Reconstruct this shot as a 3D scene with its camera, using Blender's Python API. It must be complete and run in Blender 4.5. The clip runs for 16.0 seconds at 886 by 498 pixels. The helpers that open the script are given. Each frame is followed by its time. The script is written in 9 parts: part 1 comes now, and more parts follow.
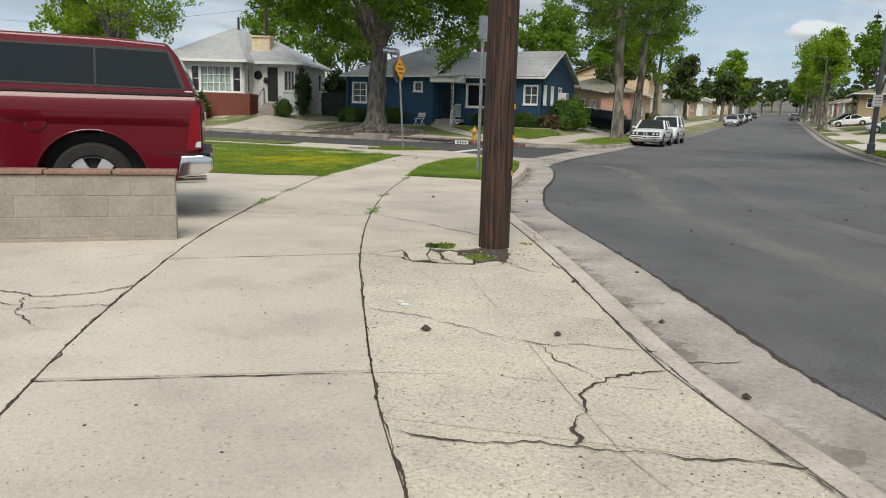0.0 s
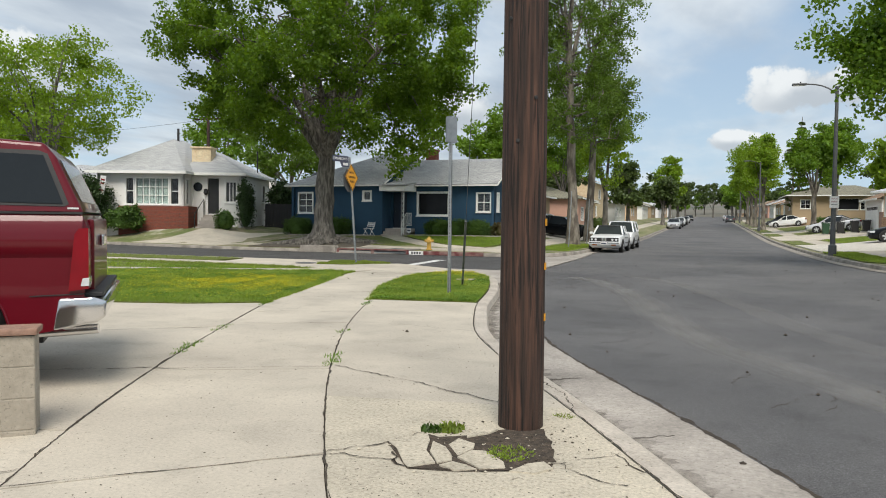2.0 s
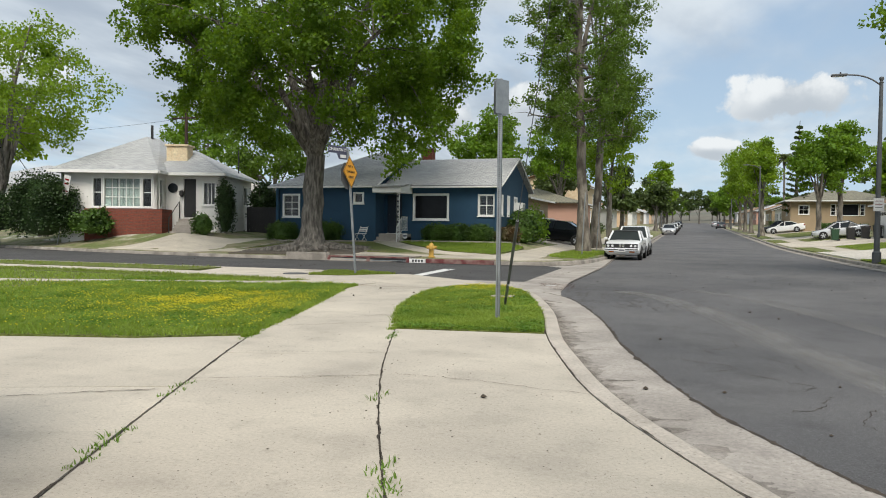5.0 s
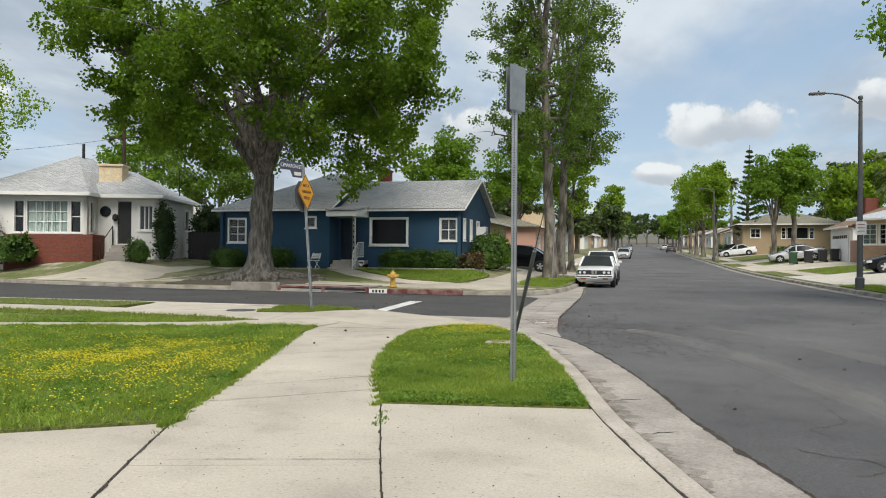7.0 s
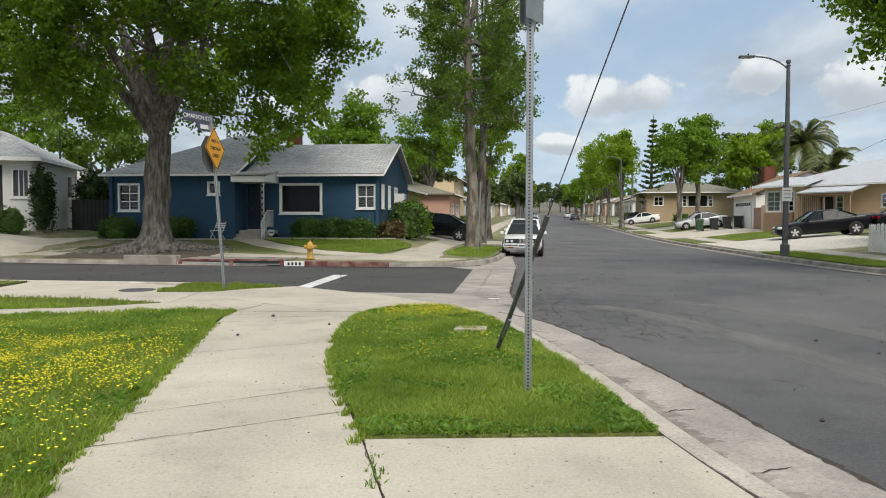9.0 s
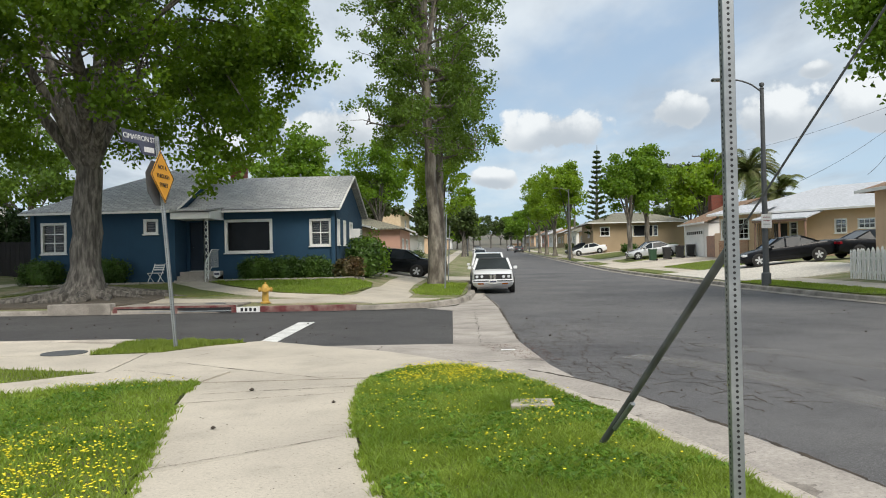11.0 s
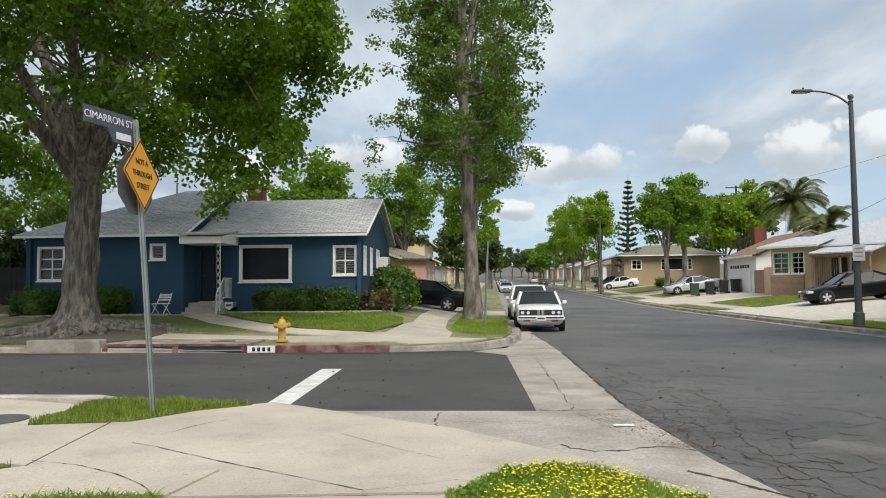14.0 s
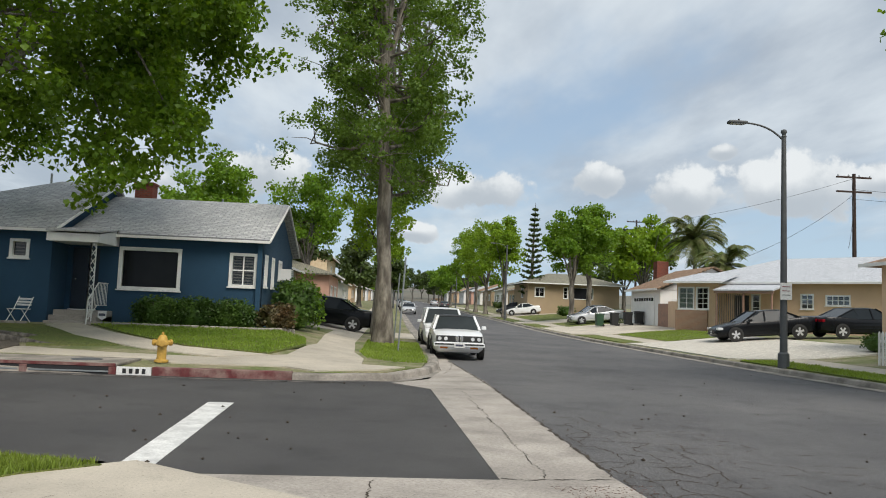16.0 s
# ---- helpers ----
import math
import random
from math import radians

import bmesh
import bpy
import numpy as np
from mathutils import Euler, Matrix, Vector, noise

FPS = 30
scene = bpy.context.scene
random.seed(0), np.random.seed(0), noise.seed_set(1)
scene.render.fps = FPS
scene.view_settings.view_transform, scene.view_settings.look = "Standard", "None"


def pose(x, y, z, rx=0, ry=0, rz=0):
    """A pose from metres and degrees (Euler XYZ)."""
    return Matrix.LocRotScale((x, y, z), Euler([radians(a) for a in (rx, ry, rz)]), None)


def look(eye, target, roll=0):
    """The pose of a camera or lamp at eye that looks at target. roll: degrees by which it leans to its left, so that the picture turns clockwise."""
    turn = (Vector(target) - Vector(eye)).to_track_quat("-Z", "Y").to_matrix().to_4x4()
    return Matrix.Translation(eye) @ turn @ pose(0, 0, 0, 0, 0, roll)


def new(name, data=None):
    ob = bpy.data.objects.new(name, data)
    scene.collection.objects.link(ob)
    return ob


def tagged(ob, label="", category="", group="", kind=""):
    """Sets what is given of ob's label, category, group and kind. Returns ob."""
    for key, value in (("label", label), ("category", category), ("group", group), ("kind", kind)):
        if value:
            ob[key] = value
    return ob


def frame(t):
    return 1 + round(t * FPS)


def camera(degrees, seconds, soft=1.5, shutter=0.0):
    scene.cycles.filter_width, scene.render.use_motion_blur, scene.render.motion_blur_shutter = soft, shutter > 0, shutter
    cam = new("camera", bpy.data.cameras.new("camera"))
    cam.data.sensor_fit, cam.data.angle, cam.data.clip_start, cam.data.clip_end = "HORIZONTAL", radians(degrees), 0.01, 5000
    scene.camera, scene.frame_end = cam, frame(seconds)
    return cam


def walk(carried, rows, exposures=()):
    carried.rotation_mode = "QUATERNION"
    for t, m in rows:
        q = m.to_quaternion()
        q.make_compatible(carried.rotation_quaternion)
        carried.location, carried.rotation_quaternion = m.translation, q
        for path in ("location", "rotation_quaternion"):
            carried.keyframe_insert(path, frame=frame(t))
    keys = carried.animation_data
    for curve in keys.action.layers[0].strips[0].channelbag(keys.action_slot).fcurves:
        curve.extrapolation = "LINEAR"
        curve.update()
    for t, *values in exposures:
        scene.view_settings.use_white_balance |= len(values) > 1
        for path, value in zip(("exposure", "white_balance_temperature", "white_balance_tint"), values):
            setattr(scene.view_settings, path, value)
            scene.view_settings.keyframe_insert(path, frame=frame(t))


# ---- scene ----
cam = camera(62.6, 16.0, soft=1.0)
PATH = [
    (0.0, (0.066, 1.43, 1.294), (-0.74, 3.222, 0.927), 1.7),
    (0.5, (-0.257, 1.913, 1.349), (-1.026, 3.736, 1.057), 1.1),
    (1.0, (-0.583, 2.427, 1.363), (-1.314, 4.279, 1.166), 0.9),
    (1.5, (-0.948, 2.874, 1.373), (-1.654, 4.741, 1.248), 0.6),
    (2.0, (-1.224, 3.376, 1.37), (-1.912, 5.253, 1.294), 0.6),
    (2.5, (-1.545, 3.855, 1.383), (-2.217, 5.739, 1.328), 0.8),
    (3.0, (-1.879, 4.293, 1.359), (-2.53, 6.184, 1.29), 0.8),
    (5.5, (-3.593, 6.966, 1.265), (-4.236, 8.86, 1.216), 0.7),
    (6.0, (-3.916, 7.551, 1.301), (-4.584, 9.436, 1.322), 0.9),
    (6.5, (-4.227, 8.09, 1.341), (-4.814, 10.002, 1.37), 0.6),
    (7.0, (-4.528, 8.597, 1.361), (-5.039, 10.531, 1.37), 0.4),
    (7.5, (-4.829, 9.039, 1.373), (-5.251, 10.993, 1.367), 0.5),
    (8.0, (-5.083, 9.571, 1.362), (-5.437, 11.538, 1.324), 0.6),
    (8.5, (-5.363, 10.02, 1.319), (-5.666, 11.995, 1.237), 0.5),
    (11.0, (-6.935, 12.614, 1.381), (-7.02, 14.612, 1.399), -1.2),
    (11.5, (-7.11, 13.138, 1.359), (-7.184, 15.137, 1.397), -0.8),
    (12.0, (-7.292, 13.634, 1.364), (-7.393, 15.631, 1.406), -0.6),
    (12.5, (-7.435, 14.149, 1.342), (-7.574, 16.144, 1.384), -0.8),
    (13.0, (-7.574, 14.759, 1.368), (-7.746, 16.75, 1.429), -1.1),
    (13.5, (-7.705, 15.284, 1.385), (-7.872, 17.275, 1.467), -1.0),
    (14.0, (-7.832, 15.879, 1.399), (-7.967, 17.871, 1.505), -0.5),
    (14.5, (-7.976, 16.444, 1.415), (-8.057, 18.438, 1.536), 0.3),
    (15.0, (-8.073, 17.079, 1.42), (-8.091, 19.074, 1.553), 1.2),
    (15.5, (-8.247, 17.599, 1.419), (-8.193, 19.592, 1.57), 1.9),
    (16.0, (-8.386, 18.152, 1.422), (-8.25, 20.141, 1.587), 2.3),
]
walk(cam, [(t, look(e, g, r)) for t, e, g, r in PATH], [(0.0, 0.22), (1.5, 0.30), (2.7, 0.42), (5.4, 0.36), (8.6, 0.34), (11.0, 0.42), (14.0, 0.40), (16.0, 0.30)])

# ---- light ----
scene.view_settings.exposure = 0.27
world = bpy.data.worlds.new("sky_world")
scene.world = world
world.use_nodes = True
SUN_EL, SUN_AZ = 50.0, 158.0     # degrees; azimuth clockwise from +Y


def build_sky():
    nt = world.node_tree
    nt.nodes.clear()
    N, L = nt.nodes.new, nt.links.new
    out, bg = N("ShaderNodeOutputWorld"), N("ShaderNodeBackground")
    sky = N("ShaderNodeTexSky")
    sky.sky_type, sky.sun_disc = "NISHITA", False
    sky.sun_elevation, sky.sun_rotation = radians(SUN_EL), radians(SUN_AZ)
    sky.air_density, sky.dust_density = 1.0, 1.5
    tint = N("ShaderNodeVectorMath"); tint.operation = "SCALE"; tint.inputs["Scale"].default_value = 0.075
    L(sky.outputs[0], tint.inputs[0])
    co = N("ShaderNodeTexCoord")
    sep = N("ShaderNodeSeparateXYZ"); L(co.outputs["Generated"], sep.inputs[0])
    zc = N("ShaderNodeMath"); zc.operation = "MAXIMUM"; zc.inputs[1].default_value = 0.0; L(sep.outputs[2], zc.inputs[0])
    za = N("ShaderNodeMath"); za.operation = "ADD"; za.inputs[1].default_value = 0.10; L(zc.outputs[0], za.inputs[0])
    comb = N("ShaderNodeCombineXYZ")
    for i in (0, 1):
        dv = N("ShaderNodeMath"); dv.operation = "DIVIDE"; L(sep.outputs[i], dv.inputs[0]); L(za.outputs[0], dv.inputs[1]); L(dv.outputs[0], comb.inputs[i])

    def noise_node(vec, scale, detail, rough, off):
        mp = N("ShaderNodeMapping"); mp.inputs["Location"].default_value = off; L(vec, mp.inputs["Vector"])
        n = N("ShaderNodeTexNoise"); n.inputs["Scale"].default_value = scale; n.inputs["Detail"].default_value = detail
        n.inputs["Roughness"].default_value = rough; L(mp.outputs[0], n.inputs["Vector"])
        return n.outputs["Fac"]

    def ramp(fac, a, b, ca=(0, 0, 0, 1), cb=(1, 1, 1, 1)):
        r = N("ShaderNodeValToRGB"); r.color_ramp.elements[0].position, r.color_ramp.elements[1].position = a, b
        r.color_ramp.elements[0].color, r.color_ramp.elements[1].color = ca, cb
        r.color_ramp.interpolation = "EASE"
        L(fac, r.inputs[0]); return r.outputs[0]

    def mix(fac, a, b):
        m = N("ShaderNodeMix"); m.data_type = "RGBA"
        L(fac, m.inputs[0]); L(a, m.inputs[6]); L(b, m.inputs[7]); return m.outputs[2]

    def calc(op, a, b=None, c=None):
        m = N("ShaderNodeMath"); m.operation = op
        for k, v in enumerate((a, b, c)):
            if isinstance(v, (int, float)):
                m.inputs[k].default_value = v
            elif v is not None:
                L(v, m.inputs[k])
        return m.outputs[0]

    # high pale sheet drawn out in streaks, thinner and bluer low down
    streak = N("ShaderNodeMapping"); streak.inputs["Rotation"].default_value = (0, 0, radians(-34)); streak.inputs["Scale"].default_value = (1.15, 0.55, 1.0); L(comb.outputs[0], streak.inputs["Vector"])
    veil = calc("ADD", noise_node(streak.outputs[0], 0.62, 6, 0.56, (3.1, 1.7, 0.4)), calc("MULTIPLY", calc("MINIMUM", zc.outputs[0], 0.5), 0.34))
    sheet_mask = ramp(veil, 0.40, 0.60)
    folds = ramp(noise_node(streak.outputs[0], 1.25, 6, 0.54, (0.3, 5.2, 2.0)), 0.36, 0.66, (0.36, 0.415, 0.48, 1), (0.615, 0.67, 0.71, 1))
    first = mix(sheet_mask, ramp(zc.outputs[0], 0.0, 0.30, (0.43, 0.56, 0.67, 1), (0.315, 0.43, 0.575, 1)), folds)
    blue = N("ShaderNodeMix"); blue.data_type = "RGBA"; blue.inputs[0].default_value = 0.88
    L(tint.outputs[0], blue.inputs[6]); L(first, blue.inputs[7])
    # heaped fair-weather clouds standing low over the roofs: azimuth, height, half width, half depth
    az_d = calc("ARCTAN2", sep.outputs[0], sep.outputs[1])
    lump = noise_node(co.outputs["Generated"], 17.0, 7, 0.56, (1.3, 0.4, 0.2))
    rough_n = calc("MULTIPLY", calc("SUBTRACT", lump, 0.5), 2.3)
    heap, lit = None, None
    for a0, e0, w0, h0 in ((15.9, 10.6, 2.7, 1.5), (21.8, 9.3, 3.7, 2.1), (7.0, 9.3, 4.6, 1.9), (29.6, 9.6, 5.2, 2.6), (36.5, 10.0, 3.5, 1.5), (-10.5, 9.8, 5.0, 2.4), (-19, 8.6, 4.0, 1.7), (-31, 10.5, 6.0, 2.4), (1.5, 6.0, 2.2, 0.8), (25.0, 12.4, 1.6, 0.7), (50, 10, 6, 2.5), (-52, 10, 6, 2.5)):
        dx = calc("DIVIDE", calc("SUBTRACT", az_d, radians(a0)), radians(w0))
        dz = calc("DIVIDE", calc("SUBTRACT", sep.outputs[2], math.sin(radians(e0))), radians(h0))
        near = calc("ADD", calc("SUBTRACT", 1.0, calc("SQRT", calc("ADD", calc("MULTIPLY", dx, dx), calc("MULTIPLY", dz, dz)))), rough_n)
        up = calc("MULTIPLY", calc("MAXIMUM", near, 0.0), dz)
        heap = near if heap is None else calc("MAXIMUM", heap, near)
        lit = up if lit is None else calc("ADD", lit, up)
    heap_mask = ramp(heap, 0.05, 0.30)
    heap_col = ramp(calc("ADD", calc("MULTIPLY", lit, 0.9), calc("MULTIPLY", lump, 0.9)), 0.22, 0.72, (0.40, 0.445, 0.49, 1), (0.66, 0.69, 0.705, 1))
    L(mix(heap_mask, blue.outputs[2], heap_col), bg.inputs["Color"])
    bg.inputs["Strength"].default_value = 1.0
    L(bg.outputs[0], out.inputs["Surface"])


build_sky()
sun_data = bpy.data.lights.new("sun", "SUN")
sun_data.energy, sun_data.angle, sun_data.color = 2.75, radians(32), (1.0, 0.935, 0.835)
sun = new("sun", sun_data)
az, el = radians(SUN_AZ), radians(SUN_EL)
sun.matrix_world = look((0, 0, 0), (-math.sin(az) * math.cos(el), -math.cos(az) * math.cos(el), -math.sin(el)))
sun.location = (0, 0, 60)


# ---- materials ----
def mat(name, c1, c2=None, scale=3.0, rough=0.8, bump=0.0, bscale=40.0, metal=0.0, fine=0.25, per_object=0.0, per_island=0.0, coat=0.0, spec=0.5, stretch=None, speck=None, stain=0.0, edge=0.2):
    """A surface of two colours mixed by a coarse and a fine noise, with fine relief."""
    m = bpy.data.materials.new(name)
    m.use_nodes = True
    nt = m.node_tree
    N, L = nt.nodes.new, nt.links.new
    b = nt.nodes["Principled BSDF"]
    b.inputs["Roughness"].default_value, b.inputs["Metallic"].default_value = rough, metal
    b.inputs["Specular IOR Level"].default_value = spec
    b.inputs["Coat Weight"].default_value = coat
    c2 = c2 or tuple(v * 0.8 for v in c1)
    co = N("ShaderNodeTexCoord")
    vec = co.outputs["Object"]
    if stretch:
        mp = N("ShaderNodeMapping"); mp.inputs["Scale"].default_value = stretch; L(vec, mp.inputs[0]); vec = mp.outputs[0]
    n1, n2 = N("ShaderNodeTexNoise"), N("ShaderNodeTexNoise")
    n1.inputs["Scale"].default_value, n1.inputs["Detail"].default_value = scale, 5
    n2.inputs["Scale"].default_value, n2.inputs["Detail"].default_value, n2.inputs["Roughness"].default_value = bscale * 0.6, 7, 0.62
    L(vec, n1.inputs["Vector"]); L(vec, n2.inputs["Vector"])
    r = N("ShaderNodeMapRange"); r.inputs[1].default_value, r.inputs[2].default_value = 0.5 - edge, 0.5 + edge
    L(n1.outputs["Fac"], r.inputs[0])
    mx = N("ShaderNodeMix"); mx.data_type = "RGBA"; mx.inputs[6].default_value, mx.inputs[7].default_value = (*c1, 1), (*c2, 1)
    L(r.outputs[0], mx.inputs[0])
    r2 = N("ShaderNodeMapRange"); r2.inputs[1].default_value, r2.inputs[2].default_value = 0.25, 0.75
    r2.inputs[3].default_value, r2.inputs[4].default_value = 1 - fine, 1 + fine
    L(n2.outputs["Fac"], r2.inputs[0])
    val = r2.outputs[0]
    for on, node_type, sock in ((per_object, "ShaderNodeObjectInfo", "Random"), (per_island, "ShaderNodeNewGeometry", "Random Per Island")):
        if on:
            oi = N(node_type)
            r3 = N("ShaderNodeMapRange"); r3.inputs[3].default_value, r3.inputs[4].default_value = 1 - on, 1 + on
            L(oi.outputs[sock], r3.inputs[0])
            mu = N("ShaderNodeMath"); mu.operation = "MULTIPLY"; L(val, mu.inputs[0]); L(r3.outputs[0], mu.inputs[1]); val = mu.outputs[0]
    for scale3, detail3, lo3, hi3, most in ([(*sp[:1], 3, *sp[1:]) for sp in speck or ()] + ([(0.35, 6, 0.3, 0.7, -stain), (1.7, 8, 0.52, 0.66, -stain)] if stain else [])):
        n3 = N("ShaderNodeTexNoise"); n3.inputs["Scale"].default_value, n3.inputs["Detail"].default_value = scale3, detail3
        L(vec, n3.inputs["Vector"])
        r4 = N("ShaderNodeMapRange"); r4.inputs[1].default_value, r4.inputs[2].default_value, r4.inputs[3].default_value, r4.inputs[4].default_value = lo3, hi3, 1.0, 1.0 + most
        L(n3.outputs["Fac"], r4.inputs[0])
        mu = N("ShaderNodeMath"); mu.operation = "MULTIPLY"; L(val, mu.inputs[0]); L(r4.outputs[0], mu.inputs[1]); val = mu.outputs[0]
    sc = N("ShaderNodeVectorMath"); sc.operation = "SCALE"; L(mx.outputs[2], sc.inputs[0]); L(val, sc.inputs["Scale"])
    L(sc.outputs[0], b.inputs["Base Color"])
    if bump:
        bp = N("ShaderNodeBump"); bp.inputs["Strength"].default_value, bp.inputs["Distance"].default_value = min(1, bump), 0.02
        L(n2.outputs["Fac"], bp.inputs["Height"]); L(bp.outputs[0], b.inputs["Normal"])
    return m


def leaf_mat(name, c1, c2, trans=0.35):
    """Leaves: colour varies leaf by leaf, light passes through."""
    m = mat(name, c1, c2, 0.8, 0.5, per_island=0.45, spec=0.35, edge=0.14)
    nt = m.node_tree
    b, out = nt.nodes["Principled BSDF"], nt.nodes["Material Output"]
    t = nt.nodes.new("ShaderNodeBsdfTranslucent"); t.inputs[0].default_value = (c1[0] * 1.9, c1[1] * 1.75, c1[2] * 1.2, 1)
    mx = nt.nodes.new("ShaderNodeMixShader"); mx.inputs[0].default_value = trans
    nt.links.new(b.outputs[0], mx.inputs[1]); nt.links.new(t.outputs[0], mx.inputs[2]); nt.links.new(mx.outputs[0], out.inputs[0])
    return m


def brick_mat(name, c1, c2, mortar, w, h, gap=0.012, rough=0.85, axis="XZ", noise_scale=6.0):
    """Courses of bricks, blocks or shingles as a fine pattern for surfaces far away."""
    m = mat(name, c1, c2, 2.0, rough, 0.3, 60)
    nt = m.node_tree
    N, L = nt.nodes.new, nt.links.new
    b = nt.nodes["Principled BSDF"]
    co = N("ShaderNodeTexCoord"); sep = N("ShaderNodeSeparateXYZ"); cb = N("ShaderNodeCombineXYZ")
    L(co.outputs["Object"], sep.inputs[0])
    L(sep.outputs["XYZ".index(axis[0])], cb.inputs[0]); L(sep.outputs["XYZ".index(axis[1])], cb.inputs[1])
    t = N("ShaderNodeTexBrick")
    t.inputs["Color1"].default_value, t.inputs["Color2"].default_value, t.inputs["Mortar"].default_value = (*c1, 1), (*c2, 1), (*mortar, 1)
    t.inputs["Scale"].default_value, t.inputs["Brick Width"].default_value, t.inputs["Row Height"].default_value = 1.0, w, h
    t.inputs["Mortar Size"].default_value = gap
    L(cb.outputs[0], t.inputs["Vector"])
    n = N("ShaderNodeTexNoise"); n.inputs["Scale"].default_value = noise_scale; n.inputs["Detail"].default_value = 6; L(co.outputs["Object"], n.inputs["Vector"])
    r = N("ShaderNodeMapRange"); r.inputs[1].default_value, r.inputs[2].default_value, r.inputs[3].default_value, r.inputs[4].default_value = 0.3, 0.7, 0.75, 1.2
    L(n.outputs["Fac"], r.inputs[0])
    sc = N("ShaderNodeVectorMath"); sc.operation = "SCALE"; L(t.outputs[0], sc.inputs[0]); L(r.outputs[0], sc.inputs["Scale"])
    L(sc.outputs[0], b.inputs["Base Color"])
    return m


def glass_mat(name, tint=(0.02, 0.025, 0.03), rough=0.04):
    m = mat(name, tint, tint, 2, rough, spec=0.12, fine=0.05)
    return m


CONCRETE = mat("walk_concrete", (0.56, 0.505, 0.418), (0.455, 0.41, 0.343), 0.7, 0.9, 0.10, 70, fine=0.16, per_object=0.05, stain=0.12, speck=((38, 0.64, 0.72, -0.5), (120, 0.59, 0.69, -0.28), (9, 0.60, 0.72, -0.12)))
OLD_CONCRETE = mat("worn_concrete", (0.60, 0.54, 0.432), (0.47, 0.424, 0.34), 0.9, 0.95, 0.35, 75, fine=0.30, per_object=0.04, stain=0.12, speck=((26, 0.60, 0.70, -0.34), (60, 0.58, 0.68, -0.34), (95, 0.60, 0.68, 0.15), (3, 0.5, 0.7, -0.10)))
GUTTER = mat("gutter_concrete", (0.46, 0.42, 0.375), (0.30, 0.272, 0.242), 1.1, 0.9, 0.3, 50, fine=0.25, stain=0.18, speck=((45, 0.62, 0.7, -0.4), (110, 0.6, 0.7, 0.2)))
KERB = mat("kerb_concrete", (0.57, 0.515, 0.445), (0.40, 0.356, 0.305), 2.0, 0.9, 0.35, 60, fine=0.25, stain=0.16, speck=((40, 0.62, 0.7, -0.4),))
KERB_OLD = mat("weathered_kerb_concrete", (0.40, 0.365, 0.32), (0.21, 0.19, 0.165), 1.6, 0.95, 0.4, 50, fine=0.3, stain=0.25, edge=0.14)
KERB_RED = mat("worn_red_kerb_paint", (0.13, 0.028, 0.030), (0.26, 0.165, 0.145), 3.5, 0.8, 0.3, 50, edge=0.12, stain=0.25)
ASPHALT = mat("asphalt", (0.088, 0.087, 0.091), (0.140, 0.137, 0.137), 0.3, 0.85, 0.7, 160, fine=0.5, stain=0.16, speck=((120, 0.58, 0.68, 0.85), (70, 0.60, 0.70, -0.45)))
ASPHALT_X = mat("asphalt_cross_street", (0.056, 0.054, 0.055), (0.080, 0.077, 0.076), 0.5, 0.85, 0.6, 160, fine=0.4, stain=0.16, speck=((110, 0.58, 0.68, 0.7), (60, 0.62, 0.70, -0.4)))
LINE = mat("white_road_paint", (0.75, 0.75, 0.73), (0.5, 0.5, 0.49), 5, 0.8, 0.2, 60, fine=0.2)
WET_SOIL = mat("dark_crumbled_soil", (0.085, 0.064, 0.046), (0.035, 0.027, 0.020), 14, 1.0, 1.0, 45, fine=0.6, speck=((70, 0.6, 0.68, 1.2),))
SOIL = mat("dry_soil", (0.115, 0.095, 0.072), (0.07, 0.06, 0.046), 3, 1.0, 0.8, 30)
TURF = mat("turf_base", (0.085, 0.12, 0.02), (0.13, 0.14, 0.035), 0.8, 1.0, 0.9, 35, fine=0.5, speck=((14, 0.52, 0.66, -0.5), (60, 0.5, 0.65, 0.6)))
TURF_DRY = mat("patchy_turf", (0.13, 0.16, 0.05), (0.27, 0.24, 0.15), 0.9, 1.0, 0.8, 20, fine=0.4, edge=0.1, speck=((25, 0.52, 0.66, -0.4),))
CRACK = mat("dirt_in_cracks", (0.035, 0.028, 0.022), (0.07, 0.055, 0.04), 6, 1.0, 0.5, 60)
BLUE = mat("blue_stucco", (0.024, 0.073, 0.130), (0.020, 0.061, 0.110), 0.8, 0.9, 0.5, 70, fine=0.12, stain=0.06)
WHITE_STUCCO = mat("white_stucco", (0.78, 0.77, 0.74), (0.68, 0.67, 0.65), 0.7, 0.9, 0.4, 60, fine=0.06)
TAN = mat("tan_stucco", (0.68, 0.49, 0.33), (0.62, 0.44, 0.29), 0.6, 0.9, 0.4, 60, fine=0.08, stain=0.06)
OCHRE = mat("ochre_stucco", (0.36, 0.275, 0.175), (0.31, 0.235, 0.15), 0.6, 0.9, 0.4, 60, fine=0.08)
PINK = mat("pink_stucco", (0.55, 0.33, 0.25), (0.5, 0.3, 0.23), 0.6, 0.9, 0.4, 60, fine=0.08)
TRIM = mat("white_trim_paint", (0.80, 0.80, 0.78), (0.72, 0.72, 0.70), 2, 0.55, 0.08, 40, fine=0.05)
SHINGLE = brick_mat("grey_roof_shingles", (0.48, 0.49, 0.49), (0.37, 0.38, 0.39), (0.2, 0.2, 0.21), 0.32, 0.14, 0.012, 0.95, "XY", 9)
SHINGLE_BROWN = brick_mat("brown_roof_shingles", (0.30, 0.19, 0.12), (0.23, 0.145, 0.09), (0.11, 0.08, 0.05), 0.32, 0.16, 0.012, 0.95, "YX", 9)
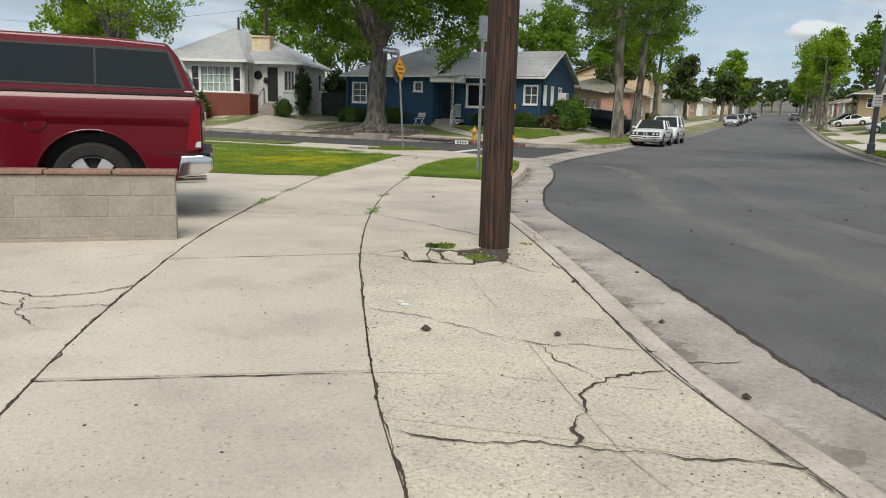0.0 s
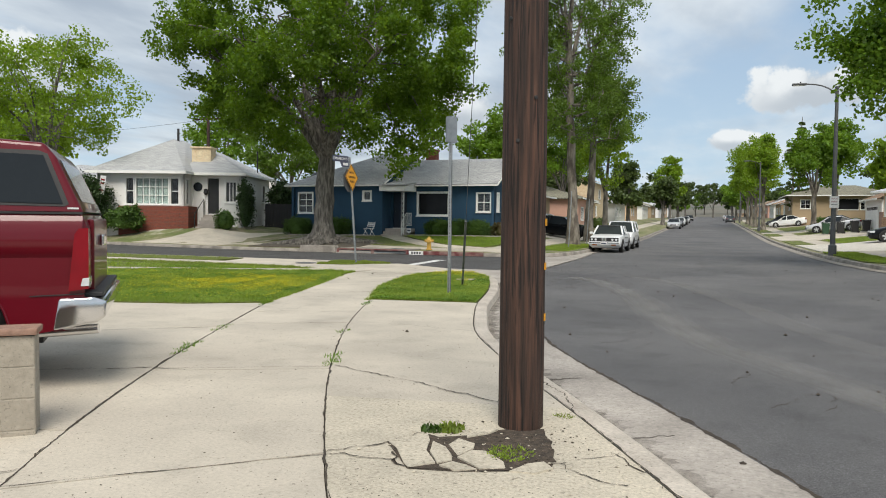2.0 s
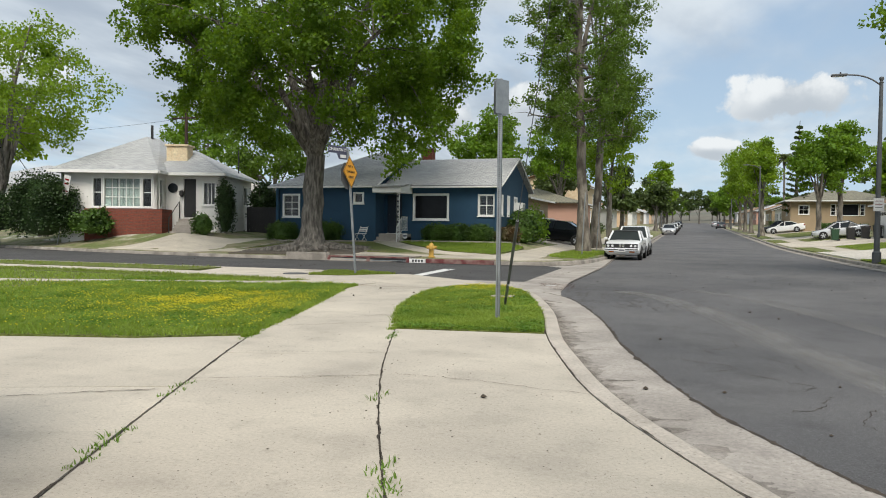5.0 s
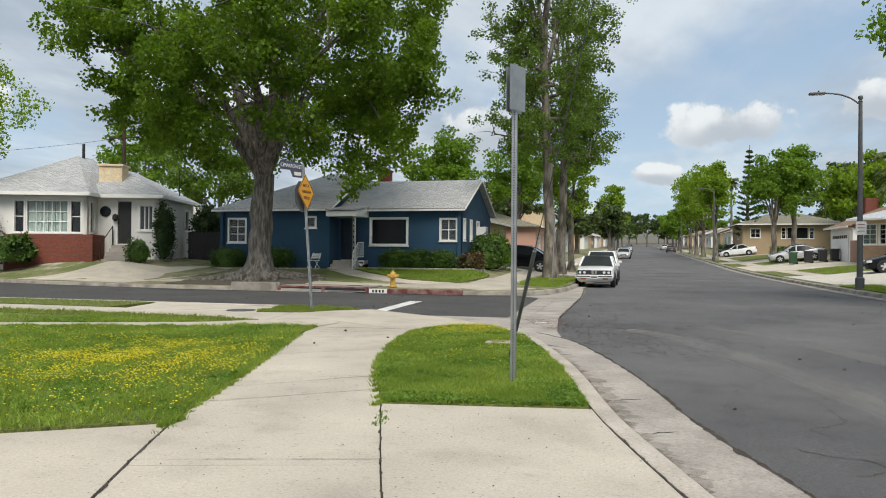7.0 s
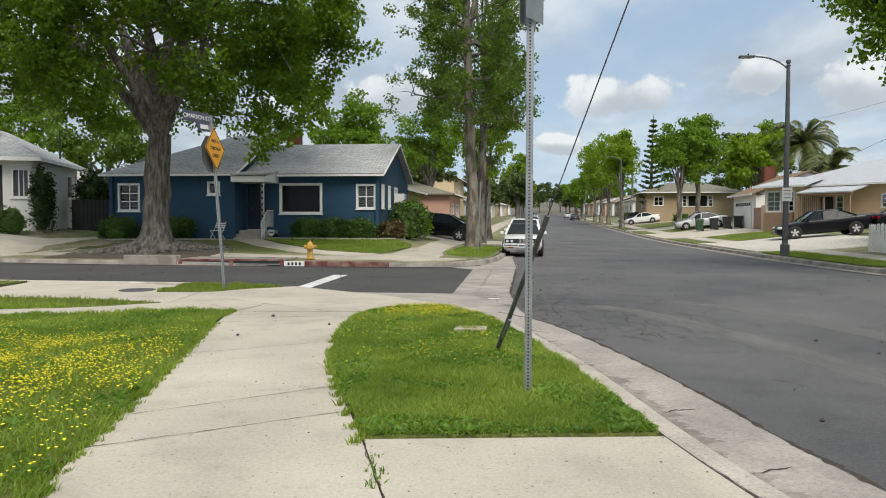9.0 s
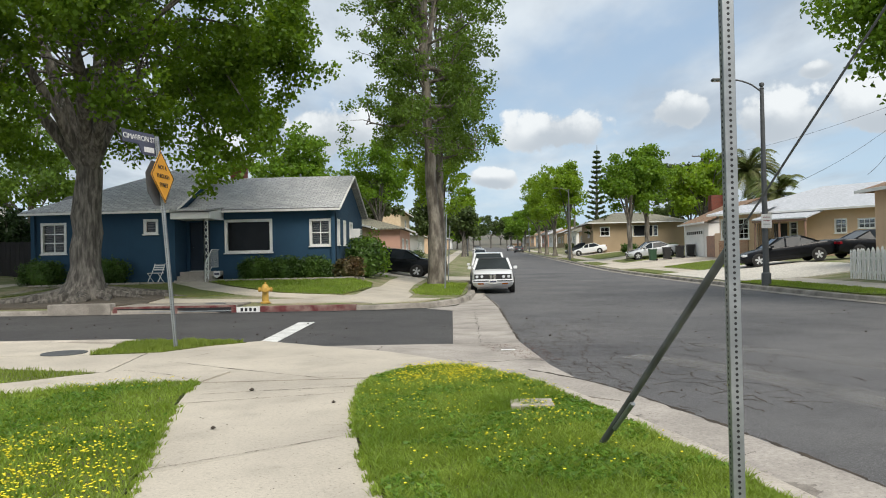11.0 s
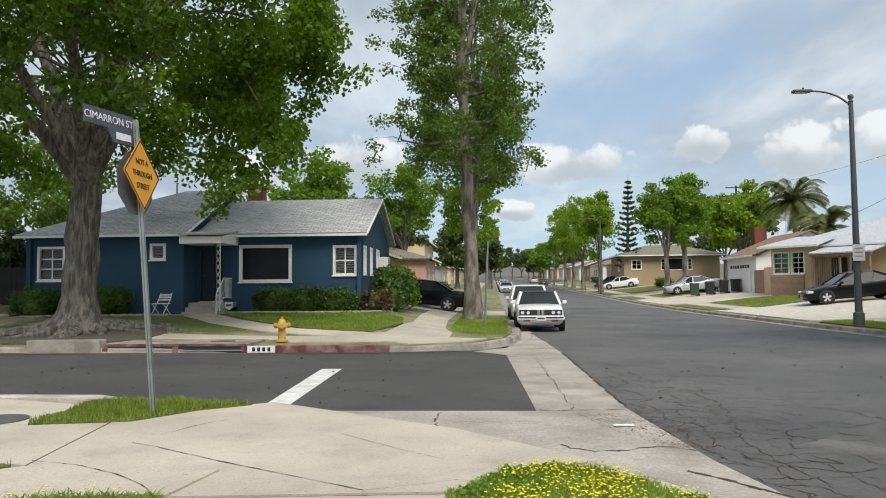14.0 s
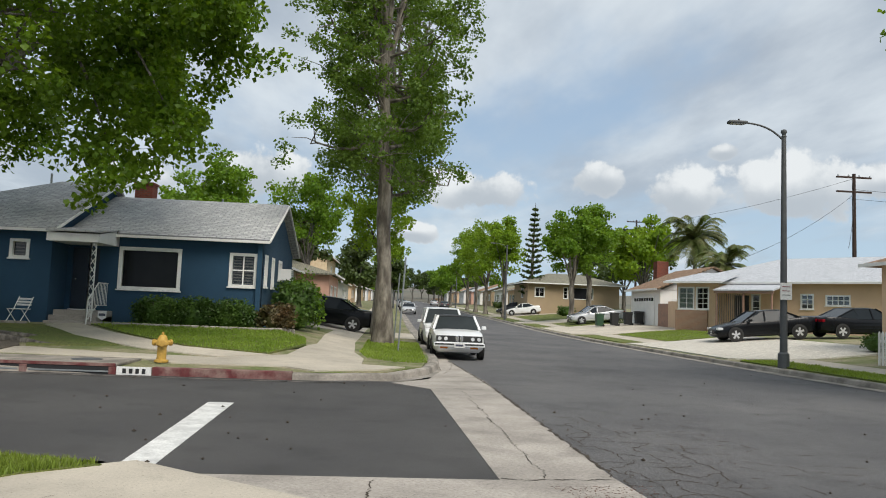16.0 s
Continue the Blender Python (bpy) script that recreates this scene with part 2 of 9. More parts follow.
SHINGLE_OLIVE = brick_mat("olive_roof_shingles", (0.24, 0.23, 0.17), (0.19, 0.18, 0.14), (0.1, 0.1, 0.08), 0.32, 0.16, 0.012, 0.95, "YX", 9)
SHINGLE_PALE = brick_mat("pale_roof_shingles", (0.50, 0.52, 0.55), (0.44, 0.46, 0.49), (0.32, 0.33, 0.36), 0.32, 0.16, 0.012, 0.9, "YX", 9)
BRICK = brick_mat("red_brick", (0.235, 0.055, 0.032), (0.17, 0.042, 0.025), (0.12, 0.07, 0.055), 0.21, 0.075, 0.01, 0.9, "XZ", 12)
BRICK_TAN = brick_mat("tan_brick", (0.38, 0.21, 0.13), (0.30, 0.16, 0.1), (0.4, 0.32, 0.25), 0.21, 0.075, 0.01, 0.9, "YZ", 12)
GLASS = glass_mat("dark_window_glass")
DARK_PANE = mat("unlit_window_pane", (0.012, 0.013, 0.015), (0.016, 0.017, 0.019), 2, 0.08, spec=0.1, fine=0.05)
CAR_GLASS = mat("tinted_car_glass", (0.035, 0.042, 0.044), (0.025, 0.03, 0.032), 2, 0.05, spec=0.2, fine=0.05)
CURTAIN = mat("pale_curtain_behind_glass", (0.32, 0.36, 0.34), (0.22, 0.25, 0.24), 1.5, 0.12, fine=0.1, spec=0.7, stretch=(6, 6, 0.4))
DARKWOOD = mat("dark_fence_boards", (0.030, 0.030, 0.034), (0.02, 0.02, 0.024), 3, 0.7, 0.3, 40)
DOOR = mat("dark_door_paint", (0.018, 0.03, 0.05), (0.014, 0.024, 0.04), 2, 0.6, 0.1, 40)
STEEL = mat("galvanised_steel", (0.36, 0.38, 0.39), (0.27, 0.29, 0.30), 6, 0.45, 0.05, 50, metal=0.7, fine=0.1)
STEEL_DULL = mat("weathered_guard_tube", (0.17, 0.175, 0.175), (0.085, 0.087, 0.088), 6, 0.55, 0.1, 40, fine=0.2, stain=0.2)
LAMP_STEEL = mat("painted_lamp_steel", (0.10, 0.105, 0.11), (0.075, 0.08, 0.085), 4, 0.6, 0.1, 40, fine=0.15)
BLACK = mat("black_plastic", (0.014, 0.014, 0.015), (0.02, 0.02, 0.02), 4, 0.55, 0.1, 60)
RUBBER = mat("tyre_rubber", (0.013, 0.013, 0.013), (0.02, 0.019, 0.018), 8, 0.85, 0.3, 60)
CHROME = mat("chrome", (0.75, 0.75, 0.76), (0.68, 0.68, 0.7), 3, 0.12, metal=1.0, fine=0.03)
ALLOY = mat("alloy_rim", (0.58, 0.59, 0.61), (0.50, 0.51, 0.53), 5, 0.35, metal=0.35, fine=0.05)
RED_PAINT = mat("dark_red_car_paint", (0.112, 0.003, 0.010), (0.096, 0.003, 0.009), 0.6, 0.3, coat=0.55, spec=0.15, fine=0.03)
WHITE_PAINT = mat("white_car_paint", (0.80, 0.81, 0.82), (0.76, 0.77, 0.78), 0.8, 0.3, coat=0.6, fine=0.02)
BLACK_PAINT = mat("black_car_paint", (0.005, 0.006, 0.008), (0.007, 0.008, 0.010), 0.8, 0.25, coat=0.10, spec=0.2, fine=0.02)
SILVER_PAINT = mat("silver_car_paint", (0.62, 0.63, 0.65), (0.58, 0.59, 0.61), 0.8, 0.3, metal=0.3, coat=0.6, fine=0.02)
GREY_PAINT = mat("dark_grey_car_paint", (0.06, 0.065, 0.07), (0.05, 0.055, 0.06), 0.8, 0.25, coat=0.7, fine=0.02)
TAIL_RED = mat("red_lamp_lens", (0.22, 0.003, 0.010), (0.16, 0.003, 0.008), 6, 0.2, coat=0.15, spec=0.3, fine=0.05)
LENS = mat("clear_lamp_lens", (0.62, 0.64, 0.66), (0.48, 0.5, 0.52), 8, 0.15, coat=0.6, fine=0.1)
AMBER = mat("amber_lamp_lens", (0.55, 0.16, 0.01), (0.45, 0.12, 0.01), 8, 0.2, fine=0.1)
SIGN_YELLOW = mat("amber_sign_sheeting", (0.72, 0.33, 0.008), (0.66, 0.29, 0.008), 3, 0.5, fine=0.05)
SIGN_BLACK = mat("sign_black", (0.012, 0.012, 0.014), (0.016, 0.016, 0.018), 3, 0.6)
SIGN_NAVY = mat("faded_dark_blue_sign", (0.045, 0.05, 0.085), (0.07, 0.075, 0.11), 4, 0.5)
SIGN_WHITE = mat("sign_white", (0.70, 0.70, 0.69), (0.6, 0.6, 0.59), 4, 0.5)
HYDRANT_Y = mat("yellow_hydrant_paint", (0.56, 0.35, 0.07), (0.42, 0.25, 0.05), 8, 0.6, 0.2, 40, stain=0.15)
BARK_GREY = mat("grey_bark", (0.225, 0.205, 0.178), (0.082, 0.074, 0.064), 7.0, 0.95, 1.0, 28, fine=0.45, stretch=(1.3, 1.3, 0.22), edge=0.12, stain=0.2)
BARK_PALE = mat("mottled_pale_bark", (0.25, 0.225, 0.185), (0.10, 0.085, 0.068), 3.4, 0.9, 0.8, 22, fine=0.35, stretch=(1, 1, 0.35), edge=0.10, stain=0.2)
POLE_WOOD = mat("creosoted_pole_wood", (0.082, 0.039, 0.025), (0.020, 0.012, 0.009), 20.0, 0.8, 1.0, 34, fine=0.7, stretch=(2.2, 2.2, 0.075), edge=0.17, speck=((30, 0.56, 0.61, -0.8),), stain=0.25)
LEAF_BIG = leaf_mat("maple_leaves", (0.115, 0.200, 0.012), (0.050, 0.108, 0.007), 0.46)
LEAF_MID = leaf_mat("fresh_green_leaves", (0.135, 0.235, 0.020), (0.075, 0.155, 0.012), 0.42)
LEAF_POP = leaf_mat("young_sycamore_leaves", (0.110, 0.185, 0.026), (0.060, 0.115, 0.016), 0.42)
LEAF_YELLOW = leaf_mat("yellow_green_leaves", (0.185, 0.285, 0.020), (0.11, 0.20, 0.014), 0.42)
LEAF_DARK = leaf_mat("dark_leaves", (0.07, 0.105, 0.026), (0.042, 0.07, 0.018), 0.25)
LEAF_CYPRESS = leaf_mat("cypress_leaves", (0.032, 0.062, 0.016), (0.018, 0.04, 0.01), 0.15)
LEAF_HEDGE = leaf_mat("hedge_leaves", (0.075, 0.14, 0.022), (0.032, 0.070, 0.012), 0.22)
LEAF_RED = leaf_mat("reddish_shrub_leaves", (0.11, 0.065, 0.03), (0.05, 0.06, 0.02), 0.2)
LEAF_PALM = leaf_mat("palm_fronds", (0.09, 0.13, 0.03), (0.14, 0.14, 0.06), 0.2)
GRASS = leaf_mat("grass_blades", (0.24, 0.325, 0.052), (0.11, 0.19, 0.022), 0.40)
GRASS_DRY = leaf_mat("short_grass_blades", (0.20, 0.26, 0.045), (0.12, 0.18, 0.025), 0.38)
FLOWER = mat("yellow_flowers", (0.90, 0.80, 0.05), (0.84, 0.70, 0.03), 5, 0.7, per_island=0.12)
BLOCK = mat("grey_block", (0.375, 0.338, 0.278), (0.295, 0.264, 0.215), 2.5, 0.95, 0.4, 40, fine=0.14, per_object=0.06, stain=0.16, speck=((60, 0.60, 0.70, -0.3),))
MORTAR = mat("mortar", (0.37, 0.335, 0.275), (0.31, 0.28, 0.23), 3, 1.0, 0.5, 50)
CAPBRICK = mat("wall_cap_brick", (0.33, 0.19, 0.135), (0.24, 0.16, 0.125), 3, 0.9, 0.6, 40, fine=0.3, per_object=0.15)
BIN_GREEN = mat("green_bin_plastic", (0.02, 0.065, 0.03), (0.017, 0.055, 0.026), 3, 0.5)
YARD_STONE = mat("pale_crushed_stone", (0.60, 0.57, 0.50), (0.42, 0.39, 0.34), 5, 0.95, 1.0, 25, fine=0.4)
CREAM = mat("cream_flaking_paint", (0.70, 0.60, 0.42), (0.6, 0.45, 0.28), 3, 0.8, 0.4, 30)
YARD_MIX = mat("pale_gravel_with_weeds", (0.52, 0.49, 0.43), (0.17, 0.19, 0.08), 1.1, 1.0, 0.8, 25, fine=0.4, edge=0.10)
HILL = mat("hazy_hill", (0.10, 0.11, 0.085), (0.16, 0.14, 0.11), 0.03, 1.0, 0, 0.3, fine=0.4)


# ---- builders ----
def bm_box(bm, x0, x1, y0, y1, z0, z1, bevel=0.0, m=None):
    vs = bmesh.ops.create_cube(bm, size=1.0, matrix=Matrix.Translation(((x0 + x1) / 2, (y0 + y1) / 2, (z0 + z1) / 2)) @ Matrix.Diagonal((abs(x1 - x0), abs(y1 - y0), abs(z1 - z0), 1)))["verts"]
    if bevel:
        es = list({e for v in vs for e in v.link_edges})
        vs = bmesh.ops.bevel(bm, geom=es, offset=bevel, segments=2, profile=0.6, affect="EDGES", clamp_overlap=True)["verts"]
    if m is not None:
        bmesh.ops.transform(bm, matrix=m, verts=vs)
    return vs


def bm_tube(bm, pts, radii, n=8, caps=True, wob=0.0):
    """A tapered tube through points."""
    rings = []
    pts = [Vector(p) for p in pts]
    q, last = None, None
    for i, p in enumerate(pts):
        d = (pts[min(i + 1, len(pts) - 1)] - pts[max(i - 1, 0)]).normalized()
        q = d.to_track_quat("Z", "Y") if q is None else last.rotation_difference(d) @ q
        last = d
        r = radii[i] if not isinstance(radii, (int, float)) else radii
        ring = []
        for k in range(n):
            a = 2 * math.pi * k / n
            rr = r * (1 + (wob * noise.noise(Vector((math.cos(a) * 1.7, math.sin(a) * 1.7, p.z * 0.9 + p.x))) if wob else 0))
            ring.append(bm.verts.new(p + q @ Vector((math.cos(a) * rr, math.sin(a) * rr, 0))))
        rings.append(ring)
    for a, b in zip(rings, rings[1:]):
        for k in range(n):
            bm.faces.new((a[k], a[(k + 1) % n], b[(k + 1) % n], b[k]))
    if caps:
        bm.faces.new(rings[0][::-1]); bm.faces.new(rings[-1])
    return [v for r in rings for v in r]


def bm_lathe(bm, profile, n=16, m=None, caps=True):
    """Turns (radius, height) pairs round z."""
    rings = [[bm.verts.new((r * math.cos(2 * math.pi * k / n), r * math.sin(2 * math.pi * k / n), z)) for k in range(n)] for r, z in profile]
    for a, b in zip(rings, rings[1:]):
        for k in range(n):
            bm.faces.new((a[k], a[(k + 1) % n], b[(k + 1) % n], b[k]))
    if caps:
        bm.faces.new(rings[0][::-1]); bm.faces.new(rings[-1])
    vs = [v for r in rings for v in r]
    if m is not None:
        bmesh.ops.transform(bm, matrix=m, verts=vs)
    return vs


def bm_prism(bm, poly, depth, m=None):
    """A flat outline in x, z drawn out along y from 0 to depth."""
    a = [bm.verts.new((x, 0, z)) for x, z in poly]
    b = [bm.verts.new((x, depth, z)) for x, z in poly]
    n = len(poly)
    bm.faces.new(a); bm.faces.new(b[::-1])
    for k in range(n):
        bm.faces.new((a[k], b[k], b[(k + 1) % n], a[(k + 1) % n]))
    if m is not None:
        bmesh.ops.transform(bm, matrix=m, verts=a + b)
    return a + b


def finish(name, bm, material, smooth=False):
    bmesh.ops.recalc_face_normals(bm, faces=bm.faces)
    me = bpy.data.meshes.new(name)
    bm.to_mesh(me); bm.free()
    me.materials.append(material)
    if smooth:
        me.polygons.foreach_set("use_smooth", [True] * len(me.polygons))
        me.set_sharp_from_angle(angle=radians(40))
    return new(name, me)


def thing(name, loc, label, category, group="", kind=""):
    ob = new(name)
    ob.empty_display_size = 0.2
    ob.matrix_basis = Matrix.Translation(loc)
    return tagged(ob, label, category, group, kind)


def part(name, bm, material, parent, label="", smooth=False):
    """Links a bmesh, given in world places, as one mesh under a thing or a part."""
    ob = finish(name, bm, material, smooth)
    ob.parent = parent
    if parent.parent is None:
        ob.matrix_parent_inverse = parent.matrix_basis.inverted()
    return tagged(ob, label)


def solo(name, bm, material, label, category, kind="", group="", smooth=False):
    return tagged(finish(name, bm, material, smooth), label, category, group, kind)


def soup(name, verts, faces, material):
    me = bpy.data.meshes.new(name)
    me.from_pydata(verts, [], faces)
    me.materials.append(material)
    return new(name, me)


def spline(pts, step=0.5):
    """Points along a smooth curve through pts."""
    P = [Vector((*p, 0)) if len(p) == 2 else Vector(p) for p in pts]
    out = []
    for i in range(len(P) - 1):
        a, b, c, d = P[max(i - 1, 0)], P[i], P[i + 1], P[min(i + 2, len(P) - 1)]
        n = max(1, int((c - b).length / step))
        for k in range(n):
            t = k / n
            out.append(0.5 * (2 * b + (c - a) * t + (2 * a - 5 * b + 4 * c - d) * t * t + (3 * b - a - 3 * c + d) * t ** 3))
    return out + [P[-1]]


def lerp_table(t, tab):
    for (a, va), (b, vb) in zip(tab, tab[1:]):
        if t <= b:
            return va + (vb - va) * max(0, (t - a)) / (b - a)
    return tab[-1][1]


# ---- the lie of the land ----
ROAD_Z = -0.13


def street_h(y):
    """The street climbs gently in the distance."""
    if y < 55:
        return 0.0
    if y < 80:
        return 0.00035 * (y - 55) ** 2
    return 0.219 + 0.0175 * (y - 80)


def kerb_y(x):
    """Where the side street's far kerb runs."""
    return 33.3 + lerp_table(-x, [(0, 0), (20, 0), (26, 0.7), (32, 1.9), (40, 4.1), (60, 10.0), (99, 21)])


def land(x, y):
    """Height of pavements and lots; 0 is the near pavement."""
    h = street_h(y)
    if x > 3.7:
        return h + lerp_table(x - 3.7, [(0, 0), (1.5, 0.05), (3.0, 0.14), (5.4, 0.42), (8.3, 0.68), (11, 0.82), (40, 1.1)])
    if y > 32.5 and x < -6.9:
        blue = lerp_table(y - kerb_y(x), [(0, 0.02), (2.0, 0.06), (4, 0.16), (8.5, 0.5), (30, 0.6)])
        side = lerp_table(-7.1 - x, [(0, 0.02), (2.6, 0.1), (5.0, 0.5), (40, 0.6)])
        white = lerp_table(y - kerb_y(x), [(0, 0.02), (1.0, 0.12), (2.2, 0.42), (3.4, 0.78), (5.0, 0.9), (30, 1.0)])
        b = min(blue, side) if y < 60 else side
        k = lerp_table(-x, [(25.2, 0), (28.5, 1), (99, 1)])
        return h + b * (1 - k) + white * k
    return h


def sheet(name, poly, zfun, material, step=1.0, skirt=0.25, kind="structure", label="", category="ground", parent=None):
    """A flat outline cut into a grid, laid on the land, with a skirt that gives it thickness."""
    bm = bmesh.new()
    f = bm.faces.new([bm.verts.new((p[0], p[1], 0)) for p in poly])
    xs, ys = [p[0] for p in poly], [p[1] for p in poly]
    for axis, lo, hi in ((0, min(xs), max(xs)), (1, min(ys), max(ys))):
        k = math.floor(lo / step) + 1
        while k * step < hi:
            co, no = [0, 0, 0], [0, 0, 0]
            co[axis], no[axis] = k * step, 1
            bmesh.ops.bisect_plane(bm, geom=bm.verts[:] + bm.edges[:] + bm.faces[:], plane_co=co, plane_no=no, dist=1e-5)
            k += 1
    bmesh.ops.triangulate(bm, faces=[f for f in bm.faces if len(f.verts) > 4])
    for v in bm.verts:
        v.co.z = zfun(v.co.x, v.co.y)
    bmesh.ops.recalc_face_normals(bm, faces=bm.faces)
    if bm.faces[:] and sum(f.normal.z for f in bm.faces) < 0:
        bmesh.ops.reverse_faces(bm, faces=bm.faces)
    if skirt:
        r = bmesh.ops.extrude_edge_only(bm, edges=[e for e in bm.edges if e.is_boundary])
        for v in r["geom"]:
            if isinstance(v, bmesh.types.BMVert):
                v.co.z -= skirt
    me = bpy.data.meshes.new(name)
    bm.to_mesh(me); bm.free()
    me.materials.append(material)
    ob = new(name, me)
    if parent:
        ob.parent = parent
        return ob
    return tagged(ob, label, category, "", kind)


def ribbon(name, line, profile, material, zfun, label="", category="kerb", kind="structure", parent=None):
    """Sweeps (offset to the right, height) pairs along a line of points."""
    vs, fs = [], []
    n = len(profile)
    for i, p in enumerate(line):
        d = (line[min(i + 1, len(line) - 1)] - line[max(i - 1, 0)]); d.z = 0; d.normalize()
        r = Vector((d.y, -d.x, 0))
        for o, z in profile:
            q = p + r * o
            vs.append((q.x, q.y, zfun(p.x, p.y) + z))
    for i in range(len(line) - 1):
        for k in range(n - 1):
            fs.append((i * n + k, i * n + k + 1, (i + 1) * n + k + 1, (i + 1) * n + k))
    ob = soup(name, vs, fs, material)
    if parent:
        ob.parent = parent
        return ob
    return tagged(ob, label, category, "", kind)


flat = lambda x, y: 0.0
road_z = lambda x, y: street_h(y)

# ---- ground, road, kerbs ----
def ground_z(x, y):
    if y > 330:
        return street_h(330) + min(16, (y - 330) * 0.05) - 0.5
    return max(street_h(y), 0) - 0.45


sheet("ground", [(-600, -300), (600, -300), (600, 900), (-600, 900)], ground_z, HILL, 30, 0, label="open ground running out to low hazy hills", category="ground")

KERB_L = spline([(7.6, -4.2), (3.6, -0.1), (2.2, 1.75), (1.2, 3.1), (0.32, 4.38), (-0.34, 5.3), (-1.15, 6.85), (-1.95, 8.35), (-3.3, 10.75), (-3.95, 12.1), (-4.5, 13.8), (-4.86, 15.1), (-5.33, 17.3), (-5.95, 19.5), (-6.4, 20.7), (-6.95, 21.45)], 0.4)
KERB_R = spline([(17, 6), (11.5, 12.5), (7.6, 20), (5.3, 27), (4.2, 33.5), (3.8, 40), (3.75, 48), (3.75, 60), (3.75, 80), (3.75, 120), (3.75, 330)], 1.5)
KERB_FAR = spline([(-7.1, 330), (-7.1, 120), (-7.1, 80), (-7.1, 60), (-7.1, 46), (-7.1, 40.5), (-7.2, 38.0), (-7.6, 35.6), (-8.4, 33.9), (-9.8, 33.35), (-13, 33.3), (-20, 33.3), (-26, 34.0), (-32, 35.2), (-40, 37.4), (-60, 43.3), (-90, 52)], 1.2)

road = sheet("road", [(p.x, p.y) for p in KERB_L] + [(-7.25, 22.5), (-7.25, 33.6), (-7.0, 38), (-7.0, 330)] + [(p.x, p.y) for p in reversed(KERB_R)], lambda x, y: street_h(y) + ROAD_Z, ASPHALT, 6.0, 0, label="dark grey weathered asphalt street with pale worn tracks", category="road")
sheet("cross_street", [(-7.3, 24.9), (-7.5, 33.5), (-20, 33.5), (-26, 34.2), (-32, 35.4), (-40, 37.6), (-60, 43.5), (-90, 52.2), (-90, 25.3), (-11, 25.3), (-10.6, 24.9)], lambda x, y: ROAD_Z + 0.016, ASPHALT_X, 6.0, 0, label="dark asphalt side street meeting the main street", category="road")
ribbon("gutter", KERB_L, [(0.17, -0.124), (0.5, -0.118), (0.86, -0.105)], GUTTER, flat, "stained pale concrete gutter along the kerb", "gutter")
ribbon("kerb", KERB_L, [(-0.02, -0.2), (-0.02, 0.0), (0.0, 0.005), (0.12, 0.004), (0.155, -0.012), (0.19, -0.14)], KERB, flat, "worn concrete kerb with rounded edge", "kerb")
ribbon("kerb_across", KERB_R, [(0.7, -0.2), (0.02, 0.0), (0.0, 0.01), (-0.13, 0.008), (-0.16, -0.02), (-0.19, -0.13), (-0.75, -0.112)], KERB_OLD, road_z, "concrete kerb and gutter across the street", "kerb")
ribbon("kerb_far", KERB_FAR, [(0.6, -0.2), (0.02, 0.02), (0.0, 0.025), (-0.13, 0.02), (-0.16, -0.01), (-0.19, -0.13), (-0.55, -0.105)], KERB_OLD, road_z, "concrete kerb round the far corner", "kerb")
sheet("valley_gutter", [(-7.32, 24.9), (-7.55, 32.3), (-8.3, 33.2), (-7.5, 34.2), (-7.05, 36.5), (-6.95, 41), (-6.62, 41), (-6.25, 34), (-6.2, 25.1), (-5.95, 22.4), (-5.5, 20.0), (-6.2, 20.6), (-7.0, 21.9), (-8.2, 23.2), (-10.55, 24.85)], lambda x, y: ROAD_Z + 0.022, GUTTER, 3.0, 0.05, label="cracked concrete valley gutter across the side street mouth", category="gutter")
sheet("stop_line", [(-10.8, 24.95), (-10.48, 24.95), (-10.68, 29.5), (-11.06, 29.5)], lambda x, y: ROAD_Z + 0.024, LINE, 8, 0.006, label="worn white painted stop line", category="road marking")

# pale dusty wheel tracks worn into the asphalt
TRACK = mat("pale_worn_asphalt", (0.30, 0.295, 0.285), (0.22, 0.215, 0.21), 1.2, 0.9, 0.3, 90, fine=0.3)


def see_through(m, scale, lo, hi, most=0.75):
    """Lets a worn layer break up into patches."""
    nt = m.node_tree
    n = nt.nodes.new("ShaderNodeTexNoise"); n.inputs["Scale"].default_value, n.inputs["Detail"].default_value, n.inputs["Roughness"].default_value = scale, 8, 0.65
    co = nt.nodes.new("ShaderNodeTexCoord"); nt.links.new(co.outputs["Object"], n.inputs["Vector"])
    r = nt.nodes.new("ShaderNodeMapRange"); r.inputs[1].default_value, r.inputs[2].default_value, r.inputs[4].default_value = lo, hi, most
    nt.links.new(n.outputs["Fac"], r.inputs[0])
    nt.links.new(r.outputs[0], nt.nodes["Principled BSDF"].inputs["Alpha"])


see_through(TRACK, 0.9, 0.25, 0.75, 0.40)
STAIN = mat("brown_gutter_stain", (0.15, 0.13, 0.105), (0.21, 0.18, 0.15), 2, 0.95, 0.3, 60)
see_through(STAIN, 2.2, 0.30, 0.72, 0.45)
for i, (off, w) in enumerate(((2.95, 0.70), (2.92, 0.42), (2.97, 0.2), (4.72, 0.5))):
    ribbon("worn_track", [p for p in KERB_L if p.y > 2], [(off - w / 2, ROAD_Z + 0.004 + 0.0006 * i), (off + w / 2, ROAD_Z + 0.004 + 0.0006 * i)], TRACK, flat, "pale worn wheel track in the asphalt", "road wear")

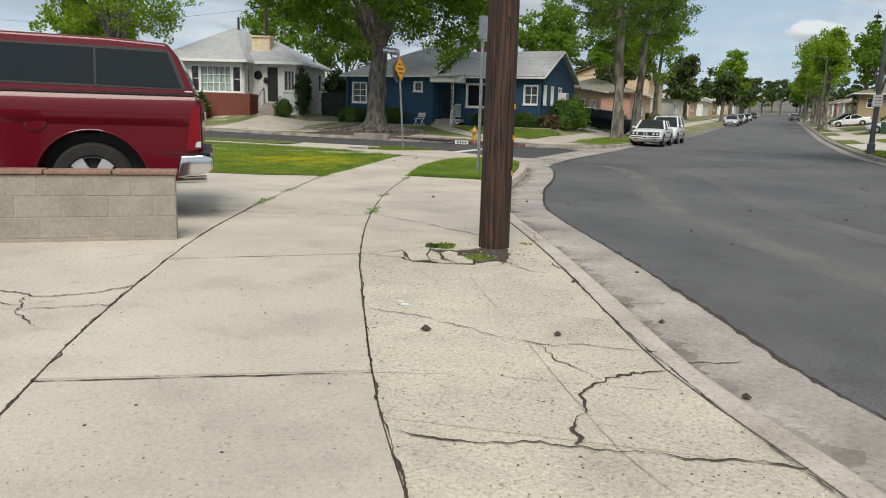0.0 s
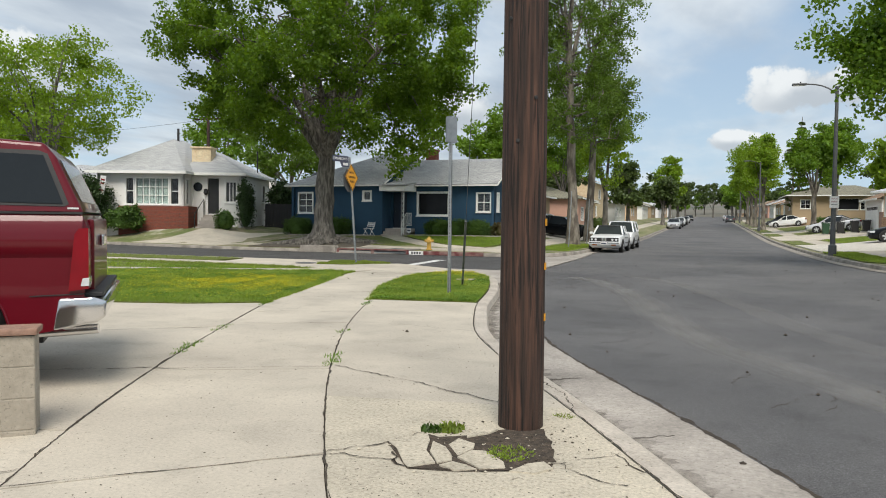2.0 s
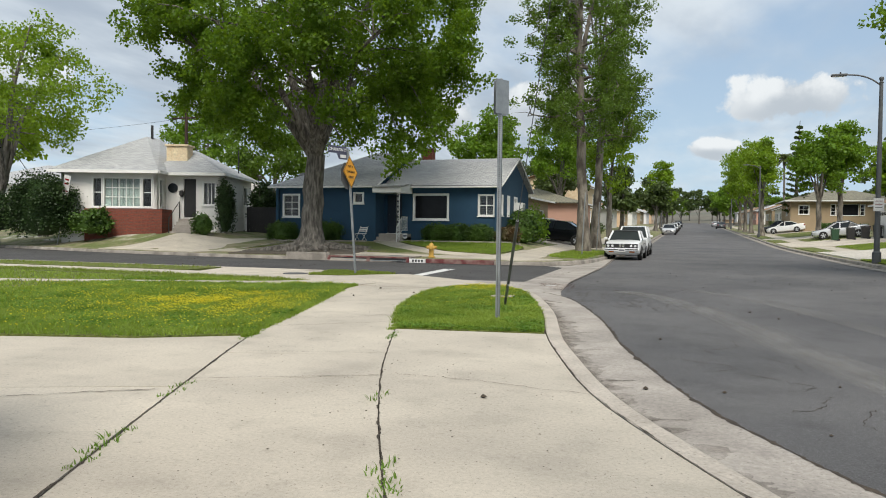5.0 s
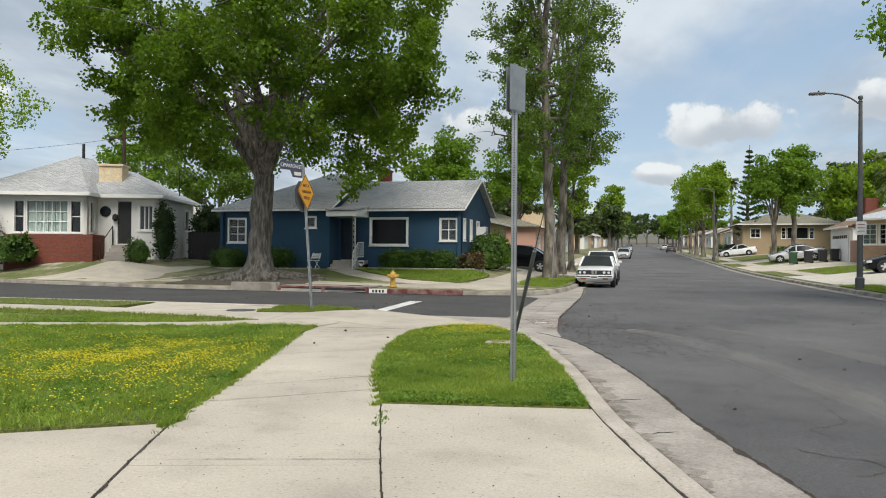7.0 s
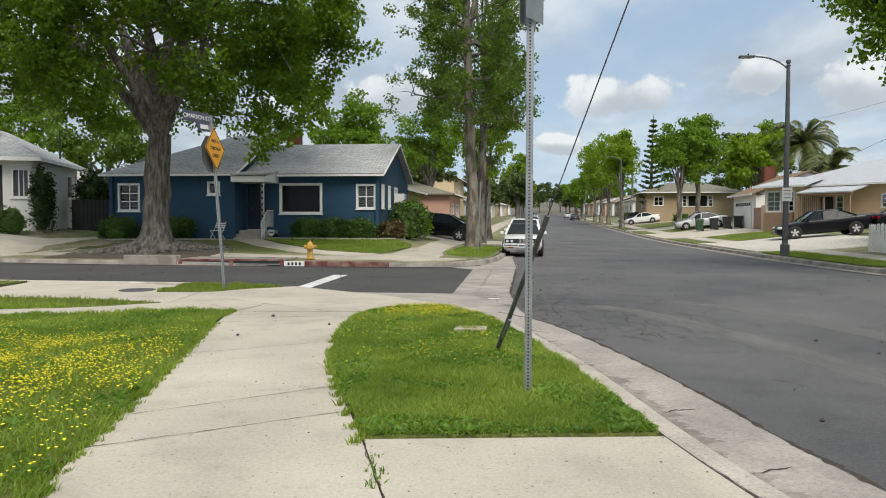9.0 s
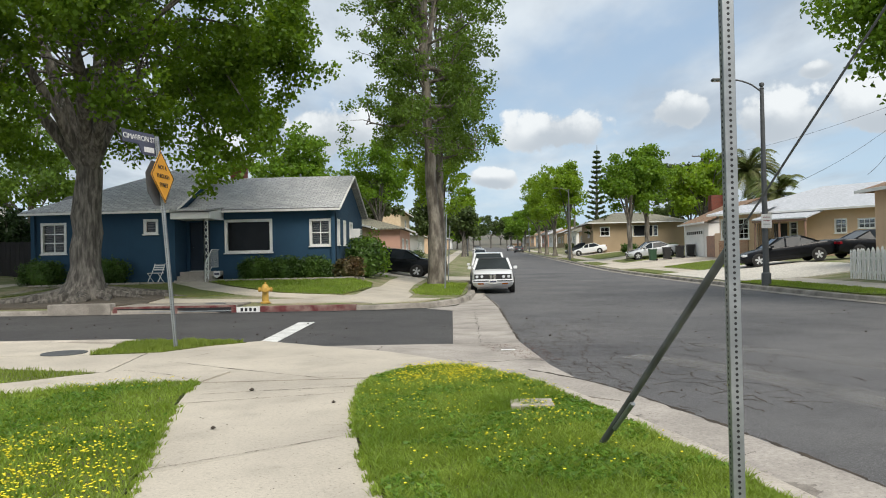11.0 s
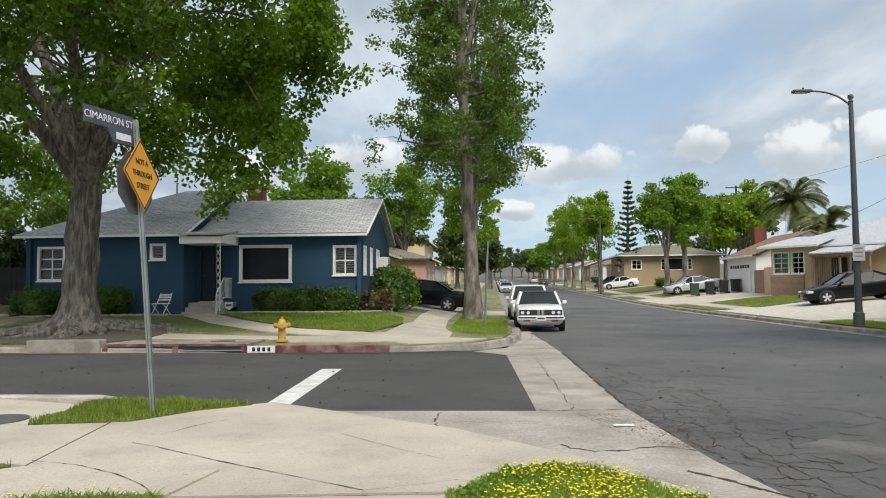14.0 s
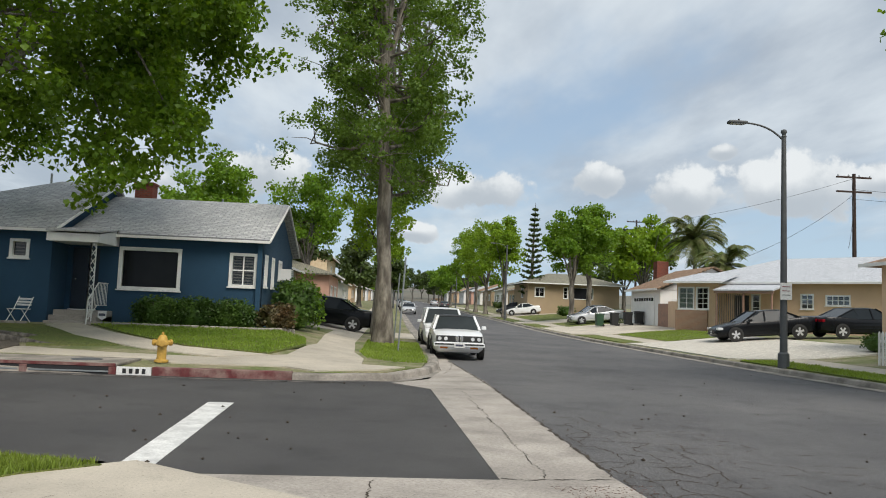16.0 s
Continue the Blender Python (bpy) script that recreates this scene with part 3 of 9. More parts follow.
# ---- near pavement ----
L_EDGE = spline([(0.5, -1.3), (-1.1, 0.95), (-2.77, 3.28), (-3.38, 4.13), (-4.07, 5.2), (-5.12, 6.97), (-6.08, 8.92), (-7.05, 11.15), (-8.05, 13.6), (-8.56, 15.3), (-9.0, 16.8), (-9.5, 18.4), (-9.9, 19.8), (-10.1, 20.7)], 0.25)
R_EDGE = spline([(2.4, -0.8), (0.9, 1.1), (-0.96, 3.48), (-1.67, 4.47), (-2.72, 6.13), (-3.31, 7.09), (-4.54, 9.39), (-5.75, 12.1), (-6.73, 14.78), (-7.35, 16.4), (-7.75, 17.7), (-8.0, 18.9), (-8.15, 20.3), (-8.1, 20.9)], 0.25)


def cut_line(line, y0, y1):
    """The stretch of a line between two heights of y, with its ends cut exactly."""
    out = []
    for a, b in zip(line, line[1:]):
        if a.y <= y0 < b.y:
            out.append(a.lerp(b, (y0 - a.y) / (b.y - a.y)))
        if y0 < b.y < y1:
            out.append(b.copy())
        if a.y < y1 <= b.y:
            out.append(a.lerp(b, (y1 - a.y) / (b.y - a.y)))
    return out


pavement = tagged(new("pavement"), "pale concrete pavement of large slabs with dirty joints", "pavement", "", "structure")


def slab(poly, material, tilt=0.0, gap=0.008, name="slab", z=0.0):
    """One slab of the pavement: a shrunk outline with soft arrises, on its own small tilt."""
    c = Vector((sum(p[0] for p in poly) / len(poly), sum(p[1] for p in poly) / len(poly)))
    k = random.uniform(-tilt, tilt), random.uniform(-tilt, tilt)
    ins = []
    for p in poly:
        v = Vector((p[0], p[1])) - c
        ins.append(c + v * max(0.0, 1 - gap / max(v.length, 0.1)))
    zf = lambda p: z + (p[0] - c.x) * k[0] + (p[1] - c.y) * k[1]
    bm = bmesh.new()
    top = bm.faces.new([bm.verts.new((p[0], p[1], zf(p))) for p in ins])
    if top.normal.z < 0:
        top.normal_flip()
    r = bmesh.ops.extrude_face_region(bm, geom=[top])
    low = [v for v in r["geom"] if isinstance(v, bmesh.types.BMVert)]
    for v in low:
        v.co.z -= 0.1
    bmesh.ops.triangulate(bm, faces=[f for f in bm.faces if len(f.verts) > 4])
    ob = finish(name, bm, material)
    ob.parent = pavement
    return ob


CUTS_L = [-1.3, 1.0, 3.62, 6.0, 8.6, 11.3, 12.55, 14.35, 15.1, 17.25, 19.6, 20.7]
CUTS_R = [-0.8, 1.6, 4.5, 7.12, 9.3, 12.1, 13.0, 15.45, 16.2, 18.3, 20.0, 20.9]
for (a0, a1), (b0, b1) in zip(zip(CUTS_L, CUTS_L[1:]), zip(CUTS_R, CUTS_R[1:])):
    lp, rp = cut_line(L_EDGE, a0, a1), cut_line(R_EDGE, b0, b1)
    slab([(p.x, p.y) for p in lp] + [(p.x, p.y) for p in reversed(rp)], CONCRETE, 0.002)

# bed of dirt under the joints
sheet("joint_bed", [(p.x, p.y) for p in L_EDGE] + [(-10.3, 23.5), (-7.6, 22.2)] + [(p.x, p.y) for p in reversed(KERB_L)], lambda x, y: -0.018, CRACK, 2.0, 0.05, label="dark dirt and weeds in the pavement joints", category="soil", kind="structure")

# worn slabs between pavement and kerb
BAYS_R = [-0.8, 1.6, 4.0, 6.0, 8.4, 12.1, 14.8]


def kerb_at(q, d):
    """The place on the kerb's inner line straight across from q."""
    return min(KERB_L, key=lambda p: abs((p - q).dot(d)) + 0.2 * (p - q).length)


POLE = Vector((-2.44, 8.24, 0))
bay_ends = [min(R_EDGE, key=lambda p: abs(p.y - y)) for y in BAYS_R]
kerb_ends = [min(KERB_L, key=lambda p: abs(p.y - y)) for y in (-2.0, 1.0, 4.2, 6.0, 8.9, 11.6, 15.1)]
for i in range(len(bay_ends) - 1):
    rp, kp = cut_line(R_EDGE, bay_ends[i].y, bay_ends[i + 1].y), cut_line(KERB_L, kerb_ends[i].y, kerb_ends[i + 1].y)
    poly = [(p.x, p.y) for p in rp] + [(p.x - 0.03, p.y - 0.01) for p in reversed(kp)]
    slab(poly, OLD_CONCRETE if i < 4 else CONCRETE, 0.0015, 0.006)

# driveway slabs behind the pavement
def edge_run(y0, y1):
    return [(p.x - 0.012, p.y + 0.006) for p in cut_line(L_EDGE, y0, y1)]


for y0, y1, back in (
    (-1.3, 6.9, [(-6.9, 6.35), (-9, 3), (-4, -3)]),
    (6.9, 8.15, [(-9.5, 6.6), (-13, 5.2), (-10, 5.8), (-6.9, 6.35)]),
    (8.15, 9.95, [(-11.2, 8.0), (-14.5, 6.6), (-13, 5.2), (-9.5, 6.6)]),
    (9.95, 11.1, [(-12.2, 8.9), (-15.2, 8.0), (-14.5, 6.6), (-11.2, 8.0)]),
    (11.1, 13.6, [(-9.1, 12.95), (-10.3, 12.6), (-13.5, 11.4), (-16.5, 10.2), (-15.2, 8.0), (-12.2, 8.9)]),
):
    slab(edge_run(y0, y1) + back, CONCRETE, 0.0006, 0.006)
slab([(-4, -3), (-9, 3), (-6.9, 6.35), (-10, 5.8), (-16, 4), (-12, -6)], CONCRETE, 0.0, 0.01)

# pavement round the corner and along the side street
CORNER = [(-10.1, 20.76), (-8.1, 20.96), (-7.75, 21.5), (-7.25, 21.75), (-7.0, 21.9), (-8.2, 23.2), (-10.55, 24.85)]
slab(CORNER + [(-11.3, 24.3), (-11.9, 23.45), (-11.6, 21.6), (-10.6, 21.0)], CONCRETE, 0.0, 0.008)
slab([(-11.61, 21.6), (-11.91, 23.45), (-12.7, 23.28), (-19, 23.4), (-19, 22.2), (-13, 21.95)], CONCRETE, 0.001, 0.01)
slab([(-19, 22.2), (-19, 23.4), (-90, 23.6), (-90, 22.3)], CONCRETE, 0, 0.01)
slab([(-12.7, 23.3), (-12.8, 24.6), (-14.6, 25.2), (-16.6, 25.2), (-16.2, 23.4)], CONCRETE, 0, 0.01)
ribbon("kerb_side_street", spline([(-90, 25.3), (-20, 25.3), (-14, 25.25), (-12.4, 25.1), (-11.2, 24.9), (-10.7, 24.75)], 1.0), [(-0.17, -0.2), (-0.16, 0.0), (-0.14, 0.0), (-0.02, 0.0), (0.0, -0.02), (0.0, -0.2)][::-1], KERB, lambda x, y: lerp_table(-x, [(0, -0.08), (10.8, -0.08), (13, 0.0), (99, 0)]), "low concrete kerb of the side street", "kerb")

# lawns
LAWN_L = [(-10.12, 20.75), (-9.92, 19.8), (-9.52, 18.4), (-9.02, 16.8), (-8.58, 15.3), (-8.12, 13.65), (-9.1, 13.0), (-10.3, 12.65), (-13.5, 11.45), (-16.5, 10.25), (-34, 10.0), (-34, 21.3), (-18, 21.3), (-11.5, 20.95), (-10.6, 20.95)]
LAWN_ISLAND = [(p.x - 0.05, p.y) for p in cut_line(KERB_L, 15.12, 21.45)] + [(-7.3, 21.7), (-7.75, 21.48), (-8.08, 20.9)] + [(p.x + 0.02, p.y) for p in reversed(cut_line(R_EDGE, 14.8, 20.9))]
LAWN_STRIP = [(-12.72, 23.3), (-11.7, 23.5), (-11.25, 24.2), (-10.75, 24.6), (-12.3, 24.95), (-12.8, 24.6)]
LAWN_STRIP_B = [(-11.7, 21.55), (-13, 21.9), (-19, 22.15), (-34, 22.2), (-34, 21.4), (-18, 21.4), (-12.2, 20.98)]
LAWN_STRIP_C = [(-16.7, 23.5), (-16.7, 25.1), (-80, 25.1), (-80, 23.7)]
for nm, poly, lab in (("lawn", LAWN_L, "long green lawn with a drift of yellow flowers"), ("lawn_island", LAWN_ISLAND, "strip of long grass between pavement and kerb"),
                      ("lawn_strip", LAWN_STRIP, "short grass strip at the kerb"), ("lawn_strip", LAWN_STRIP_B, "narrow grass strip beside the pavement"), ("lawn_strip", LAWN_STRIP_C, "grass parkway of the side street")):
    sheet(nm, poly, lambda x, y: 0.012, TURF, 2.0, 0.1, label=lab, category="lawn")


def inside(poly):
    P = np.array(poly)
    Q = np.roll(P, -1, 0)

    def test(x, y):
        c = np.zeros(len(x), bool)
        for (ax, ay), (bx, by) in zip(P, Q):
            if ay != by:
                c ^= ((ay > y) != (by > y)) & (x < (bx - ax) * (y - ay) / (by - ay) + ax)
        return c
    return test


def scatter(poly, n, rng):
    P = np.array(poly)
    lo, hi = P.min(0), P.max(0)
    t = inside(poly)
    xs, ys = np.empty(0), np.empty(0)
    while len(xs) < n:
        x, y = rng.uniform(lo[0], hi[0], n), rng.uniform(lo[1], hi[1], n)
        k = t(x, y)
        xs, ys = np.append(xs, x[k]), np.append(ys, y[k])
    return xs[:n], ys[:n]


# narrow concrete path that leaves the pavement across the corner lawn
SIDE_PATH = [(-9.95, 21.45), (-11.45, 21.57), (-11.85, 21.27), (-12.22, 20.89), (-12.71, 20.6), (-13.85, 20.15), (-20, 18.0), (-20, 17.3), (-13.9, 19.5), (-12.4, 19.95), (-11.75, 20.2), (-11.36, 20.46), (-10.91, 20.65), (-10.39, 20.76), (-10.05, 20.74)]
slab(SIDE_PATH, CONCRETE, 0.0, 0.004, z=0.018)


def blades(name, x, y, z, height, width, material, rng, label, lean=0.6):
    """Grass: a bent blade of two faces at every place."""
    free = ~inside(SIDE_PATH)(x, y)
    x, y, z = x[free], y[free], z[free]
    n = len(x)
    a = rng.uniform(0, 2 * np.pi, n)
    tufted = np.array([noise.noise(Vector((p * 2.1, q * 2.1, 9.1))) + 0.7 * noise.noise(Vector((p * 6.3, q * 6.3, 2.4))) for p, q in zip(x, y)]) if n else np.zeros(0)
    h = height * rng.uniform(0.45, 1.15, n) * np.clip(1 + 0.65 * tufted, 0.45, 1.6)
    w = width * rng.uniform(0.6, 1.3, n)
    l = lean * h * rng.uniform(0.1, 1.2, n)
    b = rng.uniform(0, 2 * np.pi, n)
    dx, dy = np.cos(a) * w / 2, np.sin(a) * w / 2
    lx, ly = np.cos(b) * l, np.sin(b) * l
    v = np.empty((n, 5, 3), np.float32)
    v[:, 0] = np.stack([x - dx, y - dy, z], 1)
    v[:, 1] = np.stack([x + dx, y + dy, z], 1)
    v[:, 2] = np.stack([x + dx * 0.7 + lx * 0.4, y + dy * 0.7 + ly * 0.4, z + h * 0.6], 1)
    v[:, 3] = np.stack([x - dx * 0.7 + lx * 0.4, y - dy * 0.7 + ly * 0.4, z + h * 0.6], 1)
    v[:, 4] = np.stack([x + lx, y + ly, z + h], 1)
    base = np.arange(n) * 5
    quad = np.stack([base, base + 1, base + 2, base + 3], 1)
    tri = np.stack([base + 3, base + 2, base + 4], 1)
    loops = np.concatenate([quad, tri], 1).astype(np.int32).ravel()
    starts = np.stack([np.arange(n) * 7, np.arange(n) * 7 + 4], 1).astype(np.int32).ravel()
    me = bpy.data.meshes.new(name)
    me.vertices.add(n * 5); me.vertices.foreach_set("co", v.ravel())
    me.loops.add(n * 7); me.loops.foreach_set("vertex_index", loops)
    me.polygons.add(n * 2); me.polygons.foreach_set("loop_start", starts)
    me.update(calc_edges=True)
    me.materials.append(material)
    return tagged(new(name, me), label, "grass", "", "stuff")


rng = np.random.default_rng(4)
x, y = scatter(LAWN_ISLAND, 100000, rng)
blades("grass", x, y, np.full(len(x), 0.01), 0.058, 0.0075, GRASS, rng, "long green grass blades on the kerb island", 1.5)
near_lawn = [(-10.12, 20.75), (-9.92, 19.8), (-9.52, 18.4), (-9.02, 16.8), (-8.58, 15.3), (-8.12, 13.65), (-9.1, 13.0), (-10.3, 12.65), (-13.5, 11.45), (-15.5, 12), (-15.5, 20.9), (-11.5, 20.9)]
x, y = scatter(near_lawn, 125000, rng)
blades("grass", x, y, np.full(len(x), 0.01), 0.062, 0.011, GRASS, rng, "long green grass blades on the corner lawn", 1.5)
x, y = scatter([(-15.5, 12), (-34, 10.0), (-34, 21.2), (-15.5, 20.9)], 45000, rng)
blades("grass", x, y, np.full(len(x), 0.01), 0.06, 0.020, GRASS, rng, "long green grass further along the lawn", 1.2)
for poly, n in ((LAWN_STRIP, 9000), (LAWN_STRIP_B, 14000), (LAWN_STRIP_C, 14000)):
    x, y = scatter(poly, n, rng)
    blades("grass", x, y, np.full(len(x), 0.01), 0.06, 0.012, GRASS_DRY, rng, "short grass blades on the strip")


CLOVER = leaf_mat("clover_leaves", (0.13, 0.24, 0.03), (0.08, 0.165, 0.02), 0.35)
for poly, n, zz in ((LAWN_ISLAND, 40000, 0.045), ([(-7.8, 13.6), (-9.9, 20.4), (-16, 20.4), (-14, 13.0)], 70000, 0.045)):
    x, y = scatter(poly, n, rng)
    dens = np.array([noise.noise(Vector((a * 1.1, b * 1.1, 3.3))) + 0.5 * noise.noise(Vector((a * 3.5, b * 3.5, 7.1))) for a, b in zip(x, y)])
    ok = (dens > 0.02) & inside(LAWN_L if poly is not LAWN_ISLAND else LAWN_ISLAND)(x, y)
    x, y = x[ok], y[ok]
    blades("clover", x, y, zz * rng.uniform(0.3, 1.0, len(x)), 0.022, 0.034, CLOVER, rng, "broad-leaved clover patches in the grass", 2.2)


def flowers(name, x, y, h, rng, label):
    free = ~inside(SIDE_PATH)(x, y)
    x, y = x[free], y[free]
    vs, fs = [], []
    for px, py in zip(x, y):
        z = h * rng.uniform(0.7, 1.15)
        r = rng.uniform(0.006, 0.0125)
        b = len(vs)
        for k in range(5):
            a = 2 * math.pi * k / 5 + px
            vs.append((px + r * math.cos(a), py + r * math.sin(a), z + r * 0.5))
        vs.append((px, py, z - r * 0.4))
        fs += [(b + k, b + (k + 1) % 5, b + 5) for k in range(5)]
    return tagged(soup(name, vs, fs, FLOWER), label, "flowers", "", "stuff")


def drift(poly, n, cx, cy, sx, sy):
    x, y = cx + rng.uniform(-2, 2, n * 5) * sx, cy + rng.uniform(-2, 2, n * 5) * sy
    ok = inside(poly)(x, y)
    x, y = x[ok], y[ok]
    patchy = np.array([noise.noise(Vector((p * 1.9, q * 1.9, 5.5))) + 0.6 * noise.noise(Vector((p * 5.1, q * 5.1, 1.5))) for p, q in zip(x, y)])
    keep = rng.uniform(0, 1, len(x)) < np.exp(-((x - cx) / sx) ** 2 - ((y - cy) / sy) ** 2) * np.clip(0.5 + 1.6 * patchy, 0.03, 1)
    return x[keep][:n], y[keep][:n]


x, y = drift(LAWN_L, 6500, -10.6, 16.3, 1.45, 1.3)
flowers("flowers", x, y, 0.098, rng, "dense drift of yellow oxalis flowers in the lawn")
x, y = drift(LAWN_L, 4000, -10.3, 15.6, 2.2, 1.9)
flowers("flowers", x, y, 0.098, rng, "yellow oxalis flowers in the lawn")
x, y = drift(LAWN_L, 1500, -13.5, 17.6, 3.0, 1.8)
flowers("flowers", x, y, 0.098, rng, "yellow oxalis flowers further along the lawn")
x, y = drift(LAWN_ISLAND, 2000, -7.4, 21.0, 0.9, 0.75)
flowers("flowers", x, y, 0.085, rng, "yellow flowers at the tip of the grass island")
x, y = drift(LAWN_ISLAND, 900, -6.7, 19.0, 0.9, 1.5)
flowers("flowers", x, y, 0.08, rng, "scattered yellow flowers on the grass island")
x, y = drift(LAWN_L, 260, -10.6, 20.5, 1.5, 0.35)
flowers("flowers", x, y, 0.09, rng, "yellow flowers along the lawn edge")

# ---- the far side: lots and pavements ----
FARK = [(p.x, p.y) for p in KERB_FAR if p.x > -60 and p.y < 200]
far_poly = [(x - 0.12 if y > 36 else x, y + 0.12 if x < -8 else y) for x, y in FARK]
sheet("far_lot", far_poly + [(-60, 80), (-60, 200)], lambda x, y: land(x, y) - 0.0, TURF_DRY, 2.0, 0.3, label="patchy lawns of the lots across the side street", category="lawn")
sheet("far_pavement", [(-9.0, 35.2), (-9.0, 36.8), (-9.35, 39.0), (-9.55, 44), (-9.6, 60), (-9.6, 200), (-10.9, 200), (-10.9, 60), (-10.8, 46), (-10.5, 40), (-10.9, 36.6), (-12.4, 35.6), (-15, 35.9), (-17, 36.4), (-24.5, 36.4), (-24.5, 35.3), (-17, 35.2), (-13.9, 34.9), (-13.0, 34.2), (-10.6, 34.2), (-9.9, 33.6), (-8.6, 34.2), (-8.0, 35.0)], lambda x, y: land(x, y) + 0.03, CONCRETE, 1.0, 0.08, label="pale concrete pavement lifted by roots round the far corner", category="pavement")
sheet("far_walkway", [(-11.3, 36.5), (-12.4, 35.75), (-14.5, 36.9), (-17.0, 39.0), (-18.9, 41.4), (-18.2, 42.0), (-16.2, 39.8), (-13.8, 37.6)], lambda x, y: land(x, y) + 0.035, CONCRETE, 0.8, 0.08, label="narrow concrete path to the front steps", category="path")
sheet("driveway_blue", [(-9.6, 51.0), (-9.6, 57.5), (-17, 57.5), (-17, 51.0)], lambda x, y: land(x, y) + 0.02, CONCRETE, 1.0, 0.08, label="concrete driveway behind the blue house", category="driveway")
sheet("driveway_apron", [(-7.2, 51.0), (-7.2, 57.5), (-9.6, 57.5), (-9.6, 51.0)], lambda x, y: land(x, y) + 0.02, CONCRETE, 1.0, 0.08, label="concrete driveway apron at the kerb", category="driveway")
sheet("lawn_blue", [(-11.4, 36.8), (-13.7, 37.8), (-16.0, 39.9), (-17.9, 42.1), (-17.9, 42.9), (-12.3, 42.9), (-11.0, 41.5), (-10.7, 39.0)], lambda x, y: land(x, y) + 0.03, TURF, 1.0, 0.05, label="mown lawn in front of the blue house", category="lawn")
sheet("lawn_blue_left", [(-24.8, 36.7), (-23.2, 39.2), (-18.2, 39.0), (-17.2, 36.7), (-15.2, 37.4), (-17.2, 39.4), (-19.0, 41.3), (-25.0, 41.3), (-25.3, 38)], lambda x, y: land(x, y) + 0.03, TURF, 1.0, 0.05, label="lawn beside the big tree", category="lawn")
sheet("white_driveway", [(-24.6, 34.0), (-31.2, 35.2), (-29.6, 36.5), (-28.6, 38.3), (-26.6, 39.5), (-25.4, 43.5), (-22.9, 43.5), (-24.3, 37.0)], lambda x, y: land(x, y) + 0.03, CONCRETE, 1.0, 0.08, label="sloping concrete driveway of the white house", category="driveway")
sheet("white_yard", [(-31.9, 36.6), (-30.6, 37.2), (-30.2, 38.2), (-36, 38.5), (-44, 41), (-44, 40.2)], lambda x, y: land(x, y) + 0.03, YARD_MIX, 1.0, 0.05, label="dry patchy yard sloping to the pavement", category="yard")
RK = [(p.x + 0.02, p.y) for p in KERB_R if 20 < p.y < 200]
sheet("right_lot", RK + [(60, 200), (60, 15)], land, TURF_DRY, 2.5, 0.3, label="lawns of the lots across the street", category="lawn")
sheet("right_pavement", [(5.4, 24), (5.4, 200), (6.7, 200), (6.7, 24)], lambda x, y: land(x, y) + 0.03, CONCRETE, 1.5, 0.08, label="concrete pavement across the street", category="pavement")
for i, (y0, y1, lab, m) in enumerate(((43.3, 56.8, "pale cracked stone forecourt used for parking", YARD_STONE), (66.5, 79.0, "concrete driveway before the garage", CONCRETE), (86, 92, "concrete driveway with parked car", CONCRETE), (108, 114, "concrete driveway", CONCRETE))):
    sheet("driveway", [(4.0, y0 + 1), (4.0, y1 - 1), (6.8, y1), (12.5 if i else 11.0, y1), (12.5 if i else 11.0, y0), (6.8, y0)], lambda x, y: land(x, y) + 0.045, m, 1.5, 0.08, label=lab, category="driveway")
for poly in ([(6.8, 57.2), (6.8, 66.2), (11.4, 66.2), (11.4, 57.2)], [(6.8, 79.5), (6.8, 107), (12, 107), (12, 79.5)], [(4.05, 57), (4.05, 66), (5.3, 66), (5.3, 57)], [(4.05, 80), (4.05, 107), (5.3, 107), (5.3, 80)], [(4.1, 34), (3.95, 43.2), (5.3, 43.2), (5.4, 30)]):
    sheet("lawn_right", poly, lambda x, y: land(x, y) + 0.04, TURF, 1.5, 0.05, label="green lawn across the street", category="lawn")
for poly, n in (([(6.8, 57.2), (6.8, 66.2), (11.4, 66.2), (11.4, 57.2)], 9000), ([(4.1, 34), (3.95, 43.2), (5.3, 43.2), (5.4, 30)], 9000), ([(-11.4, 36.8), (-13.7, 37.8), (-16.0, 39.9), (-17.9, 42.1), (-17.9, 42.9), (-12.3, 42.9), (-11.0, 41.5), (-10.7, 39.0)], 16000), ([(-7.4, 36.5), (-7.25, 47), (-9.2, 47), (-9.2, 39), (-8.9, 36.9), (-8.2, 36.2)], 8000)):
    x, y = scatter(poly, n, rng)
    blades("grass", x, y, np.array([land(a, b) + 0.03 for a, b in zip(x, y)]), 0.06, 0.025, GRASS, rng, "mown grass blades")

# ---- houses ----
def face_m(origin, u, o):
    """Frame of a facade: u runs along it to the viewer's right, o points out of it."""
    return Matrix(((u[0], o[0], 0, origin[0]), (u[1], o[1], 0, origin[1]), (0, 0, 1, origin[2]), (0, 0, 0, 1)))


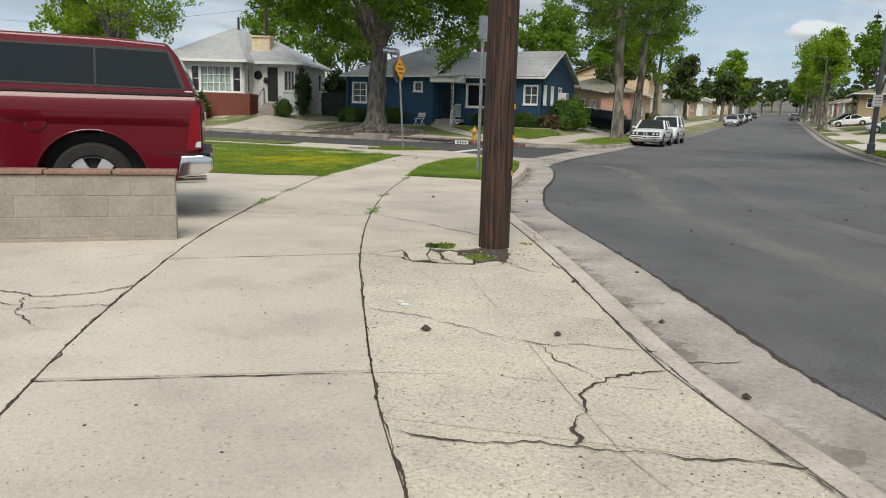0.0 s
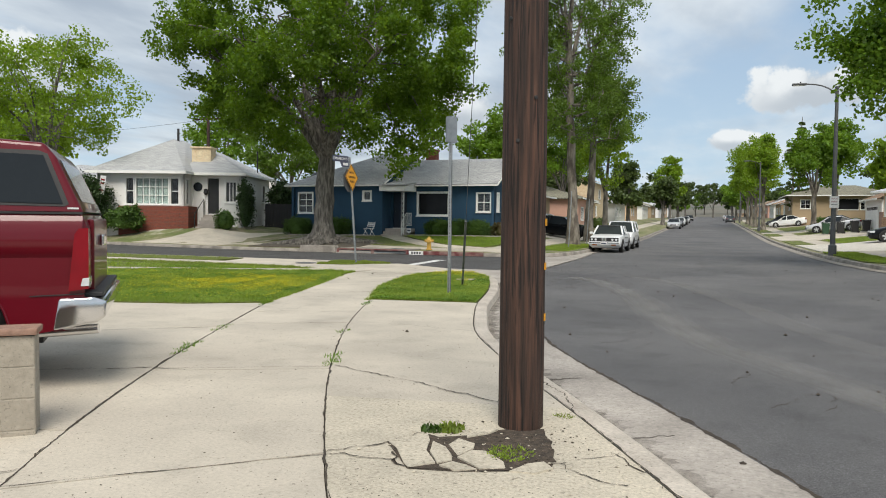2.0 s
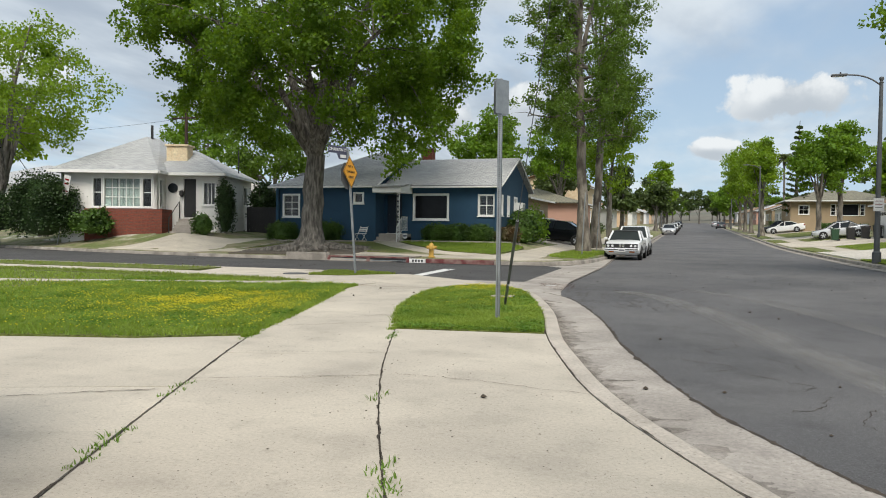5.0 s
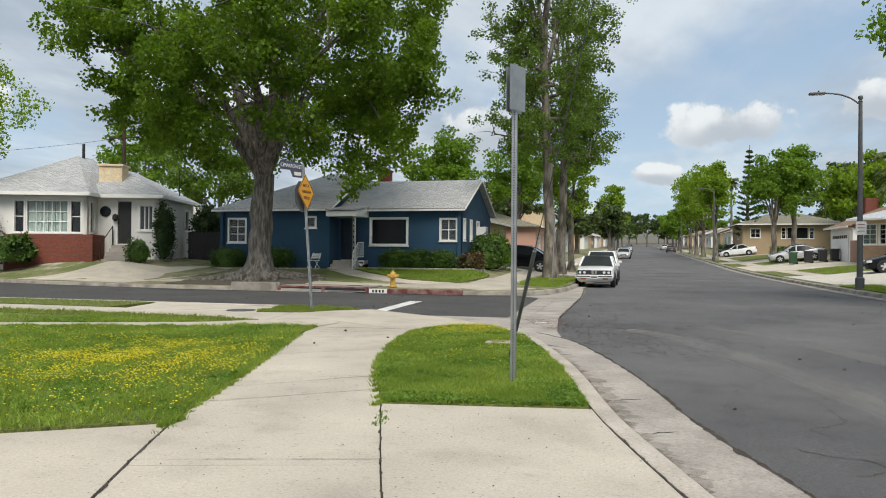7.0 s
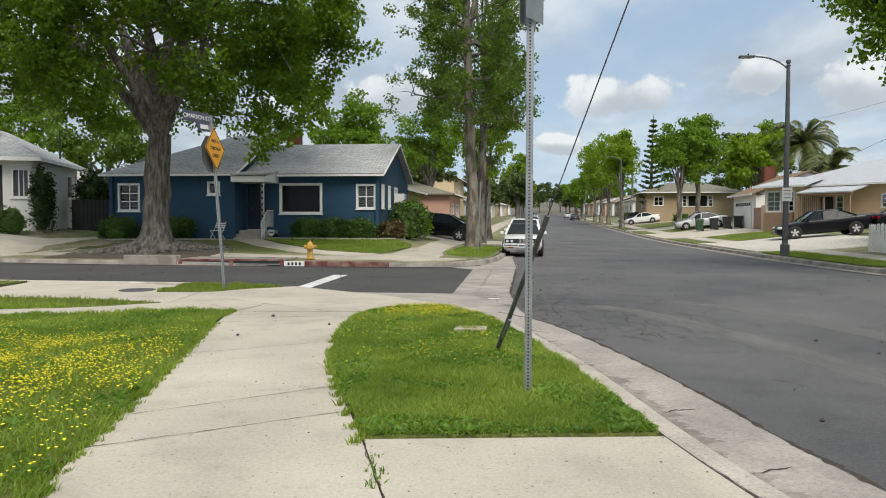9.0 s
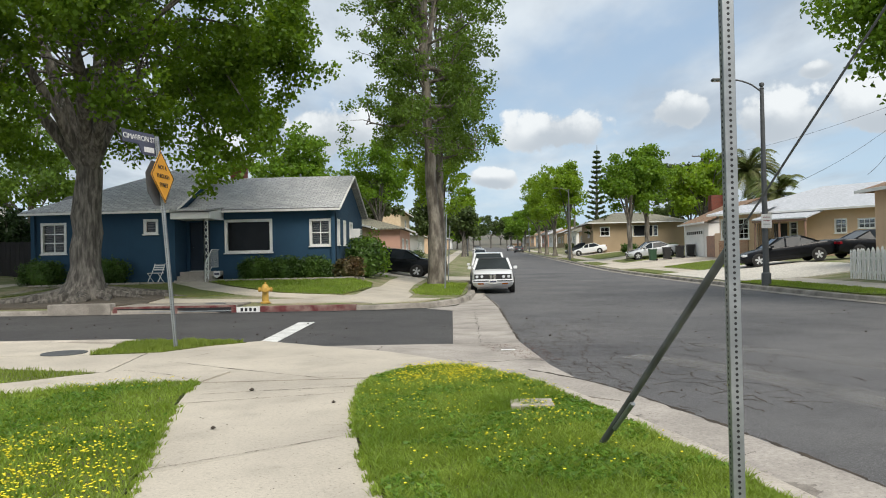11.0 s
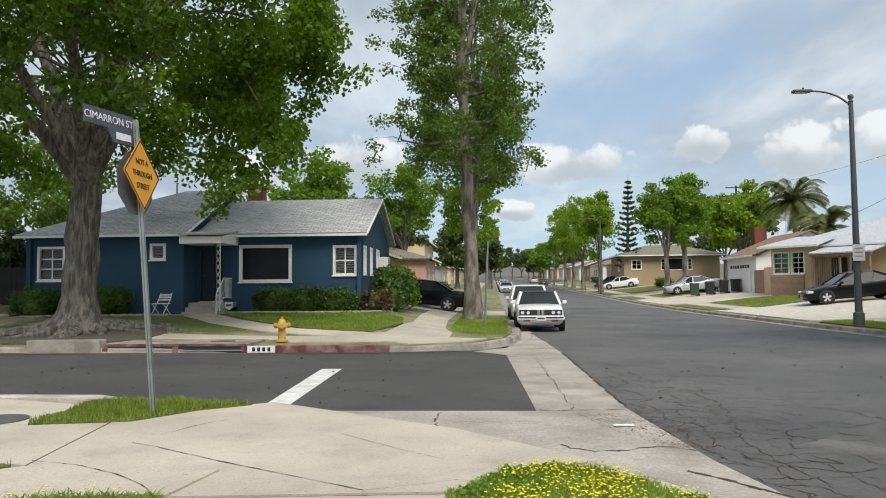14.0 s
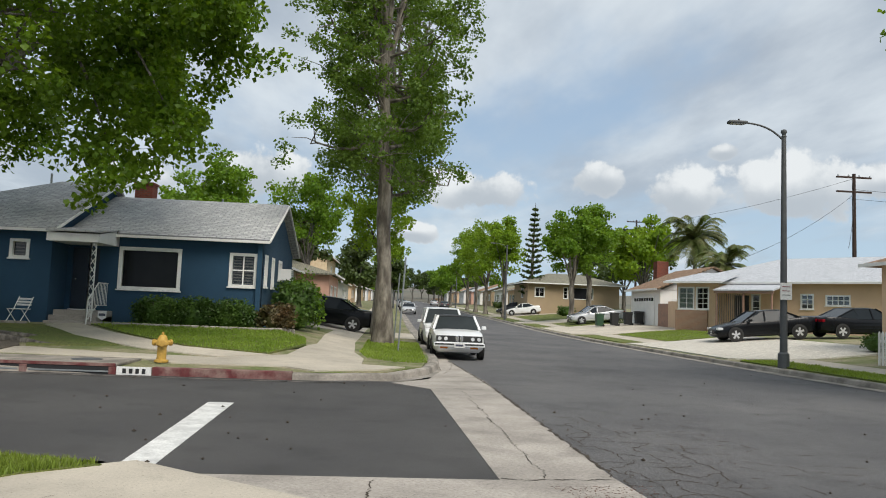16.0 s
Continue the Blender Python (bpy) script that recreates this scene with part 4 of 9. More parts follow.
def wall_face(parent, m, u0, u1, z0, z1, openings, material, thick=0.16, name="wall"):
    """One wall with openings through it."""
    us = sorted({u0, u1, *[v for o in openings for v in o[:2]]})
    zs = sorted({z0, z1, *[v for o in openings for v in o[2:4]]})
    bm = bmesh.new()
    grid = [[bm.verts.new((a, 0, c)) for c in zs] for a in us]
    for i in range(len(us) - 1):
        for k in range(len(zs) - 1):
            a, c = (us[i] + us[i + 1]) / 2, (zs[k] + zs[k + 1]) / 2
            if not any(o[0] < a < o[1] and o[2] < c < o[3] for o in openings):
                bm.faces.new((grid[i][k], grid[i + 1][k], grid[i + 1][k + 1], grid[i][k + 1]))
    r = bmesh.ops.extrude_face_region(bm, geom=bm.faces[:])
    for v in r["geom"]:
        if isinstance(v, bmesh.types.BMVert):
            v.co.y = -thick
    bmesh.ops.transform(bm, matrix=m, verts=bm.verts)
    return part(name, bm, material, parent)


def window(parent, m, u0, u1, z0, z1, cols=1, rows=2, blind=False, trim=TRIM, tw=0.10, pane=None, curtain=False):
    """A framed window with a sill, its glazing bars and each pane."""
    bm = bmesh.new()
    bm_box(bm, u0, u0 + tw, -0.1, 0.035, z0, z1, 0.008); bm_box(bm, u1 - tw, u1, -0.1, 0.035, z0, z1, 0.008)
    bm_box(bm, u0 + tw, u1 - tw, -0.1, 0.033, z1 - tw, z1, 0.008); bm_box(bm, u0 + tw, u1 - tw, -0.1, 0.033, z0, z0 + tw * 0.8, 0.008)
    bmesh.ops.transform(bm, matrix=m, verts=bm.verts)
    w = part("window", bm, trim, parent)
    bm = bmesh.new(); bm_box(bm, u0 - 0.04, u1 + 0.04, -0.02, 0.07, z0 - 0.05, z0 - 0.002, 0.01); bmesh.ops.transform(bm, matrix=m, verts=bm.verts)
    part("sill", bm, trim, w)
    a0, a1, b0, b1 = u0 + tw, u1 - tw, z0 + tw * 0.8, z1 - tw
    for i in range(cols):
        for k in range(rows):
            bm = bmesh.new()
            bm_box(bm, a0 + (a1 - a0) * i / cols + 0.012, a0 + (a1 - a0) * (i + 1) / cols - 0.012, -0.075, -0.067, b0 + (b1 - b0) * k / rows + 0.012, b0 + (b1 - b0) * (k + 1) / rows - 0.012)
            bmesh.ops.transform(bm, matrix=m, verts=bm.verts)
            part("pane", bm, pane or (CLEAR_GLASS if curtain else WINDOW_GLASS), w).visible_shadow = False
    for i in range(1, cols):
        bm = bmesh.new(); c = a0 + (a1 - a0) * i / cols; bm_box(bm, c - 0.02, c + 0.02, -0.085, -0.05, b0, b1); bmesh.ops.transform(bm, matrix=m, verts=bm.verts); part("glazing_bar", bm, trim, w)
    for k in range(1, rows):
        bm = bmesh.new(); c = b0 + (b1 - b0) * k / rows; bm_box(bm, a0, a1, -0.084, -0.051, c - 0.02, c + 0.02); bmesh.ops.transform(bm, matrix=m, verts=bm.verts); part("glazing_bar", bm, trim, w)
    if blind or curtain:
        bm = bmesh.new()
        if blind:
            n = max(3, int((b1 - b0) / 0.09))
            for k in range(n):
                z = b0 + (b1 - b0) * (k + 0.5) / n
                bm_box(bm, a0, a1, -0.15, -0.115, z - 0.03, z + 0.012)
        else:
            n = max(4, int((a1 - a0) / 0.14))
            for k in range(n):
                c = a0 + (a1 - a0) * (k + 0.5) / n
                bm_box(bm, c - 0.07, c + 0.07, -0.16 + 0.03 * (k % 2), -0.13 + 0.03 * (k % 2), b0, b1)
        bmesh.ops.transform(bm, matrix=m, verts=bm.verts)
        part("blind" if blind else "curtain", bm, BLIND if blind else SHEER, w)
    else:
        # near-black folded panels added behind the glass stand in for an unlit room
        n = max(3, int((a1 - a0) / 0.22))
        for k in range(n):
            bm = bmesh.new()
            c = a0 + (a1 - a0) * (k + 0.5) / n
            bm_box(bm, c - (a1 - a0) / n * 0.5, c + (a1 - a0) / n * 0.5, -0.34 + 0.04 * (k % 2), -0.30 + 0.04 * (k % 2), b0 - 0.1, b1 + 0.1)
            bmesh.ops.transform(bm, matrix=m, verts=bm.verts)
            part("dark_backing", bm, WINDOW_BACKING, w)
    return w


def roof_poly(parent, verts, faces, material, name="roof", thick=0.1, label=""):
    """A roof of sloping planes with real thickness."""
    bm = bmesh.new()
    vs = [bm.verts.new(v) for v in verts]
    for f in faces:
        bm.faces.new([vs[i] for i in f])
    bmesh.ops.recalc_face_normals(bm, faces=bm.faces)
    if sum(f.normal.z for f in bm.faces) < 0:
        bmesh.ops.reverse_faces(bm, faces=bm.faces)
    bm.normal_update()
    r = bmesh.ops.extrude_face_region(bm, geom=bm.faces[:])
    for v in r["geom"]:
        if isinstance(v, bmesh.types.BMVert):
            v.co.z += thick
    return part(name, bm, material, parent, label)


def bar(name, parent, p, q, w, h, material, label=""):
    """A straight bar from p to q of that width and height."""
    p, q = Vector(p), Vector(q)
    d = q - p
    m = Matrix.Translation((p + q) / 2) @ d.to_track_quat("X", "Z").to_matrix().to_4x4()
    bm = bmesh.new()
    bm_box(bm, -d.length / 2, d.length / 2, -w / 2, w / 2, -h / 2, h / 2, min(w, h) * 0.12, m)
    return part(name, bm, material, parent, label)


def pane_glass(name, tint):
    """Clear or tinted window glass."""
    m = bpy.data.materials.new(name)
    m.use_nodes = True
    b = m.node_tree.nodes["Principled BSDF"]
    b.inputs["Base Color"].default_value = (*tint, 1)
    b.inputs["Roughness"].default_value = 0.03
    b.inputs["Transmission Weight"].default_value = 1.0
    return m


WINDOW_GLASS = pane_glass("window_glass", (0.2, 0.215, 0.22))
CLEAR_GLASS = pane_glass("clear_window_glass", (0.62, 0.70, 0.68))
# backing colour that imitates the darkness of the rooms
WINDOW_BACKING = mat("dark_window_backing", (0.022, 0.02, 0.019), (0.014, 0.013, 0.013), 3, 0.95)
SHEER = mat("pale_sheer_curtain", (0.42, 0.47, 0.45), (0.34, 0.39, 0.375), 2, 0.9, fine=0.1)
BLIND = mat("white_blind_slats", (0.6, 0.6, 0.58), (0.5, 0.5, 0.49), 2, 0.7, fine=0.05)

# blue corner house
bh = thing("blue_house", (-19, 47, 0.4), "single-storey blue stucco house with grey shingle roof", "house")
F1, F2 = face_m((0, 42.4, 0), (1, 0), (0, -1)), face_m((0, 43.6, 0), (1, 0), (0, -1))
SIDE = face_m((-12.85, 0, 0), (0, 1), (1, 0))
LEFTSIDE = face_m((-25.4, 0, 0), (0, -1), (-1, 0))
wall_face(bh, F1, -25.4, -19.35, 0.2, 3.5, [(-25.05, -23.95, 1.78, 3.08), (-20.66, -20.04, 2.53, 3.15)], BLUE)
wall_face(bh, F2, -19.35, -12.85, 0.2, 3.5, [(-17.66, -15.58, 1.68, 3.12), (-13.97, -13.03, 1.91, 3.07), (-19.2, -18.3, 0.92, 3.03)], BLUE)
wall_face(bh, SIDE, 43.44, 51.0, 0.2, 3.5, [(44.0, 44.55, 1.95, 3.08), (45.5, 46.05, 1.95, 3.08), (47.1, 47.9, 2.3, 3.08)], BLUE)
wall_face(bh, LEFTSIDE, -51.0, -42.24, 0.2, 3.5, [], BLUE)
wall_face(bh, face_m((-19.352, 0, 0), (0, 1), (1, 0)), 42.562, 43.598, 0.2, 3.5, [], BLUE)
wall_face(bh, face_m((0, 51.0, 0), (-1, 0), (0, 1)), 13.0, 25.3, 0.2, 3.5, [], BLUE)
for nm, x0, pts in (("gable", -12.87, [(43.6, 3.5), (51.0, 3.5), (47.25, 5.15)]), ("gable", -19.37, [(42.4, 3.5), (51.6, 3.5), (47.05, 5.62)])):
    bm = bmesh.new()
    bm_prism(bm, pts, 0.14, Matrix(((0, -1, 0, x0 + 0.0), (1, 0, 0, 0), (0, 0, 1, 0), (0, 0, 0, 1))))
    part(nm, bm, BLUE, bh)
roof_poly(bh, [(-19.3, 43.25, 3.44), (-12.6, 43.25, 3.44), (-12.6, 47.25, 5.2), (-19.3, 47.25, 5.2), (-12.6, 51.3, 3.42), (-19.3, 51.3, 3.42)], [(0, 1, 2, 3), (3, 2, 4, 5)], SHINGLE, label="grey asphalt shingle roof")
roof_poly(bh, [(-25.75, 42.05, 3.42), (-19.15, 42.05, 3.42), (-19.15, 47.05, 5.66), (-21.3, 47.05, 5.66), (-25.75, 51.9, 3.42), (-19.15, 51.9, 3.42)], [(0, 1, 2, 3), (3, 2, 5, 4), (0, 3, 4)], SHINGLE, label="grey asphalt shingle roof with hipped end")
for p, q in (((-25.8, 42.03, 3.43), (-19.12, 42.03, 3.43)), ((-17.8, 43.22, 3.45), (-12.57, 43.22, 3.45))):
    bar("gutter_board", bh, p, q, 0.05, 0.09, TRIM)
for p, q in (((-19.1, 42.05, 3.47), (-19.1, 47.05, 5.71)), ((-12.57, 43.25, 3.48), (-12.57, 47.25, 5.24)), ((-12.57, 47.25, 5.24), (-12.57, 51.3, 3.47))):
    bar("barge_board", bh, p, q, 0.05, 0.075, TRIM)
window(bh, F2, -17.66, -15.58, 1.68, 3.12, 1, 1, tw=0.12, pane=DARK_PANE)
window(bh, F2, -13.97, -13.03, 1.91, 3.07, 2, 2, blind=True)
window(bh, F1, -25.05, -23.95, 1.78, 3.08, 2, 3, blind=True)
window(bh, F1, -20.66, -20.04, 2.53, 3.15, 1, 1, blind=True)
window(bh, SIDE, 44.0, 44.55, 1.95, 3.08, 1, 2, blind=True)
window(bh, SIDE, 45.5, 46.05, 1.95, 3.08, 1, 2, blind=True)
window(bh, SIDE, 47.1, 47.9, 2.3, 3.08, 1, 1, blind=True)
bm = bmesh.new(); bm_box(bm, -12.85, -12.35, 47.15, 47.85, 2.3, 2.75, 0.02)
ac = part("air_conditioner", bm, TRIM, bh, "white window air conditioner")
for k in range(5):
    bar("fin", ac, (-12.33, 47.2, 2.36 + 0.08 * k), (-12.33, 47.8, 2.36 + 0.08 * k), 0.02, 0.03, STEEL)
bm = bmesh.new(); bm_box(bm, -19.18, -18.32, 43.66, 43.72, 0.93, 3.02, 0.01)
d = part("door", bm, DOOR, bh, "dark front door")
bm = bmesh.new(); bm_lathe(bm, [(0.0, 0), (0.03, 0.01), (0.03, 0.05), (0.0, 0.06)], 10, pose(-19.05, 43.65, 1.95, 90)); part("door_knob", bm, CHROME, d)
bar("threshold", bh, (-19.2, 43.57, 0.93), (-18.3, 43.57, 0.93), 0.1, 0.04, TRIM)
bm = bmesh.new()
bm_prism(bm, [(41.85, 3.10), (43.55, 3.10), (43.55, 3.62), (41.85, 3.36)], 1.62, Matrix(((0, 1, 0, -19.3), (1, 0, 0, 0), (0, 0, 1, 0), (0, 0, 0, 1))))
part("porch_canopy", bm, TRIM, bh, "white boarded porch canopy")
roof_poly(bh, [(-19.3, 41.75, 3.40), (-17.62, 41.75, 3.40), (-17.62, 43.4, 3.62), (-19.3, 43.4, 3.62)], [(0, 1, 2, 3)], SHINGLE, thick=0.06, name="canopy_roof")
for z in (0.93,):
    for k in range(3):
        bm = bmesh.new(); bm_box(bm, -19.25, -17.75, 42.6 - 0.32 * k, 43.6, 0.30, 0.92 - 0.17 * k, 0.015); part("step", bm, GUTTER, bh, "grey concrete porch step")
post = bmesh.new()
for dx, dy in ((0, 0), (0.16, 0), (0.0, 0.0)):
    bm_box(post, -17.98 + dx, -17.95 + dx, 41.98 + dy, 42.01 + dy, 0.6, 3.12)
for k in range(9):
    z = 0.75 + k * 0.27
    bm_tube(post, [(-17.965, 41.995, z), (-17.885, 41.995, z + 0.13), (-17.805, 41.995, z + 0.26)], 0.012, 6)
    bm_tube(post, [(-17.805, 41.995, z), (-17.885, 41.995, z + 0.13), (-17.965, 41.995, z + 0.26)], 0.012, 6)
part("porch_post", post, TRIM, bh, "white wrought-iron porch post")
rail = bmesh.new()
balusters = []
bm_tube(rail, [(-17.85, 43.3, 1.83), (-17.85, 42.5, 1.83), (-17.85, 41.75, 1.25), (-17.85, 41.75, 0.45)], 0.02, 6)
bm_tube(rail, [(-17.85, 43.3, 1.1), (-17.85, 42.5, 1.1), (-17.85, 41.75, 0.6)], 0.015, 6)
for k in range(13):
    y = 43.25 - 0.12 * k
    top = 1.83 if y > 42.5 else 1.83 - (42.5 - y) * 0.77
    bal = bmesh.new(); bm_tube(bal, [(-17.85, y, top - 0.73), (-17.85, y, top)], 0.01, 5); balusters.append(bal)
hrail = part("handrail", rail, TRIM, bh, "white iron handrail of the steps")
for bal in balusters:
    part("baluster", bal, TRIM, hrail)
bm = bmesh.new(); bm_box(bm, -18.85, -18.15, 48.0, 48.6, 4.6, 5.95, 0.02)
ch = part("chimney", bm, BRICK, bh, "red brick chimney")
bm = bmesh.new(); bm_box(bm, -18.9, -18.1, 47.95, 48.65, 5.95, 6.05, 0.02); part("chimney_cap", bm, BRICK, ch)
for k, x in enumerate((-22.4, -15.5)):
    bm = bmesh.new(); bm_lathe(bm, [(0.045, 4.4), (0.045, 6.3 if k == 0 else 5.6)], 8, Matrix.Translation((x, 48.6, 0))); part("vent_pipe", bm, STEEL, bh)
# planter edging blocks along the front beds
edge = thing("bed_edging", (-15, 42.6, 0.5), "low scalloped concrete edging of the planting bed", "edging")
for a, b in (((-17.7, 41.9), (-12.3, 41.9)), ((-12.3, 41.9), (-11.7, 43.6)), ((-25.3, 41.3), (-19.4, 41.3))):
    a, b = Vector((*a, 0)), Vector((*b, 0))
    n = int((b - a).length / 0.3)
    for k in range(n):
        p = a.lerp(b, (k + 0.5) / n)
        bm = bmesh.new(); z = land(p.x, p.y)
        bm_box(bm, p.x - 0.14, p.x + 0.14, p.y - 0.06, p.y + 0.06, z - 0.1, z + 0.1, 0.03)
        part("edging_block", bm, GUTTER, edge)

# white house beyond the driveway, turned against the street grid
wh = thing("white_house", (0, 0, 0), "white stucco bungalow with a brick-footed bay and grey hipped roof", "house")
B1, B2 = face_m((0, 37.0, 0), (1, 0), (0, -1)), face_m((0, 38.2, 0), (1, 0), (0, -1))
BS, WS = face_m((-14.65, 0, 0), (0, 1), (1, 0)), face_m((-11.75, 0, 0), (0, 1), (1, 0))
wall_face(wh, B1, -19.6, -14.65, 0.2, 4.0, [(-18.0, -17.45, 2.14, 3.69), (-17.43, -15.47, 2.14, 3.69), (-15.45, -14.88, 2.14, 3.69)], WHITE_STUCCO)
wall_face(wh, BS, 37.0, 38.2, 0.2, 4.0, [(37.25, 37.85, 2.14, 3.69)], WHITE_STUCCO)
wall_face(wh, B2, -14.65, -11.75, 0.2, 4.0, [(-13.70, -13.05, 1.66, 3.72), (-12.72, -11.95, 2.3, 3.6)], WHITE_STUCCO)
wall_face(wh, WS, 38.2, 44.4, 0.2, 4.0, [(42.6, 43.4, 2.4, 3.6)], WHITE_STUCCO)
wall_face(wh, face_m((-19.6, 0, 0), (0, -1), (-1, 0)), -47, -37.0, 0.2, 4.0, [], WHITE_STUCCO)
wall_face(wh, face_m((0, 46.5, 0), (-1, 0), (0, 1)), 11.8, 19.4, 0.2, 4.0, [], WHITE_STUCCO)
window(wh, B1, -18.0, -17.45, 2.14, 3.69, 1, 2, tw=0.07); window(wh, B1, -17.43, -15.47, 2.14, 3.69, 5, 3, curtain=True, tw=0.07); window(wh, B1, -15.45, -14.88, 2.14, 3.69, 1, 2, tw=0.07)
window(wh, BS, 37.25, 37.85, 2.14, 3.69, 1, 2); window(wh, B2, -12.72, -11.95, 2.3, 3.6, 3, 1, blind=True); window(wh, WS, 42.6, 43.4, 2.4, 3.6, 1, 1)
bm = bmesh.new(); bm_box(bm, -18.3, -14.3, 36.75, 36.99, 0.2, 2.06, 0.02); bm_box(bm, -14.64, -14.3, 37.0, 38.18, 0.2, 2.06, 0.02); part("brick_apron", bm, BRICK, wh, "red brick footing below the bay window")
bm = bmesh.new(); bm_lathe(bm, [(0.26, 0), (0.26, 0.05), (0.2, 0.06)], 16, pose(-14.27, 38.2, 3.22, 90)); part("round_window", bm, GLASS, wh, "small round dark window")
bm = bmesh.new(); bm_box(bm, -13.68, -13.07, 38.28, 38.33, 1.67, 3.70, 0.01); part("door", bm, BLACK, wh, "dark front door behind an iron screen")
for k in range(5):
    bm = bmesh.new(); bm_box(bm, -13.85, -12.75, 36.6 + 0.3 * k, 38.18, 0.1, 0.92 + 0.17 * k, 0.015); part("step", bm, GUTTER, wh, "grey painted porch step")
rail = bmesh.new()
bm_tube(rail, [(-13.9, 36.6, 0.4), (-13.9, 36.6, 1.6), (-13.9, 38.1, 2.5), (-13.9, 38.1, 1.6)], 0.025, 6)
part("handrail", rail, BLACK, wh, "black iron handrail of the steps")
bm = bmesh.new(); bm_lathe(bm, [(0.05, 0), (0.14, 0.1), (0.12, 0.3), (0.03, 0.36)], 10, Matrix.Translation((-13.78, 38.1, 2.75))); part("wall_lamp", bm, BLACK, wh)
roof_poly(wh, [(-20.1, 36.5, 3.93), (-14.4, 36.5, 3.93), (-17.3, 42.2, 6.3), (-17.0, 43.5, 6.3), (-20.1, 47.2, 3.93), (-14.4, 47.2, 3.93)], [(0, 1, 2), (0, 2, 3, 4), (1, 5, 3, 2), (4, 3, 5)], SHINGLE, label="grey hipped shingle roof")
roof_poly(wh, [(-15.6, 37.7, 3.92), (-11.4, 37.7, 3.92), (-14.3, 41.0, 5.45), (-14.3, 42.6, 5.45), (-15.6, 44.8, 3.92), (-11.4, 44.8, 3.92)], [(0, 1, 2), (1, 5, 3, 2), (0, 2, 3, 4), (4, 3, 5)], SHINGLE, label="grey hipped shingle roof of the wing")
for p, q in (((-20.1, 36.46, 3.95), (-14.37, 36.46, 3.95)), ((-14.36, 36.5, 3.95), (-14.36, 37.7, 3.95)), ((-14.3, 37.66, 3.94), (-11.36, 37.66, 3.94)), ((-11.36, 37.7, 3.94), (-11.36, 44.8, 3.94))):
    bar("gutter_board", wh, p, q, 0.06, 0.16, TRIM)
bm = bmesh.new(); bm_box(bm, -15.05, -13.9, 39.3, 40.2, 4.2, 5.55, 0.03)
ch = part("chimney", bm, CREAM, wh, "wide cream chimney with flaking paint")
bm = bmesh.new(); bm_box(bm, -15.12, -13.83, 39.22, 40.28, 5.55, 5.66, 0.03); part("chimney_cap", bm, CREAM, ch)
for px, py, z0, z1, rr in ((-17.1, 42.5, 5.8, 7.1, 0.08), (-12.0, 42.5, 4.1, 5.7, 0.04)):
    bm = bmesh.new(); bm_lathe(bm, [(rr, z0), (rr, z1)], 8, Matrix.Translation((px, py, 0))); part("vent_pipe", bm, BLACK, wh)
WHITE_M = pose(-3.6, 6.97, 0, 0, 0, 18.75) @ Matrix.Translation((0, 0, 1.265)) @ Matrix.Scale(1.06, 4) @ Matrix.Translation((0, 0, -1.265))
wh.matrix_basis = WHITE_M


def by_white(u, d):
    """World x and y of a place in the white house's own axes."""
    v = WHITE_M @ Vector((u, d, 0))
    return v.x, v.y


# dark board fence between the houses
fx, fy = by_white(-9.3, 41.0)
fence = thing("board_fence", (0, 0, 0), "dark stained vertical board fence between the houses", "fence")
for k in range(13):
    x = -11.1 + k * 0.175
    bm = bmesh.new(); bm_box(bm, x, x + 0.168, 41.0, 41.03, 0.3, 2.32 + 0.02 * (k % 2), 0.004); part("board", bm, DARKWOOD, fence)
for z in (0.9, 2.0):
    bar("rail", fence, (-11.1, 41.07, z), (-8.85, 41.07, z), 0.05, 0.09, DARKWOOD)
fence.matrix_basis = WHITE_M

